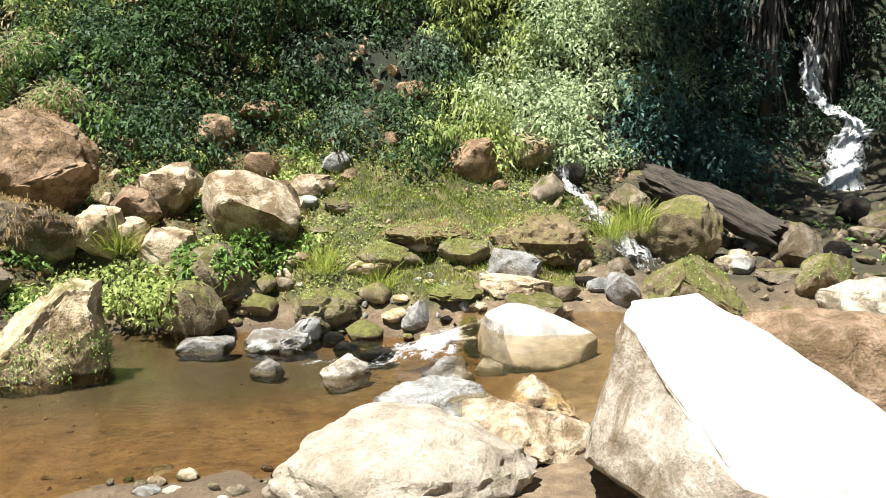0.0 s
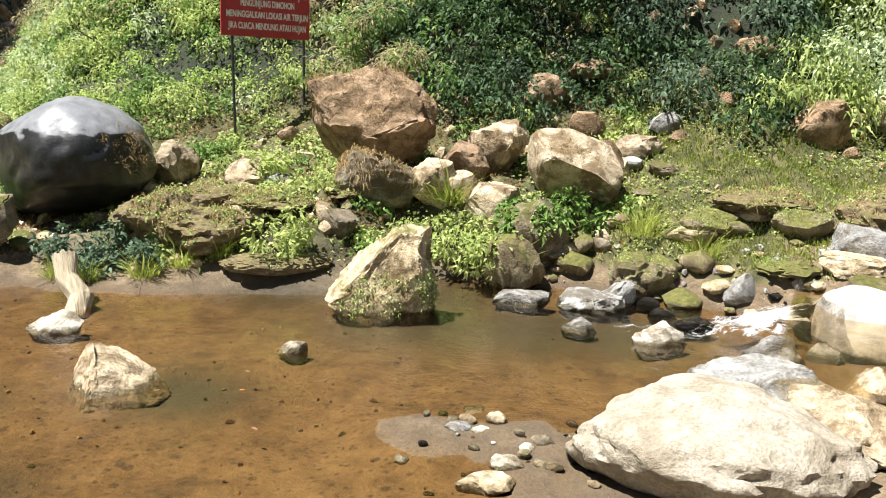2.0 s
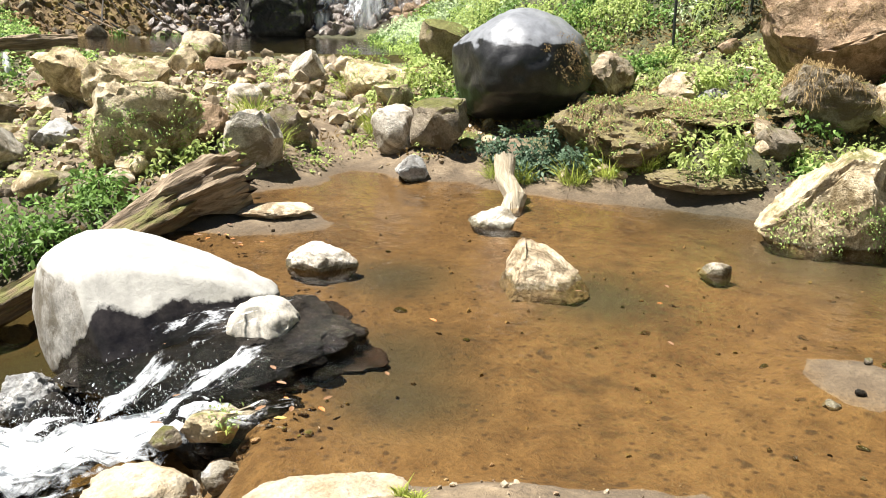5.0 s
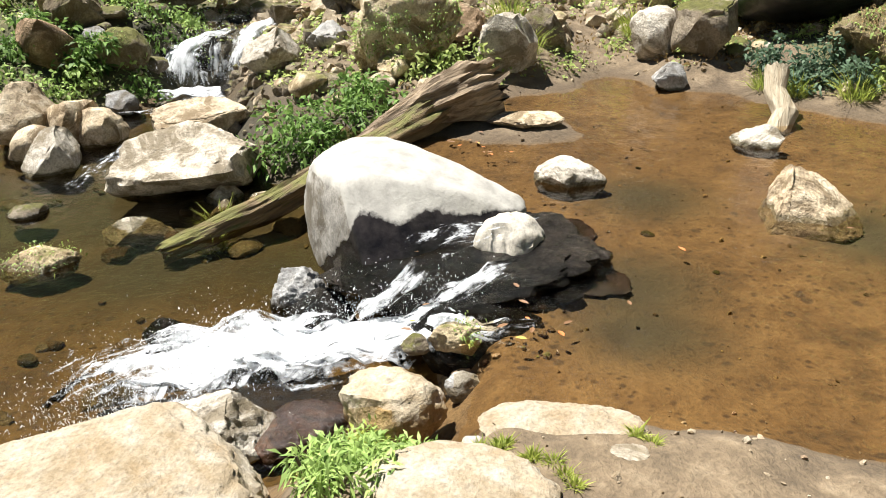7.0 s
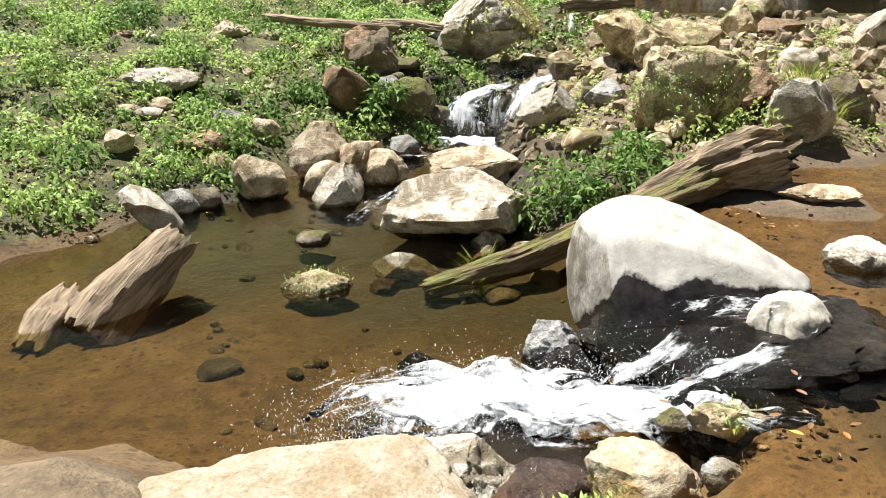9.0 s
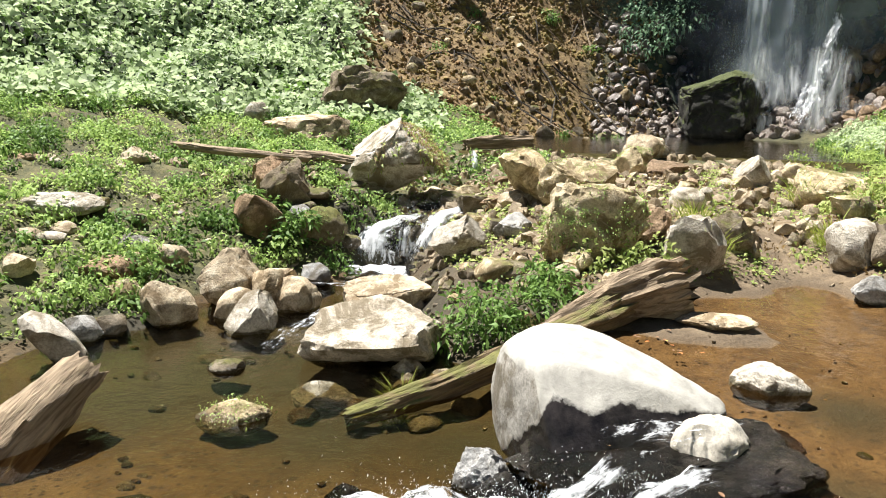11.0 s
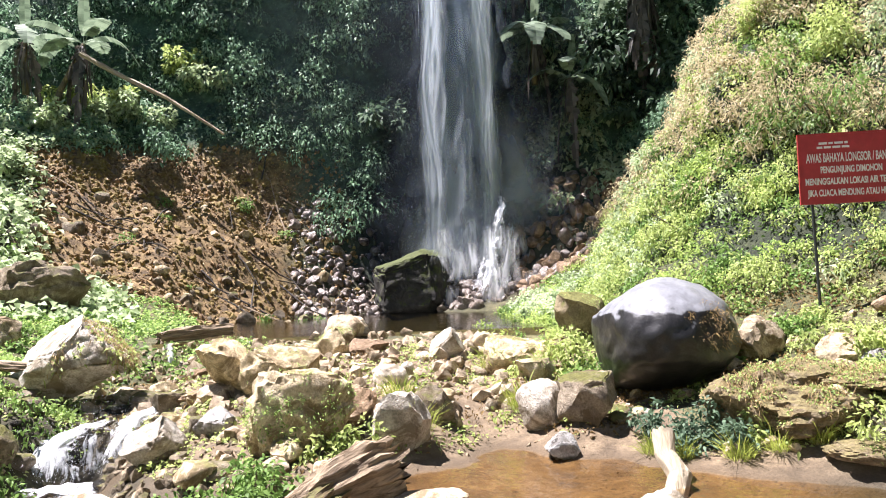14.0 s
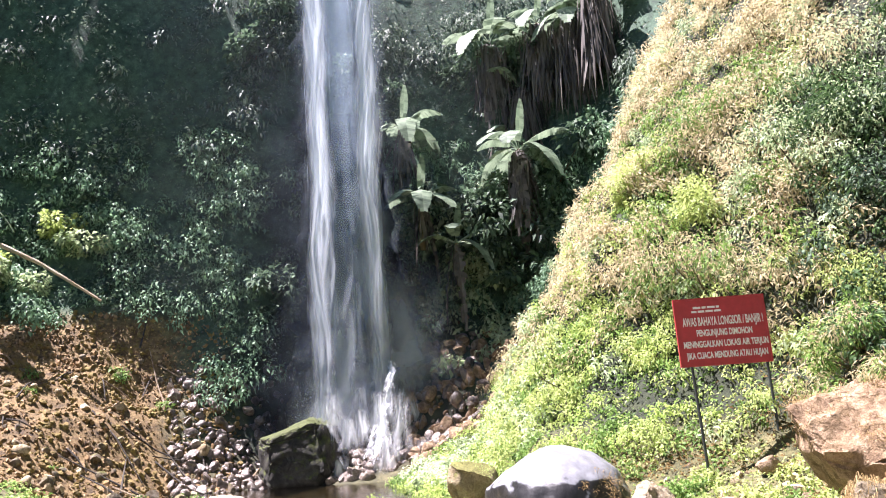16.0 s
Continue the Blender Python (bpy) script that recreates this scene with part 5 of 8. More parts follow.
def spray_material(name, colour, cover):
    m, nt, b = nodes_of(name)
    b.inputs["Base Color"].default_value = (*colour, 1)
    tr = put(nt, "ShaderNodeBsdfTranslucent", [(0, (*colour, 1))]).outputs[0]
    mix = put(nt, "ShaderNodeMixShader", [(0, .5), (1, b.outputs[0]), (2, tr)]).outputs[0]
    clear = put(nt, "ShaderNodeBsdfTransparent").outputs[0]
    r = put(nt, "ShaderNodeNewGeometry").outputs["Random Per Island"]
    mix = put(nt, "ShaderNodeMixShader", [(0, calc(nt, "MULTIPLY", r, cover)), (1, clear), (2, mix)]).outputs[0]
    nt.links.new(mix, nt.nodes["Material Output"].inputs["Surface"])
    return m


DROPS = spray_material("bright_water_drops", (0.97, 0.98, 1.0), 1.0)
MIST = spray_material("drifting_spray", (0.85, 0.92, 1.0), 0.4)


def veil_material(name, colour, cover, low, high, stretch):
    """Thin falling water: dense in the middle, fading out sideways and where it breaks."""
    m, nt, b = nodes_of(name)
    p = put(nt, "ShaderNodeMapping", [(0, world_place(nt)), ("Scale", stretch)]).outputs[0]
    f = ramp(nt, fuzz(nt, p, 1.0, 5, 0.6, 0.3), [(low, 0.0), (high, 1.0)])
    edge = put(nt, "ShaderNodeAttribute", attribute_name="edge").outputs["Fac"]
    f = calc(nt, "MULTIPLY", calc(nt, "MULTIPLY", f, cover), calc(nt, "SUBTRACT", 1.0, edge), True)
    b.inputs["Base Color"].default_value = (*colour, 1)
    b.inputs["Roughness"].default_value = 0.6
    tr = put(nt, "ShaderNodeBsdfTranslucent", [(0, (*colour, 1))]).outputs[0]
    mix = put(nt, "ShaderNodeMixShader", [(0, .5), (1, b.outputs[0]), (2, tr)]).outputs[0]
    clear = put(nt, "ShaderNodeBsdfTransparent").outputs[0]
    mix = put(nt, "ShaderNodeMixShader", [(0, f), (1, clear), (2, mix)]).outputs[0]
    nt.links.new(mix, nt.nodes["Material Output"].inputs["Surface"])
    return m


COLUMN = veil_material("water_column", (0.86, 0.93, 1.0), 0.60, 0.12, 0.66, (1.1, 1.1, 0.13))
THIN_VEIL = veil_material("water_veil", (0.70, 0.84, 1.0), 0.26, 0.10, 0.75, (0.9, 0.9, 0.12))
LOW_MIST = veil_material("low_mist", (0.84, 0.92, 1.0), 0.55, 0.22, 0.72, (0.8, 0.8, 0.6))
SPLASH = veil_material("splashing_water", (0.95, 0.97, 1.0), 0.95, 0.34, 0.60, (3.0, 3.0, 0.9))
THIN_HAZE = veil_material("drifting_thin_mist", (0.75, 0.86, 0.92), 0.028, 0.15, 0.8, (0.25, 0.25, 0.15))
WIDE_VEIL = veil_material("wide_water_veil", (0.80, 0.90, 1.0), 0.42, 0.15, 0.62, (0.9, 0.9, 0.14))
CLOUD = veil_material("white_spray", (0.88, 0.94, 1.0), 0.75, 0.22, 0.62, (0.9, 0.9, 0.35))
HAZE = veil_material("spray_mist", (0.74, 0.87, 1.0), 0.13, 0.25, 0.75, (0.5, 0.5, 0.3))


def curtain(name, mat, parent, u0, half, z0, z1, deep, seed, flare=0.0, fade=.05, curl=.5):
    """A billowing sheet of falling water, curved back at both sides."""
    across_v, deep_v = Vector((.52, .854, 0)), Vector((-.854, .52, 0))
    rows, cols = max(8, int((z1 - z0) / .35)), 15
    verts, faces, edges = [], [], []
    for i in range(rows + 1):
        z = z0 + (z1 - z0) * i / rows
        fall = 1 - i / rows
        sway = .10 * math.sin(z * .55 + seed) + .08 * math.sin(z * 1.3 + seed * 2.1)
        h = half * (1 + flare * fall ** 2.5) * (1 + .25 * turn_noise(seed * 3.1, z, 0, .6, 2))
        for j in range(cols):
            u = j / (cols - 1) * 2 - 1
            ragged = 1 + .25 * turn_noise(u * 2, z, seed, .9, 3)
            d = deep + curl * u * u * h + .10 * turn_noise(u * 2 + seed, z * .4, 1, 1.5, 3)
            verts.append(across_v * (u0 + sway + u * h * ragged) + deep_v * d + Vector((0, 0, z)))
            end = max(0, 1 - min(i, rows - i if z1 < 20 else rows) / (rows * fade + .01))
            edges.append(min(1, max(u * u * (1.5 - .5 * u * u), end)))
    for i in range(rows):
        for j in range(cols - 1):
            a = i * cols + j
            faces.append((a, a + 1, a + cols + 1, a + cols))
    ob = mesh_object(name, verts, faces, mat, parent)
    ob.data.attributes.new("edge", "FLOAT", "POINT").data.foreach_set("value", np.array(edges, dtype=np.float32))
    return ob


def waterfall():
    """Two main columns of falling water with thin veils between, splashing on stones."""
    base = new("waterfall")
    foot = np.array([-23.25, 14.05, 1.2])
    base.location = foot
    tagged(base, "tall bluish-white waterfall in two columns against a shaded cliff", "waterfall")
    across, deep = np.array([.52, .854, 0]), np.array([-.854, .52, 0])
    for k in range(4):
        curtain("water_column", COLUMN, base, -.66 + .05 * (k - 1.5), .26 + .05 * k, .1 + .4 * k, 30, -1.0 + .25 * k, k + 1, .35)
        curtain("water_column", COLUMN, base, 1.02 + .04 * (k - 1.5), .24 + .05 * k, .1 + .3 * k, 30, -1.2 + .25 * k, k + 11, .25)
    for k in range(4):
        curtain("water_veil", THIN_VEIL, base, .15 + .1 * (k - 1.5), 1.25 + .1 * k, .2, 30, -.4 + .25 * k, k + 21, .25)
    for k in range(5):
        curtain("mist", HAZE, base, .1 + .2 * (k - 3), 1.5 + .4 * k, -.1, 5 + 2.5 * k, -.6 + .3 * k, k + 31, .5, .6, .15)
    for k in range(3):
        curtain("mist", THIN_HAZE, base, -1.5 + 1.5 * k, 7.5 + 1.2 * k, .3, 21 + 2 * k, .6 + .5 * k, k + 91, .2, .5, .05)
    for k in range(4):
        curtain("mist", LOW_MIST, base, .5 + .5 * (k - 1.5), 1.4 + .3 * k, -.1, 3.6 + 1.2 * k, -1.4 + .4 * k, k + 41, .6, .6, .15)
    for k in range(4):
        curtain("water_veil", WIDE_VEIL, base, .2 + .15 * (k - 1.5), 1.0 + .12 * k, .0, 6.5 + 1.8 * k, -.9 + .3 * k, k + 121, .35, .35, .3)
    for k in range(6):
        curtain("spray", CLOUD, base, .25 + .28 * (k - 2.5), 1.0 + .12 * k, -.1, 2.6 + .9 * k, -1.0 + .25 * k, k + 71, .8, .55, .2)
    for name, u0, spread, n, wide in (("falling_spray", -.66, .22, 900, .010), ("falling_spray", 1.02, .22, 900, .010)):
        z = 1 + RAIN.random(n) ** .9 * 28
        u = u0 + .10 * np.sin(z * .55 + u0) + RAIN.normal(0, 1, n) * spread
        at = u[:, None] * across + RAIN.normal(-.2, .25, n)[:, None] * deep + np.stack([0 * z, 0 * z, z], 1)
        streaks(name, MIST, base, at, RAIN.uniform(.5, 2.0, n), RAIN.uniform(.4, 1.0, n) * wide, RAIN.normal(0, .015, (n, 3)) * [1, 1, 0])
    n = 7000
    z = RAIN.gamma(1.5, 1.0, n)
    u = RAIN.normal(.1, 1, n) * (.7 + .6 * np.exp(-z / 3))
    at = u[:, None] * across + RAIN.normal(-.2, .8, n)[:, None] * deep + np.stack([0 * z, 0 * z, z], 1)
    streaks("splash", MIST, base, at, RAIN.uniform(.03, .10, n), RAIN.uniform(.006, .014, n), RAIN.normal(0, .5, (n, 3)))
    for k in range(34):
        u0, z0, d0 = RAIN.uniform(-.6, 2.4), RAIN.uniform(.5, 3.0), RAIN.uniform(-2.8, -.8)
        curtain("splash_jet", SPLASH, base, u0, RAIN.uniform(.14, .28), max(0, z0 - RAIN.uniform(.9, 1.9)), z0, d0, k + 51, 1.2, .4)


waterfall()
for k, (u0, u1, z1) in enumerate(((1.45, .75, 4.7), (1.0, .35, 3.6), (1.75, 1.25, 3.9))):
    way = [(u0, -.6, z1), (u0 - .05, -1.2, z1 * .88), (u0 * .7 + u1 * .3, -1.6, z1 * .68), (u0 * .35 + u1 * .65, -2.0, z1 * .48), (u1, -2.5, 1.3)]
    flow("waterfall_thread", [(-23.25 + .52 * u - .854 * d, 14.05 + .854 * u + .52 * d, z) for u, d, z in way], [.25, .4, .45, .5, .6], FOAM if k == 0 else STREAKS, "white thread of water running down dark rocks", .10, rise=.2, sides=15, seed=60 + k)
rock("boulder", -22.9, 12.0, 3.1, 2.75, 2.2, 52, "crate", BLACK_MOSS, "black mossy boulder standing under the waterfall", floor=.8)


def droplets(points, spread, height, n, label):
    """Spray thrown up along a stretch of broken water."""
    P = np.array(points)
    k = RAIN.integers(0, len(P) - 1, n)
    u = RAIN.random((n, 1))
    at = P[k] * (1 - u) + P[k + 1] * u + RAIN.normal(0, 1, (n, 3)) * [spread, spread, 0]
    at[:, 2] += RAIN.exponential(height, n)
    ob = streaks("water_spray", DROPS, None, at, RAIN.uniform(.004, .011, n), RAIN.uniform(.002, .0045, n), RAIN.normal(0, 1.0, (n, 3)))
    tagged(ob, label, "water", kind="stuff")


droplets([(-3.72, 1.6, -.05), (-3.9, .8, -.2), (-3.95, .1, -.25), (-3.75, -.5, -.3)], .20, .06, 9000, "fine drops thrown up by the rapids")
droplets([(-11.9, 1.5, .5), (-11.55, 1.0, .12), (-11.2, .6, -.25)], .35, .08, 2500, "fine drops at the small cascade")


# ---- the warning sign ----
def box(bm, x0, x1, y0, y1, z0, z1):
    vs = [bm.verts.new((x, y, z)) for z in (z0, z1) for x, y in ((x0, y0), (x1, y0), (x1, y1), (x0, y1))]
    for f in ((3, 2, 1, 0), (4, 5, 6, 7), (0, 1, 5, 4), (1, 2, 6, 5), (2, 3, 7, 6), (3, 0, 4, 7)):
        bm.faces.new([vs[k] for k in f])


def tube(bm, p0, p1, r0, r1, n=8):
    d = (Vector(p1) - Vector(p0)).normalized()
    s = d.cross(Vector((0.3, 0.2, 1)) if abs(d.z) < .9 else Vector((1, 0, 0))).normalized()
    u = d.cross(s)
    rings = []
    for p, r in ((p0, r0), (p1, r1)):
        rings.append([bm.verts.new(Vector(p) + (s * math.cos(2 * math.pi * k / n) + u * math.sin(2 * math.pi * k / n)) * r) for k in range(n)])
    for k in range(n):
        bm.faces.new((rings[0][k], rings[0][(k + 1) % n], rings[1][(k + 1) % n], rings[1][k]))
    bm.faces.new(rings[0][::-1])
    bm.faces.new(rings[1])


def paint(name, colour, rough=0.5, metal=0.0, wear=0.25):
    m, nt, b = nodes_of(name)
    p = world_place(nt)
    dirt = ramp(nt, fuzz(nt, p, 6.0, 6, .65), [(.35, tuple(v * (1 - wear) for v in colour)), (.65, colour)])
    nt.links.new(dirt, b.inputs["Base Color"])
    b.inputs["Roughness"].default_value, b.inputs["Metallic"].default_value = rough, metal
    relief(nt, b, fuzz(nt, p, 60.0, 3), .2, .003)
    return m


SIGN_RED = paint("faded_red_paint", (0.46, 0.035, 0.04), 0.45)
SIGN_WHITE = paint("white_sign_lettering", (0.82, 0.80, 0.78), 0.5, wear=.08)
POST_STEEL = paint("dark_steel_post", (0.045, 0.05, 0.05), 0.5, 0.3)


def warning_sign():
    a, b = Vector((-7.80, 10.53, 0)), Vector((-6.93, 11.58, 0))
    along = (b - a).normalized()
    out = Vector((along.y, -along.x, 0))
    w, h = (b - a).length, 1.01
    base = new("warning_sign")
    base.matrix_world = Matrix.Translation((a.x, a.y, 2.965)) @ Matrix((along, -out, Vector((0, 0, 1)))).transposed().to_4x4()
    tagged(base, "red landslide warning sign with white lettering on two thin posts", "sign")
    bm = bmesh.new()
    box(bm, 0, w, 0, .025, 0, h)
    bmesh.ops.bevel(bm, geom=bm.edges[:], offset=.004, segments=1)
    part("board", bm, SIGN_RED, base)
    bm = bmesh.new()
    for x0, x1, z0, z1 in ((0, w, -.015, .012), (0, w, h - .012, h + .015), (-.015, .012, -.015, h + .015), (w - .012, w + .015, -.015, h + .015)):
        box(bm, x0, x1, -.008, .04, z0, z1)
    part("frame", bm, SIGN_RED, base, "thin red angle-iron frame")
    for x0, lean in ((.14, .06), (w - .07, .02)):
        bm = bmesh.new()
        tube(bm, (x0, .045, h * .9), (x0 + lean, .05, -1.95), .022, .022)
        part("post", bm, POST_STEEL, base, "slim dark steel post")
    rows = [("AWAS BAHAYA LONGSOR / BANJIR !", .60, .135, .90), ("PENGUNJUNG DIMOHON", .44, .10, .62), ("MENINGGALKAN LOKASI AIR TERJUN", .27, .10, .94), ("JIKA CUACA MENDUNG ATAU HUJAN", .10, .10, .90)]
    for text, z, size, span in rows:
        cu = bpy.data.curves.new("lettering", "FONT")
        cu.body, cu.size, cu.align_x, cu.extrude, cu.offset = text, size * 1.35, "CENTER", .001, .004
        ob = new("lettering", cu)
        bpy.context.view_layer.update()
        me = bpy.data.meshes.new_from_object(ob.evaluated_get(bpy.context.evaluated_depsgraph_get()))
        bpy.data.objects.remove(ob)
        xs = [v.co.x for v in me.vertices]
        fit = span * w / (max(xs) - min(xs))
        me.transform(Matrix.Translation((w * .52, -.0035, z)) @ pose(0, 0, 0, 90) @ Matrix.Diagonal((fit, 1, 1, 1)))
        me.materials.clear()
        me.materials.append(SIGN_WHITE)
        let = new("lettering", me)
        let.parent = base
        let["label"] = "line of white painted capitals"
    for z, x0, x1 in ((.86, .28, .68), (.80, .25, .70)):
        bm = bmesh.new()
        u = x0
        rng = random.Random(int(z * 100))
        while u < x1:
            n = rng.uniform(.06, .13)
            box(bm, u, min(u + n, x1), -.004, .0, z, z + .032)
            u += n + .02
        part("small_print", bm, SIGN_WHITE, base, "unreadable small white print")


warning_sign()


# ---- logs ----
def wood_material(name, dark, light, moss=0.0):
    m, nt, b = nodes_of(name)
    p = put(nt, "ShaderNodeTexCoord").outputs["Object"]
    q = put(nt, "ShaderNodeMapping", [(0, p), ("Scale", (22, 22, 1.8))]).outputs[0]
    grain = fuzz(nt, q, 1.0, 6, .65, .4)
    c = ramp(nt, grain, [(.32, dark), (.5, tuple((a + d) / 2 for a, d in zip(dark, light))), (.68, light)])
    if moss:
        w = world_place(nt)
        mask = ramp(nt, calc(nt, "ADD", calc(nt, "MULTIPLY", upness(nt), .25), fuzz(nt, w, 4.0, 5)), [(.62, 0.0), (.75, moss)])
        c = blend(nt, mask, c, blend(nt, fuzz(nt, w, 14.0, 4), (0.05, 0.055, 0.012), (0.20, 0.19, 0.04)))
    nt.links.new(c, b.inputs["Base Color"])
    b.inputs["Roughness"].default_value = .85
    relief(nt, b, grain, 1.0, .04)
    return m


LOG_MOSS = wood_material("mossy_old_log", (0.06, 0.04, 0.02), (0.24, 0.17, 0.08), .9)
LOG_BARE = wood_material("weathered_bare_log", (0.085, 0.055, 0.03), (0.42, 0.32, 0.205))
LOG_PALE = wood_material("bleached_stump_wood", (0.26, 0.20, 0.12), (0.52, 0.45, 0.33))
LOG_DARK = wood_material("dark_rotting_log", (0.018, 0.014, 0.010), (0.085, 0.068, 0.05))


def log(name, pts, radii, mat, label, seed, ragged=0.0, around=44, category="log", rib=.16):
    base = new(name)
    P = [Vector(p) for p in pts]
    axis = (P[-1] - P[0]).normalized()
    turn = axis.to_track_quat("Z", "Y")
    base.matrix_world = Matrix.LocRotScale(P[0], turn, None)
    back = turn.inverted()
    P = [back @ (p - P[0]) for p in P]
    n = 30 * (len(P) - 1)
    verts, faces = [], []
    for i in range(n + 1):
        t = i / n * (len(P) - 1)
        k = min(int(t), len(P) - 2)
        c = P[k].lerp(P[k + 1], t - k)
        r = radii[k] + (radii[k + 1] - radii[k]) * (t - k)
        for j in range(around):
            a = 2 * math.pi * j / around
            d = Vector((math.cos(a), math.sin(a), 0))
            f = 1 + min(.22, rib * 1.4) * turn_noise(d.x * 1.2 + seed, d.y * 1.2, c.z * 1.6, 1.0, 3) + .08 * turn_noise(d.x * 4, d.y * 4, seed + c.z * 4, 1.0, 3)
            f += rib * noise.noise(Vector((d.x * 2.2 + seed, d.y * 2.2, c.z * .8))) + rib * .55 * noise.noise(Vector((d.x * 6, d.y * 6 + seed, c.z * 1.2)))
            f -= rib * .35 * abs(noise.noise(Vector((d.x * 11, d.y * 11 - seed, c.z * 1.6))))
            end = ragged * (noise.noise(Vector((a * 3, seed, 0))) + .8 * noise.noise(Vector((a * 9, seed, 3)))) * (1 if i in (0, n) else .5 if i in (1, n - 1) else 0)
            verts.append(c + d * (r * f) + Vector((0, 0, end)))
    for i in range(n):
        for j in range(around):
            faces.append((i * around + j, i * around + (j + 1) % around, (i + 1) * around + (j + 1) % around, (i + 1) * around + j))
    m = len(verts)
    verts += [P[-1] - Vector((0, 0, .05)), Vector((0, 0, .05))]
    for j in range(around):
        faces.append((n * around + j, n * around + (j + 1) % around, m))
        faces.append(((j + 1) % around, j, m + 1))
    mesh_object("trunk", verts, faces, mat, base, sharp=60)
    return tagged(base, label, category)


log("fallen_log", [(-5.98, .12, -.42), (-6.25, .9, -.30), (-6.54, 1.6, -.12), (-6.8, 2.4, .12), (-6.98, 2.95, .28)], [.08, .11, .13, .15, .16], LOG_MOSS, "long mossy log slanting from the bank into the stream", 3, .1, rib=.4)
log("broken_log", [(-6.72, 1.9, .02), (-6.92, 2.5, .20), (-7.0, 3.05, .36), (-6.95, 3.2, .40)], [.07, .16, .27, .20], LOG_BARE, "splintered bare wood at the upper end of the log", 8, .35, rib=.5)
log("stump_log", [(-5.50, -2.30, -.52), (-5.75, -2.14, -.33), (-6.0, -1.98, -.18), (-6.3, -1.82, -.06)], [.23, .23, .20, .17], LOG_BARE, "thick bleached log lying half in the lower stream", 5, .08, rib=.15)
log("stump_log", [(-5.30, -2.62, -.52), (-5.52, -2.58, -.40), (-5.85, -2.50, -.32)], [.14, .16, .12], LOG_BARE, "broken branch stub beside the bleached log", 6, .15)
log("wood_stump", [(-6.25, 5.97, .40), (-6.12, 5.86, .22), (-5.90, 5.82, .06), (-5.80, 5.62, -.12)], [.115, .105, .115, .12], LOG_PALE, "pale bleached stump leaning at the edge of the pool", 7, .03, rib=.05)
log("fallen_log", [(3.35, 12.3, 1.68), (3.9, 11.3, 1.38), (4.55, 10.25, 1.0)], [.22, .24, .2], LOG_DARK, "dark rotting log lying across the bank", 9, .15)
log("fallen_log", [(-14.6, -2.4, 1.2), (-13.9, -1.5, 1.14), (-13.1, -.05, 1.06)], [.06, .07, .05], LOG_BARE, "thin grey log lying on the grassy bank", 10, .1)
log("fallen_log", [(-13.6, -.5, 1.12), (-13.2, .2, 1.1), (-12.7, 1.0, 1.0)], [.07, .08, .06], LOG_BARE, "weathered log lying along the bank", 11, .1)
log("fallen_log", [(-15.6, 4.2, 1.28), (-15.3, 3.4, 1.26), (-15.1, 2.8, 1.22)], [.11, .12, .1], LOG_BARE, "short log on the stone dam", 12, .1)
log("dead_branch", [(-29.0, 3.2, 10.0), (-28.7, 4.2, 9.4), (-27.9, 5.7, 8.5), (-26.9, 7.3, 7.2)], [.08, .075, .06, .035], LOG_PALE, "long pale dead branch fallen down the slope", 13, category="branch")


# ---- shrubs, each a bunch of stems and leaves ----
SPRIG = np.random.default_rng(21)


def tris_object(name, v, mat, parent=None):
    """v: n leaves of four points each."""
    n = len(v)
    me = bpy.data.meshes.new(name)
    me.vertices.add(n * 4)
    me.vertices.foreach_set("co", v.ravel())
    k = np.arange(n)[:, None] * 4
    me.loops.add(n * 6)
    me.loops.foreach_set("vertex_index", np.concatenate([k + [0, 1, 3], k + [1, 2, 3]], 1).ravel().astype(np.int32))
    me.polygons.add(n * 2)
    me.polygons.foreach_set("loop_start", (np.arange(n * 2) * 3).astype(np.int32))
    me.update(calc_edges=True)
    me.materials.append(mat)
    ob = new(name, me)
    ob.parent = parent
    return ob


BARK = wood_material("shrub_bark", (0.05, 0.035, 0.02), (0.16, 0.12, 0.07))


def shrub(x, y, size, n, leaf, width, mat, label, tall=0.8, name="shrub", lift=0.0):
    z = ground(x, y) + lift
    base = new(name)
    base.location = (x, y, z)
    tagged(base, label, "shrub")
    lobes = SPRIG.normal(0, 1, (9, 3)) * np.array([.45, .45, .28]) * size + np.array([0, 0, tall * size * .55])
    for c in lobes[:4]:
        bm = bmesh.new()
        tube(bm, (c[0] * .15, c[1] * .15, -.1 - lift), tuple(c), .012 + .012 * size, .006, 5)
        part("stem", bm, BARK, base)
    pick = SPRIG.integers(0, len(lobes), n)
    d = SPRIG.normal(0, 1, (n, 3))
    d /= np.linalg.norm(d, axis=1, keepdims=True)
    rad = size * SPRIG.uniform(.30, .52, (len(lobes), 1))[pick] * SPRIG.uniform(.55, 1.05, (n, 1))
    p = lobes[pick] + d * rad * np.array([1, 1, .8])
    p[:, 2] = np.maximum(p[:, 2], -.02)
    along = d * .8 + SPRIG.normal(0, .6, (n, 3)) + np.array([0, 0, -.1])
    along /= np.linalg.norm(along, axis=1, keepdims=True)
    s = np.cross(along, SPRIG.normal(0, .5, (n, 3)) + np.array([0, 0, 1]))
    s /= np.maximum(np.linalg.norm(s, axis=1, keepdims=True), 1e-6)
    L = leaf * SPRIG.uniform(.6, 1.3, (n, 1))
    v = np.empty((n, 4, 3))
    v[:, 0] = p
    v[:, 1] = p + along * L * .45 + s * L * width * .5
    v[:, 2] = p + along * L - np.array([0, 0, .3]) * L
    v[:, 3] = p + along * L * .45 - s * L * width * .5
    tris_object("foliage", v, mat, base)
    return base


def polar(az, r):
    return -r * math.sin(radians(az)), r * math.cos(radians(az))


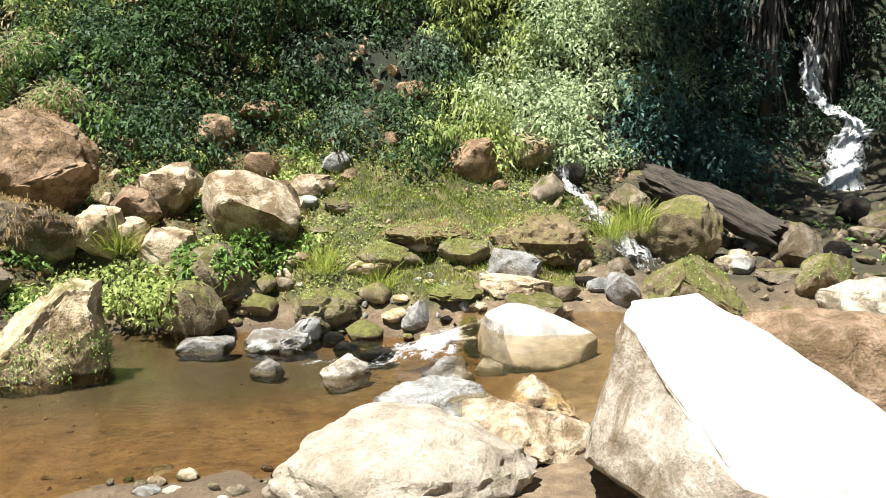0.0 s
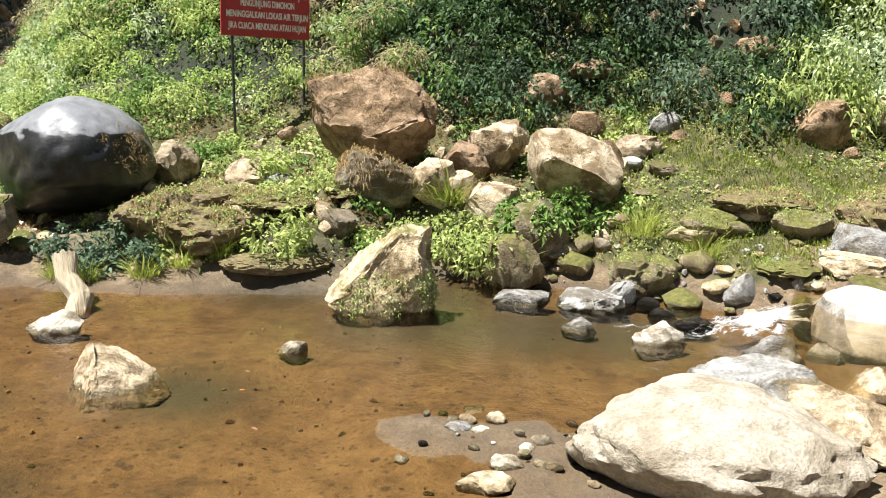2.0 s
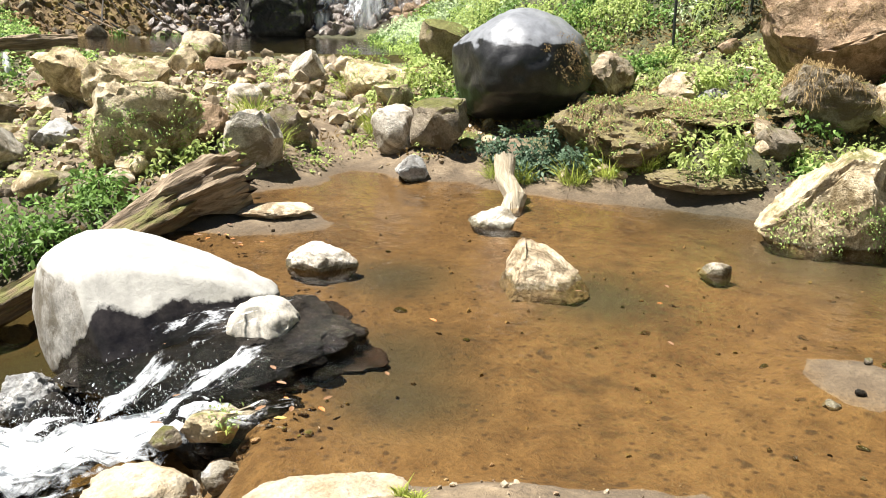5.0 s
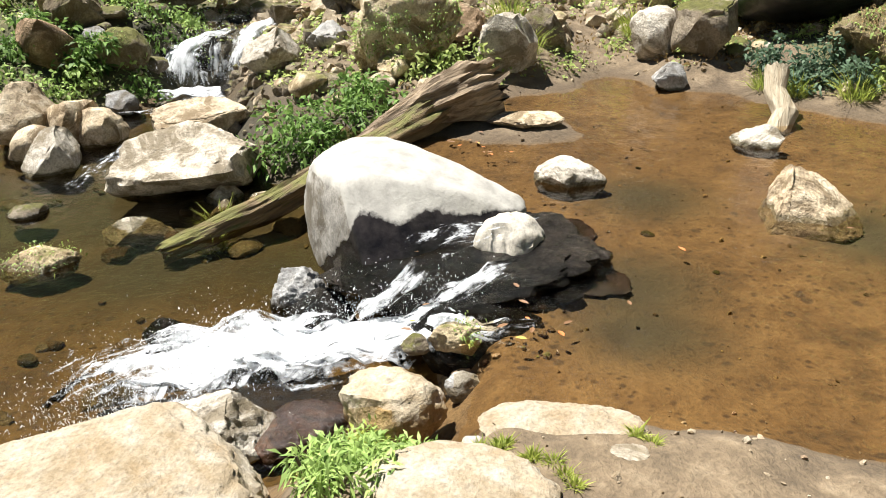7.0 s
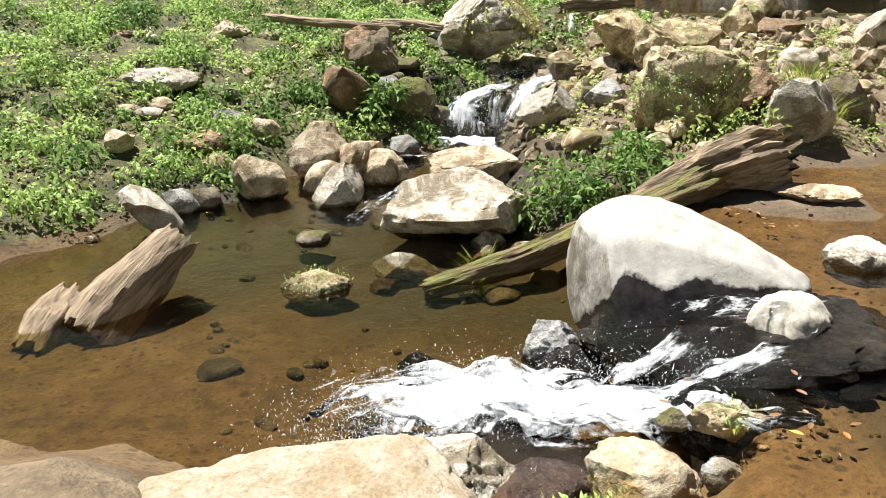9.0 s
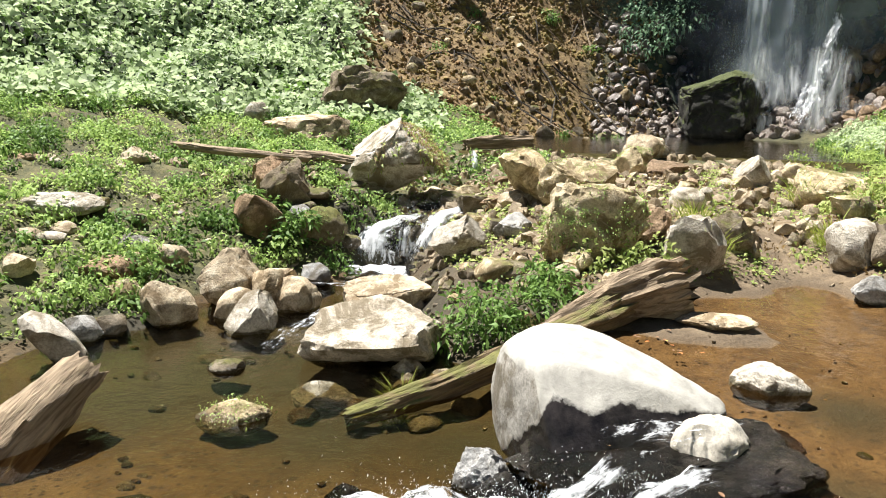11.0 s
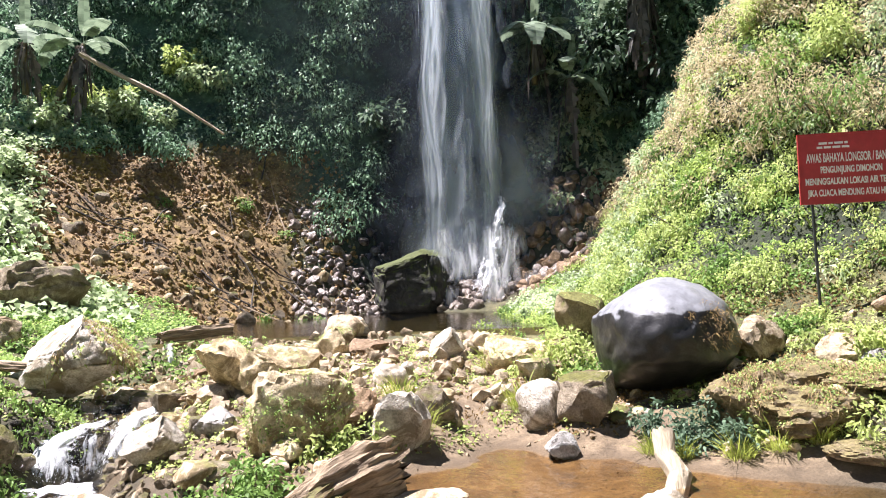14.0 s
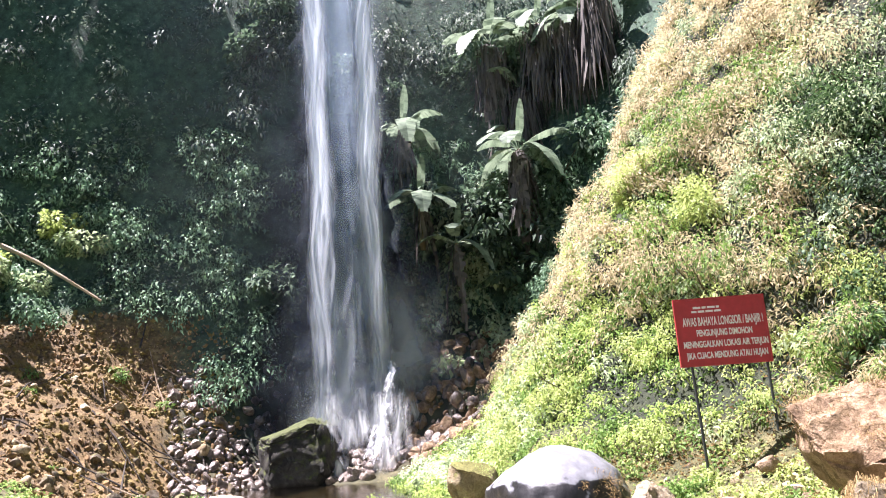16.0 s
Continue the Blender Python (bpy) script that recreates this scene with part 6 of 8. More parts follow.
WOODS = random.Random(3)
DARK_BUSHES = [(-17.0, 14.2), (-19.8, 13.9), (-19.3, 15.5), (-17.4, 16.5), (-20.8, 17.0), (-15.5, 16.0)]
for az, r, size, mat, label in (
        (92.5, 11.2, .38, LEAF_MID, "dark green bush overhanging the small cascade"), (95, 11.6, .4, LEAF_MID, "green bush on the stream bank"),
        (77, 7.6, .55, LEAF_MID, "leafy green bush growing behind the fallen log"), (80, 7.5, .5, LEAF_MID, "leafy green bush growing behind the fallen log"), (74, 8.0, .45, LEAF_MID, "green weeds at the splintered log"),
        (68, 8.7, .4, LEAF_LIME, "yellow-green weeds at the foot of a boulder"), (52, 12.4, .7, LEAF_LIME, "bushy green mound between boulders"), (51, 11.6, .5, LEAF_MID, "leafy weed on the sandy bank"),
        # the dark weeds put the round boulder's shadow into leaf colour
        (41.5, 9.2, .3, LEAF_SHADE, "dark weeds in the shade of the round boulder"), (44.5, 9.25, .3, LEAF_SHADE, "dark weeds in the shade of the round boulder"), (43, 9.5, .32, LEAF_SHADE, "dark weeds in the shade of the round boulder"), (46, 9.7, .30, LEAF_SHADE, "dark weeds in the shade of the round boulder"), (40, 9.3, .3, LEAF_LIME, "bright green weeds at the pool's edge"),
        (17.5, 9.4, .5, LEAF_LIME, "lush green plants at the water's edge"), (19.5, 9.5, .5, LEAF_LIME, "lush green plants at the water's edge"), (15.5, 9.7, .4, LEAF_MID, "green plants growing on a boulder"),
        (10.5, 9.8, .45, LEAF_MID, "dark plants under the overhanging boulder"), (37.5, 12.6, .4, LEAF_MID, "green shrub near the sign"), 
        (33, 11.2, .35, LEAF_LIME, "bright broad-leaved weed on the bank"), (26, 9.0, .4, LEAF_MID, "weeds beside the leaning boulder"), (32, 9.0, .35, LEAF_LIME, "weeds over the undercut slab")):
    x, y = polar(az, r)
    shrub(x, y, size, int(900 * size + 250), .085 if r < 10 else .11, .42, mat, label, .7)
for k in range(26):
    az, r = WOODS.uniform(-19, 27), WOODS.uniform(12.8, 16.5)
    x, y = polar(az, r)
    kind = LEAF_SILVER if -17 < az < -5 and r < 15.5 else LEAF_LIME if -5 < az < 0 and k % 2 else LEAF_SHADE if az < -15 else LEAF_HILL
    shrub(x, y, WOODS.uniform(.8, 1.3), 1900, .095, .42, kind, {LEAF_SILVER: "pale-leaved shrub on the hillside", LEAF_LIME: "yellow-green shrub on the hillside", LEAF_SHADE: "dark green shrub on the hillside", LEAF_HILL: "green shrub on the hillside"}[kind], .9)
# bushes whose dark leaf colour paints the deep shade by the side fall
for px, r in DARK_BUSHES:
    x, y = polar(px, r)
    shrub(x, y, 1.2, 1700, .13, .42, LEAF_DEEP_SHADE, "dark bush with deep shade put into its leaf colour", 1.0)
for az, r in ((23.5, 15.6), (22.5, 16.4), (24.2, 17.0), (21.5, 15.4), (23.0, 18.0), (24.6, 18.6), (26.5, 16.0), (27.5, 17.2), (25.5, 17.8), (28.0, 19.5), (26.0, 19.0)):
    x, y = polar(az, r)
    shrub(x, y, 1.1, 1300, .10, .30, LEAF_SILVER if r < 17 else LEAF_DRY, "sunlit pale shrub on the slope" if r < 17 else "dry yellowish shrub on the slope", .9)
for az, r in ((24.5, 12.6), (26.3, 12.4), (26.8, 13.2), (25.6, 13.6), (30, 15.8), (34, 16.6), (37, 17), (29, 18), (33, 19)):
    x, y = polar(az, r)
    size = 1.1 if r > 14 else .7
    shrub(x, y, size, 900, .13, .30, LEAF_MID, "green shrub among dry bamboo", .9)
    shrub(x, y, size, 1200, .13, .16, LEAF_DRY, "dry yellowish bamboo thicket on the slope", 1.0, "bamboo_thicket")
for k in range(22):
    az = WOODS.uniform(28, 45)
    r = WOODS.uniform(15.2, 21.5)
    x, y = polar(az, r)
    kind = LEAF_LIME if k % 3 else LEAF_MID
    shrub(x, y, WOODS.uniform(.5, .9), 700, .11, .38, kind, "sunlit lime-green shrub on the slope" if kind == LEAF_LIME else "green shrub on the slope", .7)
for az, r in ((76, 31.2), (79, 31.0), (82, 31.2), (85.5, 30.2), (80.5, 31.6), (77.5, 31.6), (88, 28), (83.5, 31.4)):
    x, y = polar(az, r)
    shrub(x, y, .8, 1100, .20, .5, LEAF_SILVER if r < 31.3 else LEAF_LIME, "sunlit pale shrub above the landslip", .7)
for k in range(16):
    az, r = WOODS.uniform(40, 66), WOODS.uniform(29, 31.5)
    x, y = polar(az, r)
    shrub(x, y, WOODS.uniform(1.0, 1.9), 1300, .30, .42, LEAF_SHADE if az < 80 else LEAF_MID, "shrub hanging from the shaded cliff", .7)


# ---- an unseen tree, added so that its high crown shades the side fall ----
def shade_tree():
    base = new("tree")
    base.location = (10.0, 12.8, ground(10.0, 12.8))
    tagged(base, "unseen leaning tree added to shade the side fall", "tree")
    way = [(0, 0, -.3), (-.4, 0, 4.8), (-3.5, -.5, 8.3), (-8.4, -1.2, 9.6)]
    bm = bmesh.new()
    for k in range(3):
        tube(bm, way[k], way[k + 1], .26 - .06 * k, .20 - .06 * k, 10)
    part("trunk", bm, BARK, base, smooth=True)
    lobes = SPRIG.normal(0, 1, (14, 3)) * np.array([1.2, 1.2, .5]) + np.array([-8.5, -1.2, 9.9])
    for c in lobes[:7]:
        bm = bmesh.new()
        tube(bm, way[2], tuple(c), .09, .03, 6)
        part("limb", bm, BARK, base, smooth=True)
    n = 3600
    d = SPRIG.normal(0, 1, (n, 3))
    d /= np.linalg.norm(d, axis=1, keepdims=True)
    p = lobes[SPRIG.integers(0, 14, n)] + d * SPRIG.uniform(.3, 1.1, (n, 1)) * np.array([1, 1, .7])
    a = SPRIG.normal(0, 1, (n, 3))
    a /= np.linalg.norm(a, axis=1, keepdims=True)
    s = np.cross(a, SPRIG.normal(0, 1, (n, 3)))
    s /= np.linalg.norm(s, axis=1, keepdims=True)
    tris_object("crown", np.stack([p, p + a * .13 + s * .07, p + a * .28, p + a * .13 - s * .07], 1), LEAF_SHADE, base)


shade_tree()


# ---- banana plants ----
def banana_leaf(length, width, rise, droop, seed, torn=.05):
    """A midrib that arches out and down; the blade on both sides is split into hanging strips."""
    rng = random.Random(seed)
    verts, faces = [], []
    n = 20

    def rib(s):
        return length * (s - .18 * s * s), length * (rise * s - droop * s * s)

    for i in range(n):
        s0, s1 = i / n, (i + 1) / n
        (x0, z0), (x1, z1) = rib(s0), rib(s1)
        sm = (s0 + s1) / 2
        w = width * (.04 if sm < .14 else math.sin(math.pi * min(1, (sm - .10) / .92)) ** .55)
        for side in (-1, 1):
            k = w * (1 + torn * rng.uniform(-1.2, .3))
            fold = .28 + torn * rng.uniform(-.8, .8)
            slide = (.02 + torn * rng.uniform(0, .2)) * length
            o = len(verts)
            verts += [(x0, 0, z0), (x1, 0, z1), (x1 + slide, side * k * .5, z1 - k * fold * .5), (x0 + slide, side * k * .5, z0 - k * fold * .5)]
            faces.append((o, o + 1, o + 2, o + 3))
    return verts, faces


BANANA = leaf_material("banana_leaf", (0.10, 0.145, 0.09), (0.31, 0.39, 0.26), .3)
DEAD_LEAF = leaf_material("dead_banana_leaf", (0.045, 0.04, 0.034), (0.16, 0.14, 0.12), .2)
STALK = wood_material("banana_stalk", (0.09, 0.07, 0.03), (0.24, 0.20, 0.10))


def banana(x, y, z, height, leaves, length, label, dead=5, lean=(0, 0)):
    base = new("banana_plant")
    base.location = (x, y, z)
    tagged(base, label, "banana plant")
    height, length = height * .62, length * 1.3
    bm = bmesh.new()
    for k in range(6):
        a, b = k / 6, (k + 1) / 6
        tube(bm, (lean[0] * a, lean[1] * a, height * a - .3 * (k == 0)), (lean[0] * b, lean[1] * b, height * b), .11 - .05 * a, .11 - .05 * b, 9)
    part("stalk", bm, STALK, base, smooth=True)
    rng = random.Random(int(x * 7 + y))
    for k in range(leaves):
        v, f = banana_leaf(length * rng.uniform(.75, 1.15), length * .36, rng.uniform(.35, .9), rng.uniform(.55, 1.15), k + int(x * 3))
        ob = mesh_object("leaf", v, f, BANANA, base)
        ob.matrix_basis = pose(lean[0], lean[1], height, 0, 0, 360 * k / leaves + rng.uniform(-20, 20))
    if dead:
        n = 15 * dead
        a = SPRIG.uniform(0, 6.3, n)
        rad, top = SPRIG.uniform(.10, .16 + .03 * dead, n), height * SPRIG.uniform(.35, 1.0, n)
        p = np.stack([lean[0] + np.cos(a) * rad, lean[1] + np.sin(a) * rad, top], 1)
        drop = SPRIG.uniform(.5, 1.2 + .08 * dead, (n, 1))
        d = np.stack([np.cos(a) * .10, np.sin(a) * .10, -np.ones(n)], 1) + SPRIG.normal(0, .09, (n, 3))
        w = np.stack([-np.sin(a), np.cos(a), 0 * a], 1) * SPRIG.uniform(.02, .06, (n, 1))
        skin = tris_object("dead_leaf_skirt", np.stack([p, p + d * drop * .5 + w, p + d * drop, p + d * drop * .5 - w], 1), DEAD_LEAF, base)
        skin["label"] = "ragged skirt of withered brown leaves"
    v, f = banana_leaf(length * .7, length * .18, 4.0, .2, 3)
    ob = mesh_object("leaf", [(p[0] * .25, p[1], p[2] * .3) for p in v], f, BANANA, base)
    ob.location = (lean[0], lean[1], height)
    for k in range(dead):
        v, f = banana_leaf(length * rng.uniform(.6, 1.0), length * .22, .15, 1.2, k + 50, .5)
        ob = mesh_object("dead_leaf", [(p[0] * .38, p[1], p[2] * 1.7) for p in v], f, DEAD_LEAF, base)
        ob["label"] = "withered brown leaf hanging down"
        ob.matrix_basis = pose(lean[0], lean[1], height * .97, 0, 0, rng.uniform(0, 360))


banana(-20.0, 19.6, 10.0, 3.4, 9, 1.75, "sunlit banana plant with withered leaves on the cliff", 9)
banana(-22.5, 16.9, 9.0, 2.4, 8, 1.6, "banana plant on the shaded cliff", 3)
banana(-21.7, 17.8, 7.6, 2.0, 7, 1.4, "low banana plant on the shaded cliff", 2)
banana(-23.4, 17.0, 12.0, 2.6, 8, 1.6, "banana plant in the spray beside the waterfall", 5)
banana(-22.3, 20.8, 15.1, 4.2, 9, 1.9, "tall banana plant with hanging withered leaves", 20)
banana(-20.9, 22.2, 15.4, 4.6, 7, 1.7, "banana plant with a skirt of withered leaves", 26)
banana(-21.6, 21.6, 13.4, 3.6, 5, 1.5, "banana plant with a skirt of withered leaves", 24)
banana(-19.6, 22.6, 15.0, 4.8, 6, 1.7, "banana plant with a skirt of withered leaves", 26)
banana(-18.3, 22.6, 15.6, 5.0, 6, 1.7, "banana plant with a skirt of withered leaves", 24)
banana(-22.0, 21.2, 11.2, 4.0, 4, 1.4, "banana stump with a long skirt of withered leaves", 24)
banana(-30.6, 2.55, 8.7, 3.2, 5, 1.7, "slim leaning banana plant on the slope", 3, (.4, .9))
banana(-31.2, 1.7, 9.3, 2.6, 5, 1.6, "banana plant on the leafy slope", 3)


# ---- tree ferns' dead skirts beside the side fall ----
def skirt(x, y, z, height, label, seed):
    base = new("tree_fern")
    base.location = (x, y, z)
    tagged(base, label, "tree")
    bm = bmesh.new()
    tube(bm, (0, 0, -.4), (.1, 0, height * .5), .20, .16, 9)
    tube(bm, (.1, 0, height * .5), (.05, .1, height), .16, .13, 9)
    part("trunk", bm, LOG_DARK, base, smooth=True)
    rng = np.random.default_rng(seed)
    n = 420
    a, r, top = rng.uniform(0, 6.3, n), rng.uniform(.12, .34, n), rng.uniform(.25, 1.0, n) * height
    p = np.stack([np.cos(a) * r, np.sin(a) * r, top], 1)
    L = rng.uniform(.4, 1.3, n)[:, None]
    d = np.stack([np.cos(a) * .12, np.sin(a) * .12, -np.ones(n)], 1) + rng.normal(0, .08, (n, 3))
    s = np.stack([-np.sin(a), np.cos(a), 0 * a], 1)
    v = np.stack([p, p + d * L * .5 + s * .035, p + d * L, p + d * L * .5 - s * .035], 1)
    tris_object("dead_frond_skirt", v, DEAD_LEAF, base)
    n = 500
    a, r = rng.uniform(0, 6.3, n), rng.uniform(.1, 2.2, n)
    p = np.stack([np.cos(a) * r, np.sin(a) * r, height + .5 - .12 * r * r + rng.normal(0, .08, n)], 1)
    d = np.stack([np.cos(a), np.sin(a), -.3 * np.ones(n)], 1) + rng.normal(0, .5, (n, 3))
    s = np.stack([-np.sin(a), np.cos(a), 0 * a], 1)
    v = np.stack([p, p + d * .15 + s * .05, p + d * .3, p + d * .15 - s * .05], 1)
    tris_object("crown", v, LEAF_SHADE, base)


for x, y, h, seed in ((6.25, 15.7, 4.4, 1), (7.62, 16.1, 4.2, 2), (5.3, 16.2, 4.6, 4), (9.6, 16.8, 4.2, 5)):
    skirt(x, y, ground(x, y), h, "dark tree fern with a skirt of dead hanging fronds", seed)


for az, r in ((77.5, 2.27), (76.0, 2.35), (74.6, 2.45), (76.8, 2.45), (73.6, 2.35), (70.8, 2.54), (75.3, 2.72), (74.2, 2.8), (77.2, 2.92), (72.2, 2.62), (106, 3.0), (103.5, 2.95)):
    x, y = polar(az, r)
    shrub(x, y, .12, 300, .06, .20, LEAF_FRESH, "small grassy green weed between bank stones", .9, "weed")


# ---- tufts of grass and straw ----
def tuft(x, y, size, n, mat, label, lift=0.0, name="grass_tuft", lean=.5):
    z = ground(x, y) + lift
    a = SPRIG.uniform(0, 6.3, n)
    r = np.sqrt(SPRIG.random(n)) * size * .5
    p = np.stack([np.cos(a) * r, np.sin(a) * r, np.full(n, -.02)], 1)
    d = np.stack([np.cos(a), np.sin(a), 0 * a], 1) * SPRIG.uniform(0, lean, (n, 1)) + SPRIG.normal(0, .35, (n, 3)) + np.array([0, 0, 1])
    L = size * SPRIG.uniform(.5, 1.1, (n, 1))
    s = SPRIG.normal(0, 1, (n, 3)) * np.array([1, 1, .1]) * (.0018 + .006 * L)
    v = np.stack([p - s, p + d * L * .55 + s, p + d * L + np.stack([np.cos(a), np.sin(a), -.6 + 0 * a], 1) * L * .35, p + d * L * .55 - s], 1)
    ob = tris_object(name, v, mat)
    ob.location = (x, y, z)
    return tagged(ob, label, "grass")


for az, r, size, lift in ((75, 2.75, .10, 0), (77.5, 2.95, .08, 0), (72, 2.6, .06, 0), (69, 2.75, .05, 0), (60, 2.45, .05, 0), (103, 2.9, .10, 0), (107, 3.0, .12, 0), (105, 3.2, .12, 0), (62.5, 2.55, .05, 0),
                          (55.5, 10.8, .35, 0), (57, 12.6, .4, 0), (54, 12.4, .35, 0), (63, 9.6, .35, 0), (64, 10.4, .3, 0), (41.5, 8.9, .25, 0), (47, 9.3, .22, 0), (45, 9.1, .2, 0), (39, 9.0, .25, 0), (36.5, 9.0, .22, 0),
                          (85.5, 6.2, .2, 0), (84.5, 6.5, .22, 0), (20.5, 9.9, .4, 0), (16.5, 9.3, .4, 0), (7, 9.6, .35, 0), (3, 9.3, .3, 0), (-14.5, 10.6, .4, .35), (-13, 10.4, .35, .3)):
    x, y = polar(az, r)
    tuft(x, y, size, 300, GRASS, "tuft of bright green grass", lift)


for az, r in ((57.2, 2.35), (56.2, 2.29), (58.3, 2.43), (64.4, 2.55), (62.9, 2.51), (66.1, 2.46), (51.9, 2.70), (50.6, 2.66)):
    x, y = polar(az, r)
    tuft(x, y, .045, 160, GRASS, "small tuft of fresh grass between bank stones")


# ---- grass, straw and creepers that cling to boulders ----
def cling(label_of, n, length, width, mat, label, name, low=.35, side=None, hang=.5, lowest=.3, highest=1.0):
    """Blades or leaves on the upper faces of one boulder, or on the side that looks that way."""
    rock_ob = GROWTH[label_of]
    n = int(n * min(1.0, rock_ob.dimensions.x / 1.0))
    me, mw = rock_ob.data, rock_ob.matrix_world
    co = np.array([mw @ v.co for v in me.vertices])
    no = np.array([mw.to_3x3() @ p.normal for p in me.polygons])
    ce = np.array([co[list(p.vertices)].mean(0) for p in me.polygons])
    zs = (ce[:, 2] - co[:, 2].min()) / np.ptp(co[:, 2])
    ok = (zs > lowest) & (zs < highest) & ((no[:, 2] > low) if side is None else (no @ np.array(side) > low))
    ids = np.flatnonzero(ok)
    if not len(ids):
        return
    patch = np.array([noise.fractal(Vector(c) * 2.2, 1.0, 2.0, 3) for c in ce[ids]])
    w = np.clip(patch + .25, 0, 1) * np.array([me.polygons[int(i)].area for i in ids])
    k = ids[SPRIG.choice(len(ids), n, p=w / w.sum())]
    p = ce[k] + SPRIG.normal(0, .02, (n, 3))
    d = no[k] * .7 + SPRIG.normal(0, .6, (n, 3)) + np.array([0, 0, .25])
    d /= np.linalg.norm(d, axis=1, keepdims=True)
    s = np.cross(d, SPRIG.normal(0, 1, (n, 3)))
    s /= np.linalg.norm(s, axis=1, keepdims=True)
    L = length * SPRIG.uniform(.5, 1.3, (n, 1))
    v = np.stack([p, p + d * L * .5 + s * L * width * .5, p + d * L - np.array([0, 0, hang]) * L, p + d * L * .5 - s * L * width * .5], 1)
    ob = tris_object(name, v, mat)
    tagged(ob, label, "plants", kind="stuff")


def labels_with(word):
    return [k for k in GROWTH if word in k]


for key in labels_with("dry grass hanging over"):
    cling(key, 1500, .12, .08, STRAW, "dry straw hanging over a boulder", "dry_grass", .2, hang=.9, lowest=.45)
for key in labels_with("lodged in the hillside"):
    cling(key, 1600, .13, .07, STRAW, "dry straw on a big earthy boulder", "dry_grass", .45, hang=.6, lowest=.6)
for key in labels_with("leafy plants growing on top"):
    cling(key, 700, .10, .5, LEAF_MID, "green leaves growing on a boulder", "creeper", .3, lowest=.5)
    cling(key, 700, .05, .5, LEAF_FRESH, "green leaves growing on a boulder", "creeper", .2, lowest=.3)
for key in labels_with("overhanging"):
    cling(key, 300, .09, .08, STRAW, "dry straw on a boulder's top", "dry_grass", .6, lowest=.7)
for key in labels_with("vines on its side"):
    cling(key, 1300, .024, .6, LEAF_FRESH, "small creeper on the side of the leaning boulder", "creeper", .55, (.85, -.5, .1), hang=.6, lowest=.3, highest=.62)
for key in labels_with("large rounded smooth"):
    cling(key, 700, .07, .10, STRAW, "dry moss on the flank of the round boulder", "dry_grass", .93, (.95, .1, .25), lowest=.4)
for key in labels_with("peaked"):
    cling(key, 900, .13, .10, STRAW, "dry grass on the flank of the peaked boulder", "dry_grass", .35, (.3, .9, .3), hang=.8, lowest=.3)
    cling(key, 500, .10, .4, LEAF_LIME, "weeds on the flank of the peaked boulder", "creeper", .3, (.3, .9, .3), hang=.5, lowest=.2)
for key in labels_with("big bumpy"):
    cling(key, 1800, .04, .4, LEAF_FRESH, "weeds growing on the bumpy boulder", "creeper", .1, lowest=.35)
for key in labels_with("lumpy"):
    cling(key, 1700, .08, .09, STRAW, "dry grass on the ledge", "dry_grass", -.1, hang=.8, lowest=.35)
    cling(key, 1000, .05, .45, LEAF_FRESH, "green weeds on the ledge", "creeper", .2, lowest=.35)
for key in labels_with("moss-covered") + labels_with("undercut slab") + labels_with("ochre lichen"):
    cling(key, 450, .035, .3, LEAF_FRESH, "tiny weeds on a mossy stone", "creeper", .4, lowest=.5)


# ---- undergrowth ----
RNG = np.random.default_rng(11)


def land_cells():
    p, q = LAND[:-1, :-1].reshape(-1, 3), LAND[1:, :-1].reshape(-1, 3)
    r, s = LAND[1:, 1:].reshape(-1, 3), LAND[:-1, 1:].reshape(-1, 3)
    n = np.cross(r - p, s - q)
    area = np.linalg.norm(n, axis=1) / 2
    n = n / np.maximum(np.linalg.norm(n, axis=1, keepdims=True), 1e-9)
    n[n[:, 2] < 0] *= -1
    c = (p + q + r + s) / 4
    return p, q, r, s, n, area, c


CELLS = land_cells()
C_AZ = np.degrees(np.arctan2(-CELLS[6][:, 0], CELLS[6][:, 1]))
C_R = np.hypot(CELLS[6][:, 0], CELLS[6][:, 1])
C_Z = CELLS[6][:, 2]
C_PATCH = np.array([noise.fractal(Vector(c) * 0.55, 1.0, 2.0, 3) for c in CELLS[6]])
C_PATCH2 = np.array([noise.fractal(Vector((c[0] + 31, c[1], c[2])) * 1.1, 1.0, 2.0, 3) for c in CELLS[6]])


def window(v, a, b, soft):
    return np.clip((v - a) / soft + .5, 0, 1) * np.clip((b - v) / soft + .5, 0, 1)


def sample(density):
    """Random places on the land, so many to the square metre, with their normals."""
    want = RNG.poisson(density * CELLS[5])
    k = np.repeat(np.arange(len(want)), want)
    u, v = RNG.random((2, len(k), 1))
    p, q, r, s = (CELLS[i][k] for i in range(4))
    return (p * (1 - u) + q * u) * (1 - v) + (s * (1 - u) + r * u) * v, CELLS[4][k]


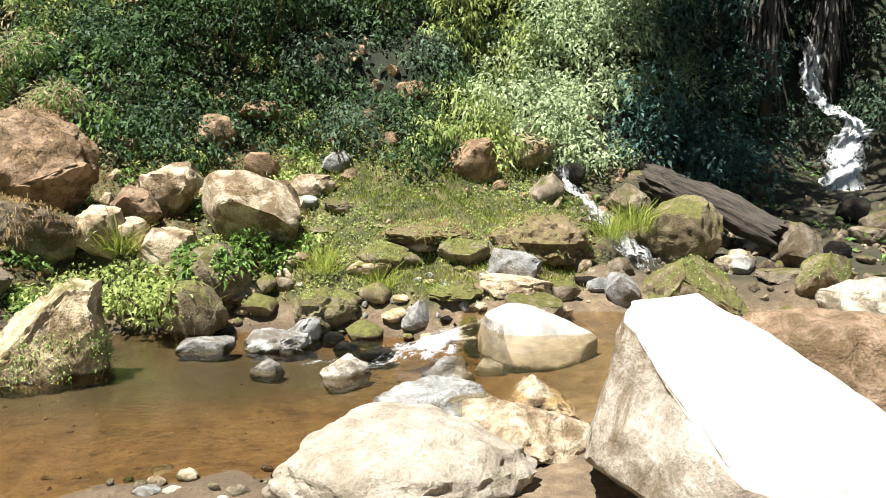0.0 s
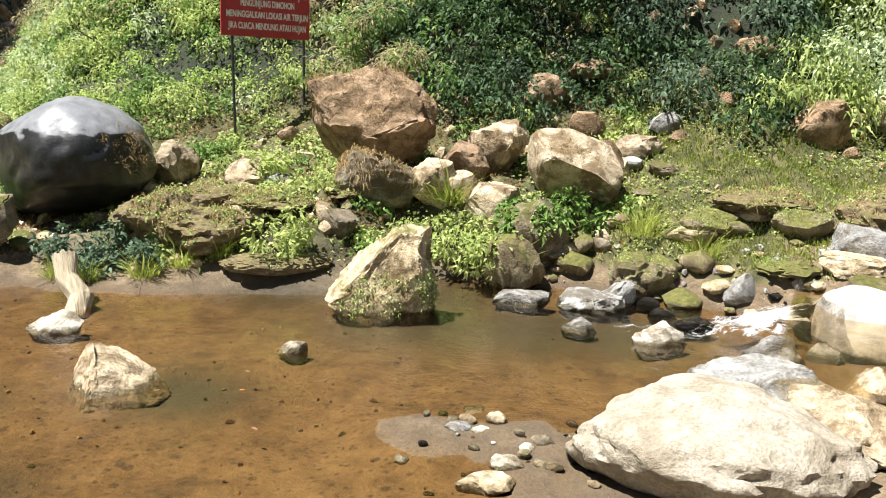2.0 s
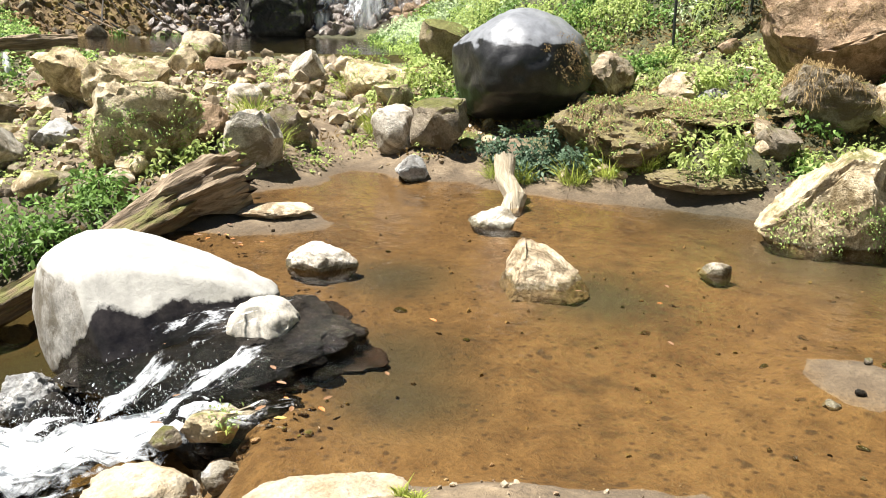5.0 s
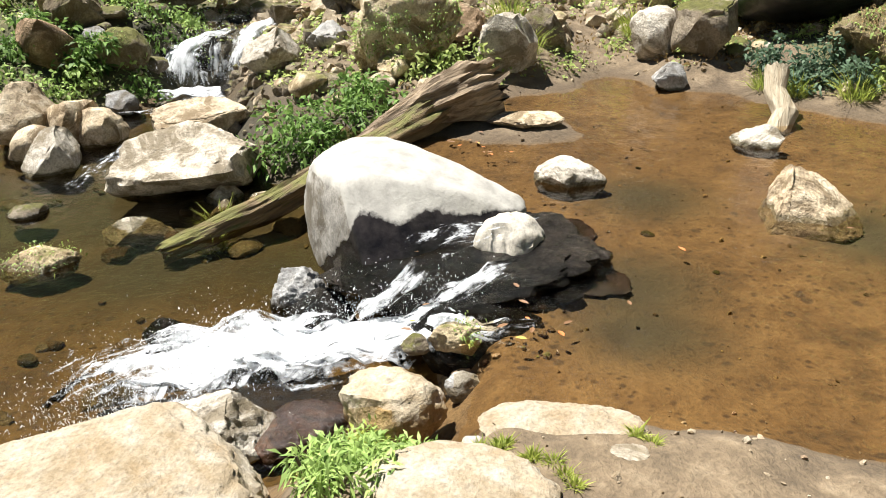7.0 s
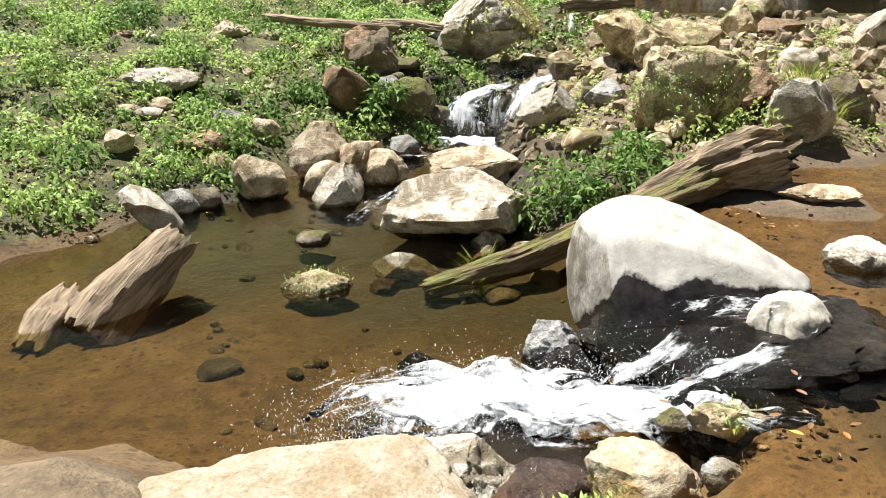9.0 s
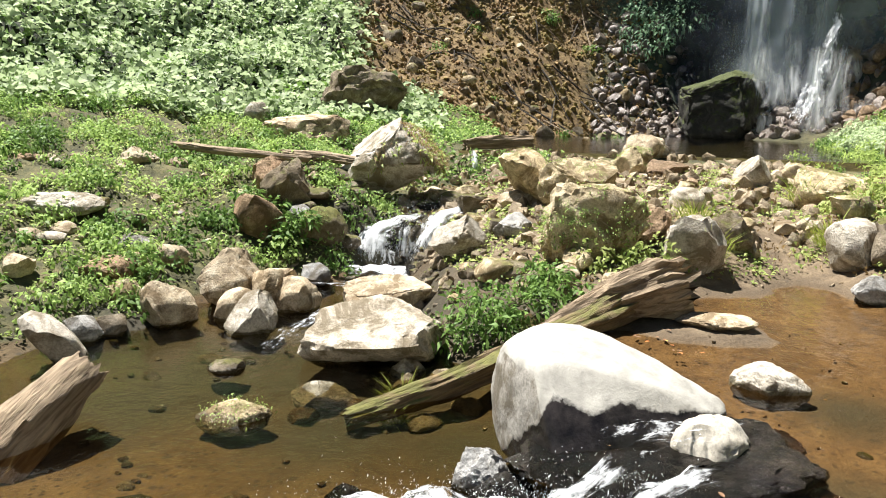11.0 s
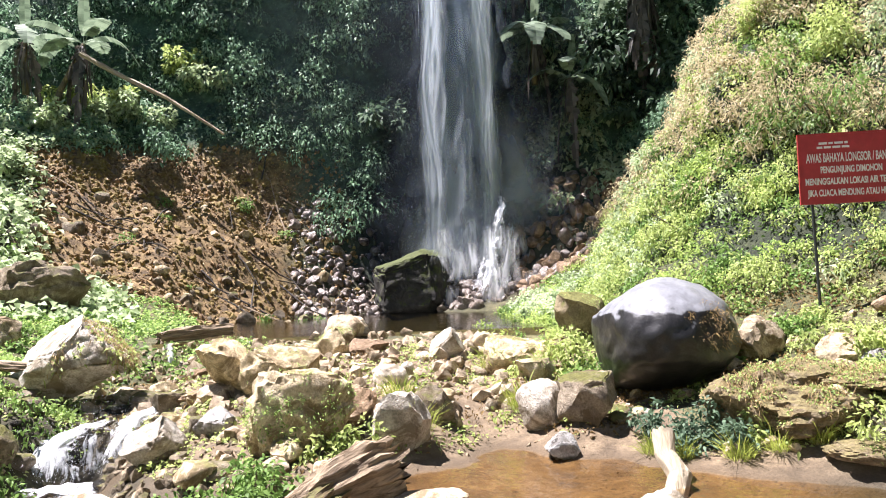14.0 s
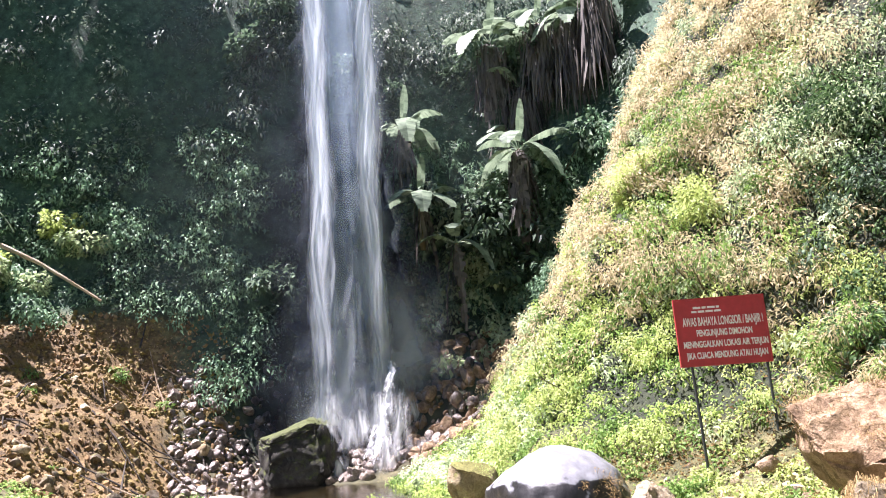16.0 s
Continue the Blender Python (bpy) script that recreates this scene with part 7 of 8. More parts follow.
def leaf_mesh(name, at, nrm, length, width, mat, label, droop=.35, out=.35, spread=1.0, blade=False):
    n = len(at)
    if n == 0:
        return None
    size = RNG.uniform(.55, 1.35, (n, 1)) * length
    d = RNG.normal(0, 1, (n, 3)) * spread * np.array([1, 1, .45])
    d = d + nrm * .8 + (np.array([0, 0, 1.6]) if blade else np.array([0, 0, -.1]))
    d /= np.linalg.norm(d, axis=1, keepdims=True)
    s = np.cross(d, nrm + RNG.normal(0, .35, (n, 3)))
    s /= np.maximum(np.linalg.norm(s, axis=1, keepdims=True), 1e-6)
    up = np.cross(s, d)
    base = at + nrm * (RNG.random((n, 1)) ** 1.5 * out)
    w = size * width * .5
    v = np.empty((n, 4, 3))
    v[:, 0] = base
    v[:, 1] = base + d * size * .45 + s * w + up * size * .10
    v[:, 2] = base + d * size - np.array([0, 0, 1]) * size * droop
    v[:, 3] = base + d * size * .45 - s * w + up * size * .10
    me = bpy.data.meshes.new(name)
    me.vertices.add(n * 4)
    me.vertices.foreach_set("co", v.ravel())
    k = np.arange(n)[:, None] * 4
    tris = np.concatenate([k + [0, 1, 2], k + [0, 2, 3]], 1).ravel()
    me.loops.add(n * 6)
    me.loops.foreach_set("vertex_index", tris.astype(np.int32))
    me.polygons.add(n * 2)
    me.polygons.foreach_set("loop_start", (np.arange(n * 2) * 3).astype(np.int32))
    me.update(calc_edges=True)
    me.materials.append(mat)
    ob = new(name, me)
    return tagged(ob, label, "plants", kind="stuff")


def cover(name, density, length, width, mat, label, **more):
    at, nrm = sample(density)
    return leaf_mesh(name, at, nrm, length, width, mat, label, **more)


def clumps(name, density, radius, per, leaf, width, mat, label, squash=.75, jitter=.5, stalk=.2, droop=.25):
    """Many rounded bushes: leaves on each dome lie outwards like shingles, with dark gaps between the domes."""
    at, nrm = sample(density)
    if not len(at):
        return None
    R = radius * RNG.uniform(.5, 1.4, len(at))
    axis = nrm * .7 + np.array([0, 0, .7])
    axis /= np.linalg.norm(axis, axis=1, keepdims=True)
    k = np.repeat(np.arange(len(at)), np.maximum(8, per * (R / radius) ** 2).astype(int))
    n = len(k)
    d = RNG.normal(0, 1, (n, 3))
    d /= np.linalg.norm(d, axis=1, keepdims=True)
    up = (d * axis[k]).sum(1, keepdims=True)
    d = np.where(up < -.2, d - 2 * up * axis[k], d)
    up = (d * axis[k]).sum(1, keepdims=True)
    rad = R[k][:, None] * (.55 + .5 * RNG.random((n, 1)) ** .5) * (1 + .25 * np.sin(d @ np.array([5.0, 3.0, 4.0]) + k)[:, None])
    p = at[k] + axis[k] * (R[k][:, None] * stalk) + d * rad - axis[k] * up * rad * (1 - squash)
    along = d * .35 + RNG.normal(0, .75, (n, 3)) + np.array([0, 0, -.4])
    along /= np.linalg.norm(along, axis=1, keepdims=True)
    s = np.cross(along, d + RNG.normal(0, jitter, (n, 3)) + np.array([0, 0, .35]))
    s /= np.maximum(np.linalg.norm(s, axis=1, keepdims=True), 1e-6)
    L = leaf * RNG.uniform(.55, 1.35, (n, 1))
    bow = np.cross(s, along) * L * .07
    v = np.stack([p, p + along * L * .45 + s * L * width * .5 + bow, p + along * L - np.array([0, 0, droop]) * L, p + along * L * .45 - s * L * width * .5 + bow], 1)
    return tagged(tris_object(name, v, mat), label, "plants", kind="stuff")


debris = window(C_AZ, 68, 87, 3) * window(C_R, 22, 31.5, 1.0) * (C_Z < 6.8 + .9 * C_PATCH)
scree = window(C_AZ, 47, 61, 1) * (C_Z < 5.9)
wall = window(C_AZ, 30, 100, 4) * (C_R > 26.5) * (C_Z > 3.6) * (1 - debris) * (1 - scree) * (C_Z < 21)
behind_fall = window(C_AZ, 58, 64.5, 2) * np.clip((13 - C_Z) / 9, 0, 1)
lower_cliff = C_Z < 13.5 + 2 * C_PATCH
# darker leaves above, bluish ones below: shade and haze set by leaf colour
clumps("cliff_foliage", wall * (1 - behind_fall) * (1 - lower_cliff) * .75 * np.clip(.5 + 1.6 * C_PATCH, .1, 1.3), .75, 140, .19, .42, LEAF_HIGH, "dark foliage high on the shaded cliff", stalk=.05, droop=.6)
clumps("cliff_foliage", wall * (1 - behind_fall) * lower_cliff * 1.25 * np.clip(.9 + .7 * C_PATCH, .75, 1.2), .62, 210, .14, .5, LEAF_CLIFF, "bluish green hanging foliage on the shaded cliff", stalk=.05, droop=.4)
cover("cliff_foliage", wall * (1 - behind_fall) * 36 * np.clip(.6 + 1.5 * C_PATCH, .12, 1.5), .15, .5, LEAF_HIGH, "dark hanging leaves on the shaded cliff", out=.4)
cover("leaf_litter", debris * 32, .10, .6, LITTER, "brown litter and dead leaves on the landslip", out=.03, spread=1.6)
clumps("bank_plants", debris * .8 * np.clip(.2 + 1.5 * C_PATCH2, 0, 1), .22, 60, .10, .5, LEAF_MID, "green weeds sprouting on the landslip")
spur = window(C_AZ, 46, 57, 2) * window(C_R, 25, 31, 1) * window(C_Z, 5.0, 11, 1.5)
clumps("cliff_foliage", spur * 1.8, .5, 110, .20, .6, LEAF_SILVER, "pale broad leaves on a spur beside the waterfall", stalk=.05)
ridge = window(C_AZ, 24, 51, 2) * window(C_R, 13.9, 25.5, .8) * (C_Z > 1.25) * (C_Z < 15)
high = np.clip((C_Z - 2.8) / 2.5, 0, 1)
clumps("slope_foliage", ridge * high * 5.0 * np.clip(.75 + C_PATCH * 1.2, .3, 1.2), .42, 130, .115, .28, LEAF_DRY, "dry yellowish bamboo clumps on the sunny slope", jitter=.3)
clumps("slope_foliage", ridge * (.45 + .55 * high) * 1.7 * np.clip(.5 - C_PATCH * 1.1, 0, 1.2), .36, 150, .10, .36, LEAF_SILVER, "pale green bushes on the sunny slope")
clumps("slope_foliage", ridge * (1.1 - .95 * high) * 4.2 * np.clip(.6 - C_PATCH * 1.1, .3, 1.2), .34, 150, .075, .42, LEAF_LIME, "bright lime-green bushes on the sunny slope")
clumps("slope_foliage", ridge * (1 - .55 * high) * np.clip(.3 + 1.6 * C_PATCH2, 0, 1.2), .38, 120, .10, .45, LEAF_MID, "darker green bushes among the slope's undergrowth")
cover("slope_foliage", ridge * 75, .10, .4, LEAF_MID, "green leaves among the slope's undergrowth", out=.05)
sunny = window(C_AZ, 35, 57, 2) * window(C_R, 13.2, 23.5, 1) * (C_Z > .95)
glade = window(C_AZ, 46.5, 58.5, 2) * window(C_R, 17.0, 23.2, 1) * (C_Z > 1.12)
clumps("slope_foliage", glade * 5.0, .26, 90, .10, .55, LEAF_SILVER, "pale leafy herbs below the ridge")
clumps("slope_foliage", sunny * 3.5 * np.clip(.45 - 1.8 * C_PATCH2, 0, 1.2), .22, 100, .065, .6, LEAF_MID, "darker green herbs at the foot of the slope")
clumps("slope_foliage", sunny * 6.0 * np.clip(.55 + 1.8 * C_PATCH2, 0, 1.1), .22, 110, .055, .62, LEAF_VIVID, "sunlit lime-green herbs at the foot of the slope")
hill = window(C_AZ, -34, 26, 2) * (C_R > 11.2) * (C_Z > 1.75) * (C_Z < 8.5)
# shady: the hill's right end, its shade painted with darker leaves
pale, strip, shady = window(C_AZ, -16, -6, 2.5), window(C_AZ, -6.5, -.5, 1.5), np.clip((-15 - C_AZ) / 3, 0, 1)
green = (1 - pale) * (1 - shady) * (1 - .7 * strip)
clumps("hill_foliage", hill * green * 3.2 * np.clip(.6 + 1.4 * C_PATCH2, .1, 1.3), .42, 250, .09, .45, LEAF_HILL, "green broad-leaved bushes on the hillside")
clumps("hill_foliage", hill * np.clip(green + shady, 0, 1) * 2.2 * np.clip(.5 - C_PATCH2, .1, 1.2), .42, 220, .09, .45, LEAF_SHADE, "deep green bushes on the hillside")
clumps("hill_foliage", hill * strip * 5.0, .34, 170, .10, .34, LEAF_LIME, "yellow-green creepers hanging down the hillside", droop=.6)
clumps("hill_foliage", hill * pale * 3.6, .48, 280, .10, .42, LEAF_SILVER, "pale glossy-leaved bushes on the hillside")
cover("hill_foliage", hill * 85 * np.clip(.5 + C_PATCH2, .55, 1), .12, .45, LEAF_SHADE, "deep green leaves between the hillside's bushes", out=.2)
left = window(C_AZ, 82, 135, 3) * (C_R > 17.5) * (C_Z < 9) * (1 - debris)
upper = np.maximum(window(C_AZ, 82, 135, 3) * (C_Z >= 9), window(C_AZ, 70, 90, 6) * (C_Z > 6.8)) * (C_R > 17.5) * (C_Z < 15) * (1 - debris)
cover("bank_foliage", upper * 70 * np.clip(.6 + 1.2 * C_PATCH, .1, 1.3), .18, .55, LEAF_SHADE, "deep green foliage above the landslip", out=.4)
cover("bank_foliage", left * (130 + 40 * C_PATCH), .24, .62, LEAF_SILVER, "pale green broad-leaved ground cover on the sunny slope", out=.3)
cover("bank_foliage", left * 28, .19, .55, LEAF_MID, "green plants between the pale ground cover", out=.25)
low = np.maximum(window(C_AZ, 88, 135, 3) * window(C_R, 8.0, 18.5, .6), window(C_AZ, 84, 92, 2) * window(C_R, 11.7, 18.5, .4)) * (C_Z > -.28)
clumps("bank_plants", low * 7.5 * np.clip(.55 + 1.6 * C_PATCH2, .03, 1.2), .20, 75, .075, .5, LEAF_FRESH, "bright green weeds on the stream bank")
clumps("bank_plants", low * 4.5 * np.clip(.5 - 1.5 * C_PATCH2, .03, 1.2), .20, 70, .08, .45, LEAF_MID, "green weeds on the stream bank")
cover("bank_plants", low * 240 * np.clip(.5 + 1.2 * C_PATCH2, .02, 1.2), .065, .5, LEAF_LIME, "low bright green herbs on the stream bank", out=.06)
gap = window(C_AZ, 74, 93, 3) * window(C_R, 13.4, 23, .8) * (C_Z > .55) * (1 - debris) * (1 - window(C_AZ, 52, 80.5, .6) * window(C_R, 15.2, 29, .5) * (C_Z < 1.16))
cover("bank_plants", gap * 300 * np.clip(.5 + 1.3 * C_PATCH2, .05, 1.2), .09, .55, LEAF_FRESH, "bright herbs on the far bank", out=.14)
cover("bank_plants", gap * 90, .12, .5, LEAF_MID, "green herbs on the far bank", out=.12)
mid = window(C_AZ, 56, 84, 2) * window(C_R, 7.4, 14.2, .8) * (C_Z > .08)
cover("bank_plants", mid * 330 * np.clip(.35 + 1.6 * C_PATCH2, 0, 1), .07, .5, LEAF_LIME, "small weeds between the stones", out=.08)
cover("bank_plants", mid * 120 * np.clip(.3 - 1.3 * C_PATCH2, 0, 1), .10, .12, STRAW, "dry grass between the stones", out=.04, blade=True)
shore = window(C_AZ, 8, 57, 2) * window(C_R, 8.9, 14.5, .6) * (C_Z > .18) * (1 - window(C_AZ, 39.5, 49, 1) * window(C_R, 8.4, 10.6, .5))
clumps("bank_plants", shore * 8.0 * np.clip(.25 + 1.8 * C_PATCH2, 0, 1.1), .17, 75, .07, .5, LEAF_LIME, "leafy green weeds on the bank")
clumps("bank_plants", shore * 4.0 * np.clip(.25 - 1.5 * C_PATCH2, 0, 1.1), .18, 70, .075, .42, LEAF_MID, "green weeds between the boulders")
cover("bank_plants", shore * 400 * np.clip(.3 + 1.2 * C_PATCH2, 0, 1.1), .06, .5, LEAF_LIME, "low green weeds on the bank", out=.08)
cover("dry_grass", shore * 560 * np.clip(.45 - 1.5 * C_PATCH2, 0, 1), .085, .10, STRAW, "dry straw on the bank", out=.03, blade=True, spread=1.4, droop=.6)
lawn = window(C_AZ, -11, 11, 2) * window(C_R, 8.9, 12.6, .5) * (C_Z > .4)
cover("grass", lawn * 1500 * np.clip(.6 + 1.2 * C_PATCH2, .1, 1.1), .075, .09, GRASS, "sunlit grass on the little slope", out=.02, blade=True, spread=.5, droop=.2)
cover("grass", lawn * 700 * np.clip(.5 - C_PATCH2 * 1.2, .15, 1), .05, .45, LEAF_LIME, "clover in the sunlit grass", out=.05)
right = window(C_AZ, -45, -10, 2) * window(C_R, 10.3, 17.0, .6) * (C_Z > .7)
cover("bank_plants", right * 40 * np.clip(.2 + 1.4 * C_PATCH2, 0, 1), .12, .4, LEAF_MID, "weeds along the side stream", out=.15)


# ---- loose stones: nearer ones singly, far heaps as one ----
PEBBLES = []
for k, (style, mat) in enumerate((("block", TAN), ("round", PALE), ("block", GREY), ("wedge", TAN), ("round", OCHRE), ("slab", DULL), ("block", BROWN), ("round", DARK), ("block", WET_BROWN), ("block", MOSSY), ("slab", MOSSY))):
    bm = rock_verts(2 if k % 2 else 3, 900 + k, style)
    me = bpy.data.meshes.new("stone")
    bm.to_mesh(me)
    bm.free()
    me.materials.append(mat)
    me.polygons.foreach_set("use_smooth", [True] * len(me.polygons))
    me.set_sharp_from_angle(angle=radians(35))
    PEBBLES.append(me)
STONE_WORDS = ["sun-bleached tan stone on the bank", "pale rounded stone on the bank", "grey angular stone on the bank", "tan wedge-shaped stone on the bank", "ochre lichen-stained stone on the bank", "flat brownish stone on the bank", "reddish brown stone on the bank", "dark wet stone in shallow water", "reddish brown wet stone in shallow water", "mossy angular stone on the bank", "flat mossy stone on the bank"]


def strew(n, az, r, size, kinds, seed, group, sink=.3, low=-9.0, high=9.0, joined=""):
    """Stones laid one by one, or, where they are many and small, joined into one heap."""
    rng = random.Random(seed)
    made, verts, faces, mats = 0, [], [], []
    while made < n:
        a, d = rng.uniform(*az), rng.uniform(*r)
        x, y = polar(a, d)
        z = ground(x, y)
        if not low < z < high:
            made += .2
            continue
        made += 1
        k = rng.choice(kinds)
        s = size[0] + (size[1] - size[0]) * rng.random() ** 2.2
        sx, sy, sz = s * rng.uniform(.8, 1.3), s * rng.uniform(.7, 1.1), s * rng.uniform(.45, .85)
        m = pose(x, y, z - sink * sz, rng.uniform(-8, 8), rng.uniform(-8, 8), rng.uniform(0, 360)) @ Matrix.Diagonal((sx, sy, sz, 1))
        if joined:
            first = len(verts)
            verts += [m @ v.co for v in PEBBLES[k].vertices]
            faces += [tuple(first + i for i in p.vertices) for p in PEBBLES[k].polygons]
            mats += [k] * len(PEBBLES[k].polygons)
        else:
            ob = new("stone", PEBBLES[k])
            ob.matrix_world = m
            tagged(ob, STONE_WORDS[k], "stone", group)
    if joined:
        ob = mesh_object("bank_stones", verts, faces, PEBBLES[0].materials[0], sharp=35)
        for me in PEBBLES[1:]:
            ob.data.materials.append(me.materials[0])
        ob.data.polygons.foreach_set("material_index", mats)
        tagged(ob, joined, "stones", kind="stuff")


strew(64, (56, 82), (9.5, 14.2), (.14, .55), (0, 1, 0, 4, 4, 3, 6), 1, "", low=.25, joined="tan and ochre stones of the middle bank")
strew(32, (66, 84), (8.0, 11.2), (.18, .55), (0, 4, 0, 3, 5), 21, "stones below the peaked boulder", low=-.1)
strew(26, (69, 79), (14.0, 15.8), (.12, .26), (1, 1, 0, 2), 2, "stones of the little dam", low=.5)
strew(22, (86, 108), (8.8, 14), (.10, .45), (0, 1, 2, 0), 3, "stones of the far bank", low=-.3)
strew(44, (-4, 17), (8.5, 9.8), (.14, .5), (9, 9, 9, 4, 5, 0), 41, "mossy stones at the head of the pool", low=.0)
strew(26, (17, 50), (8.9, 10.8), (.14, .45), (9, 9, 4, 0), 42, "mossy stones of the pool's far bank", low=.05)
strew(14, (-10, 12), (8.3, 10.3), (.08, .26), (0, 4, 5, 0), 4, "stones at the head of the pool", low=.0)
strew(22, (-32, -10), (9.4, 15), (.10, .5), (2, 5, 7, 0), 5, "stones along the side stream", low=.3)
strew(34, (6, 22), (3.6, 5.1), (.03, .16), (5, 0, 2, 5, 6, 7), 6, "pebbles on the sandbar", low=-.10)
strew(12, (58, 74), (3.4, 5.2), (.05, .20), (8, 6, 5, 6), 9, "wet stones at the outlet", low=-.5)
strew(20, (20, 62), (3.4, 8.3), (.05, .20), (5, 6, 3, 6), 12, "flat stones on the pool bed", sink=.72, low=-.4, high=-.05)
strew(46, (58, 67), (3.5, 4.8), (.02, .07), (8, 8, 6, 6, 5), 22, "", low=-.3, high=.06, joined="small wet stones at the pool's outlet")
strew(46, (79, 92), (10.4, 13.4), (.14, .5), (7, 5, 5, 0, 2), 31, "", low=-.45, joined="dark stones round the small cascade")
strew(30, (87, 106), (9.4, 15), (.10, .32), (0, 4, 0, 5, 0), 32, "", low=-.1, joined="stones in the weeds of the far bank")
strew(70, (78, 112), (4.2, 9.0), (.06, .30), (5, 6, 5, 0), 51, "", sink=.45, low=-.7, high=-.35, joined="brownish stones on the bed of the lower stream")
strew(8, (46, 60), (9.6, 11.5), (.05, .16), (0, 1, 0), 10, "small stones on the sandy shore", low=.02)


def heap(name, n, az, r, size, mat, label, seed, keep, fine=1, flat=False):
    """A far heap of stones or clods in one mesh."""
    rng = np.random.default_rng(seed)
    bm = bmesh.new()
    bmesh.ops.create_icosphere(bm, subdivisions=fine, radius=1.0)
    unit = np.array([v.co[:] for v in bm.verts])
    tri = np.array([[v.index for v in f.verts] for f in bm.faces])
    bm.free()
    verts, faces = [], []
    while len(verts) < n:
        a, d = rng.uniform(*az), rng.uniform(*r)
        x, y = polar(a, d)
        z = ground(x, y)
        if not keep(a, d, z):
            n -= .1
            continue
        s = size[0] + (size[1] - size[0]) * rng.random() ** 2.5
        v = unit * (1 + rng.normal(0, .10 if fine == 1 else .035, (len(unit), 1)))
        for _ in range(5 if fine == 1 else 10):
            n1 = rng.normal(0, 1, 3)
            n1 /= np.linalg.norm(n1)
            v = v - np.outer(np.maximum(v @ n1 - rng.uniform(.45, .85), 0), n1)
        q = rng.normal(0, 1, 4)
        q /= np.linalg.norm(q)
        m = np.array(Matrix(((1, 0, 0), (0, 1, 0), (0, 0, 1))) @ Euler(q[:3] * 3).to_matrix())
        v = (v * [rng.uniform(.8, 1.1), rng.uniform(.7, 1.0), rng.uniform(.5, .8)]) @ m.T * s * .5 + [x, y, z + s * (.02 if fine == 1 else .08)]
        faces.append(tri + len(unit) * len(verts))
        verts.append(v)
    ob = mesh_object(name, np.concatenate(verts), [tuple(int(i) for i in f) for f in np.concatenate(faces)], mat, smooth=not flat, sharp=40)
    return tagged(ob, label, "stones", kind="stuff")


heap("landslip_clods", 4800, (66, 88), (21.5, 31), (.07, .30), CLOD, "brown clods and stones of a landslip", 1, lambda a, d, z: z < 6.6)
heap("landslip_clods", 2200, (67, 87), (27.5, 31.5), (.06, .26), CLOD, "brown clods on the steep head of the landslip", 15, lambda a, d, z: 2.5 < z < 7.2)
heap("landslip_clods", 45, (66, 87), (22.5, 29.5), (.3, .75), DULL, "mossy broken stones of the landslip", 2, lambda a, d, z: z < 6.2, 2)
heap("landslip_clods", 40, (68, 87), (22.5, 28), (.3, .7), OCHRE, "ochre broken stones of the landslip", 29, lambda a, d, z: z < 5.0, 2)
heap("scree_stones", 600, (62, 70.5), (24.5, 29.8), (.15, .6), SCREE, "dark wet stones beside the waterfall", 3, lambda a, d, z: 1.0 < z < 5, 2)
heap("scree_stones", 700, (49.5, 61.5), (24.3, 29.8), (.15, .65), SCREE, "dark wet stones at the waterfall's foot", 4, lambda a, d, z: 1.1 < z < 5.8, 2)
heap("scree_stones", 420, (46.5, 55), (23.5, 30), (.15, .8), BROWN, "reddish stones below the ridge", 5, lambda a, d, z: z < 6.5, 2)
heap("gravel", 1500, (-32, 120), (8.6, 17), (.02, .10), TAN, "tan gravel strewn over the banks", 6, lambda a, d, z: .02 < z < 1.6)
heap("gravel", 380, (10, 75), (2.3, 9.0), (.012, .05), BROWN, "dark grit on the stream bed and shore", 7, lambda a, d, z: -.3 < z < .12)


heap("gravel", 60, (20, 62), (3.0, 8.6), (.02, .07), CLOD, "brownish pebbles on the bed of the pool", 8, lambda a, d, z: -.4 < z < -.04)
heap("gravel", 50, (28, 60), (2.3, 3.3), (.015, .06), TAN, "pebbles on the near shore", 9, lambda a, d, z: z > -.05)
heap("bank_stones", 260, (8, 50), (8.9, 13.5), (.10, .38), TAN, "tan stones between the weeds of the bank", 10, lambda a, d, z: z > .2 and not (39 < a < 49 and d < 10.8))
heap("bank_stones", 45, (-6, 10), (7.9, 9.5), (.07, .24), GREY, "grey stones between pool and riffle", 17, lambda a, d, z: z > -.06)
heap("bank_stones", 60, (-6, 10), (7.8, 9.2), (.05, .18), DARK, "dark wet stones between pool and riffle", 18, lambda a, d, z: z > -.1)
heap("bank_stones", 160, (-26, 26), (11.2, 14), (.12, .4), BROWN, "brown stones on the hillside", 11, lambda a, d, z: z > 1.2)
heap("bank_stones", 320, (-34, -8), (9.3, 15), (.08, .35), DULL, "dull brownish stones along the side stream", 12, lambda a, d, z: z > .3)
heap("bank_stones", 380, (71, 84), (7.6, 12.5), (.08, .3), DULL, "brownish stones between log and cascade", 19, lambda a, d, z: z > -.3)
heap("bank_stones", 1200, (56, 84), (9.4, 15.2), (.08, .42), TAN, "sun-bleached stones of the middle bank", 13, lambda a, d, z: z > .3)


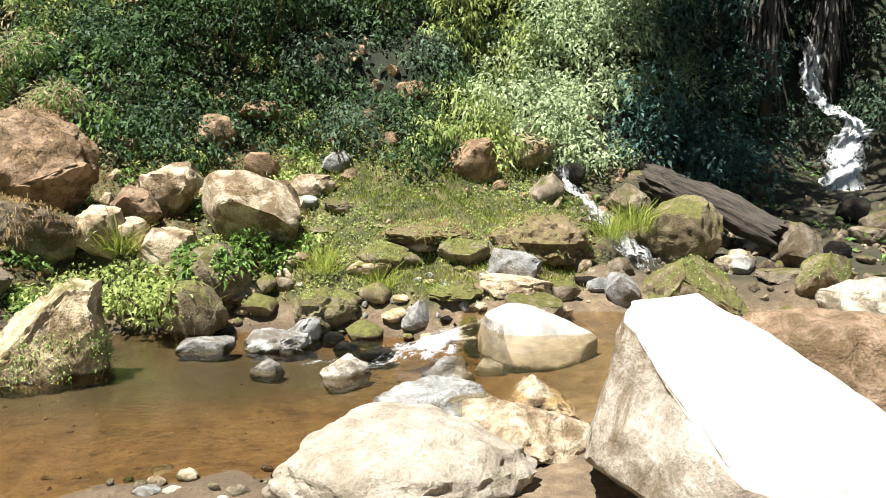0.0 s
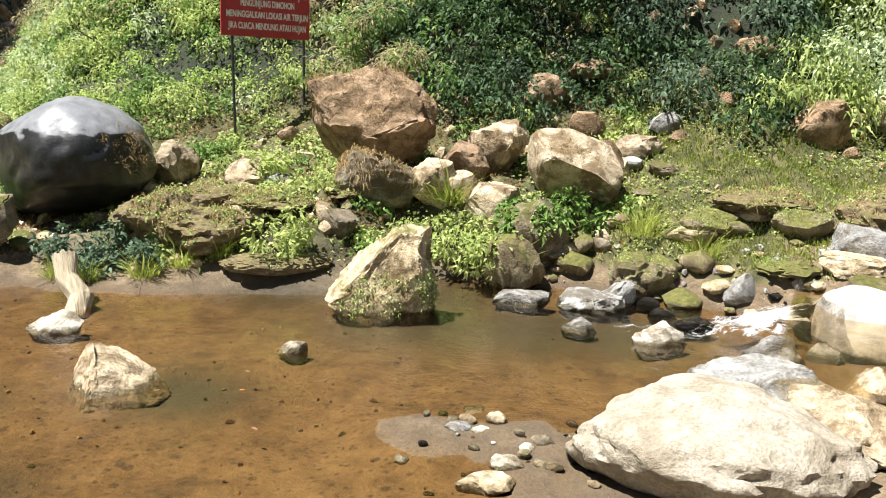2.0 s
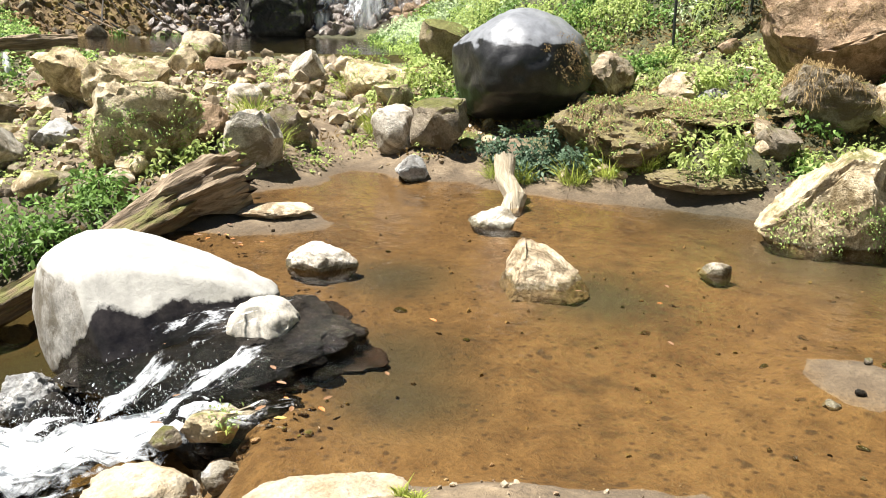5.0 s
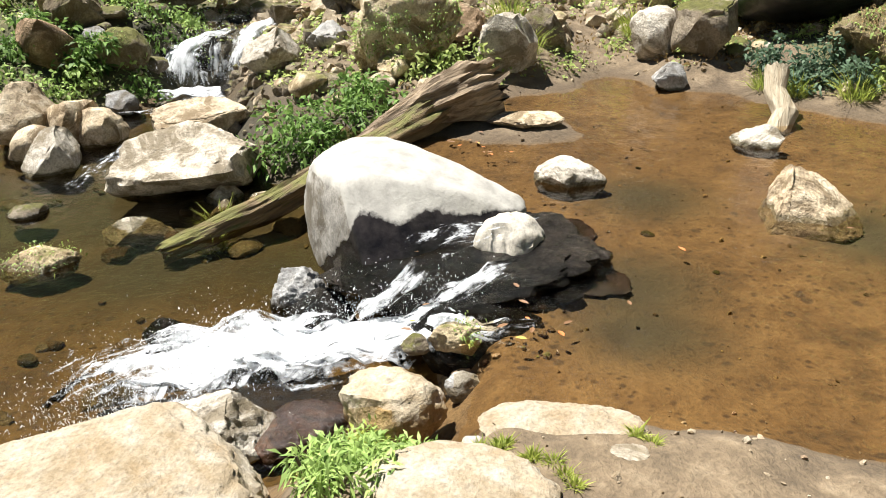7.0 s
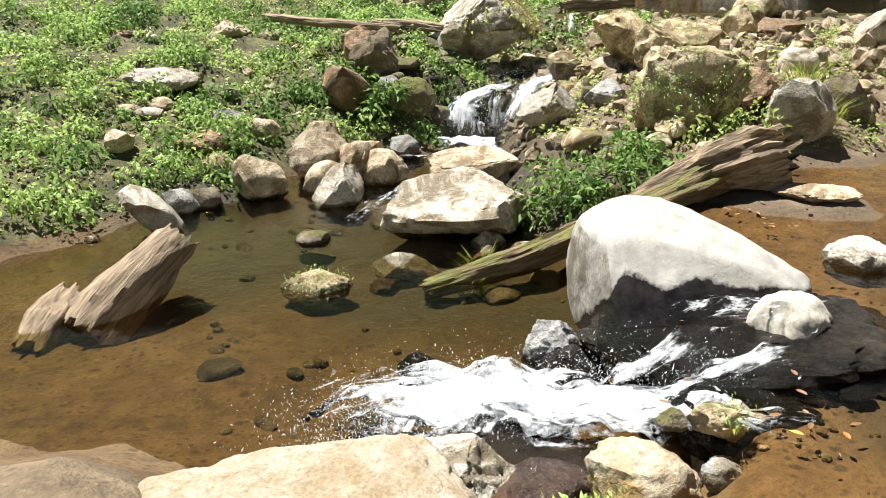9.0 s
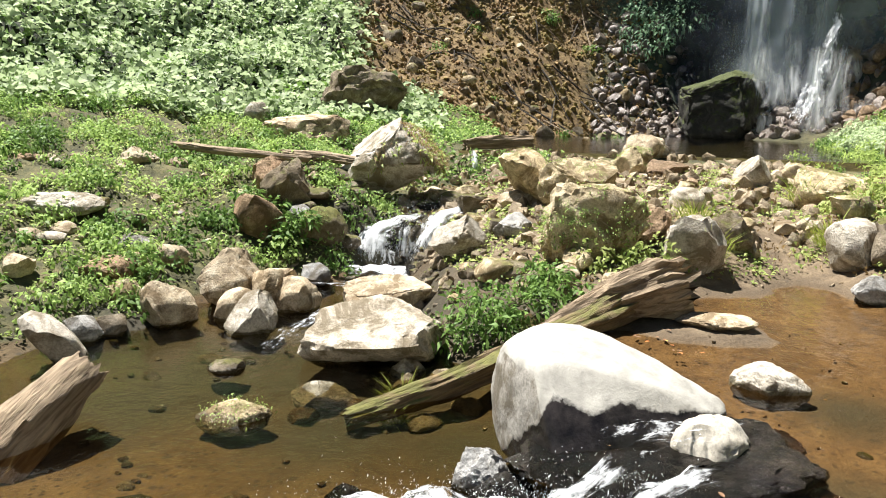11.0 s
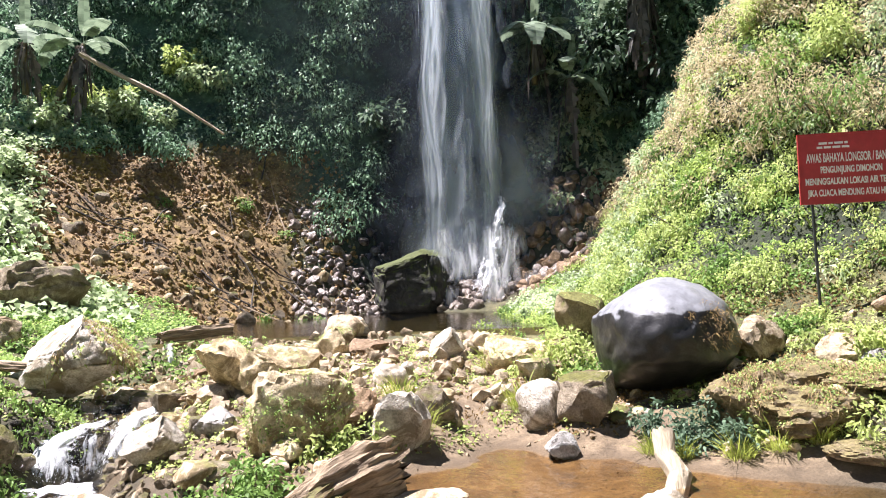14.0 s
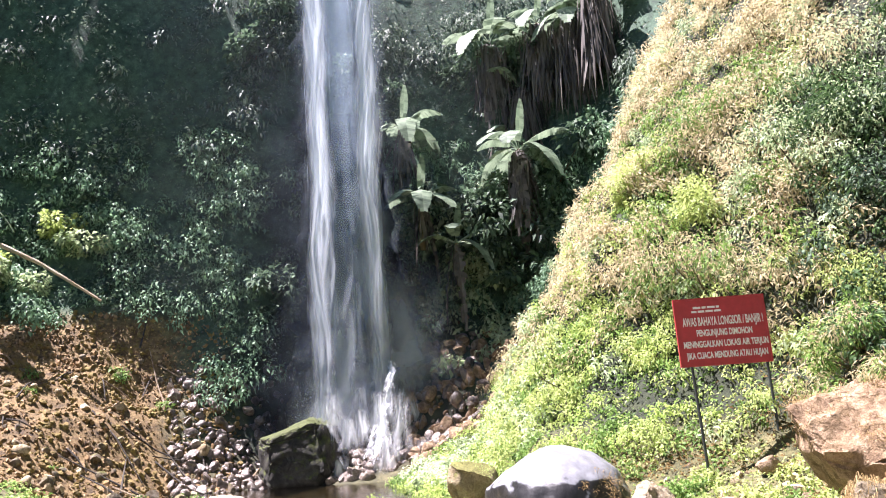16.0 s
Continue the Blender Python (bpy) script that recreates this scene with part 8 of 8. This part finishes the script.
# ---- sticks on the landslip ----
TWIGS = random.Random(8)
for k in range(46):
    a, d = TWIGS.uniform(63, 86), TWIGS.uniform(23, 30)
    x, y = polar(a, d)
    z = ground(x, y)
    if z > 6:
        continue
    bm = bmesh.new()
    t = TWIGS.uniform(0, 6.3)
    L = TWIGS.uniform(.5, 2.2)
    dx, dy = math.cos(t) * L, math.sin(t) * L
    tube(bm, (0, 0, .06), (dx * .5, dy * .5, ground(x + dx * .5, y + dy * .5) - z + .14), .03, .025, 6)
    tube(bm, (dx * .5, dy * .5, ground(x + dx * .5, y + dy * .5) - z + .14), (dx, dy, ground(x + dx, y + dy) - z + .06), .025, .012, 6)
    me = bpy.data.meshes.new("stick")
    bm.to_mesh(me)
    bm.free()
    me.materials.append(LOG_BARE if k % 4 == 0 else LOG_DARK)
    ob = new("stick", me)
    ob.location = (x, y, z)
    tagged(ob, "dead stick lying on the landslip", "stick", "sticks on the landslip")


# ---- fallen leaves ----
FALLEN = [paint("yellow_fallen_leaf", (0.50, 0.33, 0.05), .6), paint("orange_fallen_leaf", (0.50, 0.16, 0.03), .6), paint("brown_fallen_leaf", (0.20, 0.10, 0.04), .6)]


def fallen_leaf(x, y, z, size, mat, turn, label):
    me = bpy.data.meshes.new("fallen_leaf")
    v = [(-.5, 0, 0), (-.2, .2, .05), (.2, .18, .06), (.5, 0, .02), (.2, -.18, .06), (-.2, -.2, .05), (-.2, 0, .0), (.2, 0, .0)]
    me.from_pydata([tuple(c * size for c in p) for p in v], [], [(0, 6, 1), (1, 6, 7, 2), (2, 7, 3), (3, 7, 4), (4, 7, 6, 5), (5, 6, 0)])
    me.materials.append(mat)
    ob = new("fallen_leaf", me)
    ob.matrix_world = pose(x, y, z, 0, 0, turn)
    tagged(ob, label, "leaf", "fallen leaves")


for k in range(42):
    if k < 20:
        a, d = TWIGS.uniform(57, 72), TWIGS.uniform(3.5, 5.0)
    elif k < 34:
        a, d = TWIGS.uniform(63, 68), TWIGS.uniform(6.6, 7.2)
    else:
        a, d = TWIGS.uniform(15, 55), TWIGS.uniform(3.6, 7.5)
    x, y = polar(a, d)
    c = TWIGS.choice((0, 1, 2, 2) if k < 34 else (1, 2, 2))
    fallen_leaf(x, y, max(ground(x, y), 0.0) + .02, TWIGS.uniform(.035, .07), FALLEN[c], TWIGS.uniform(0, 360), ("yellow", "orange", "brown")[c] + " fallen leaf floating by the stones")
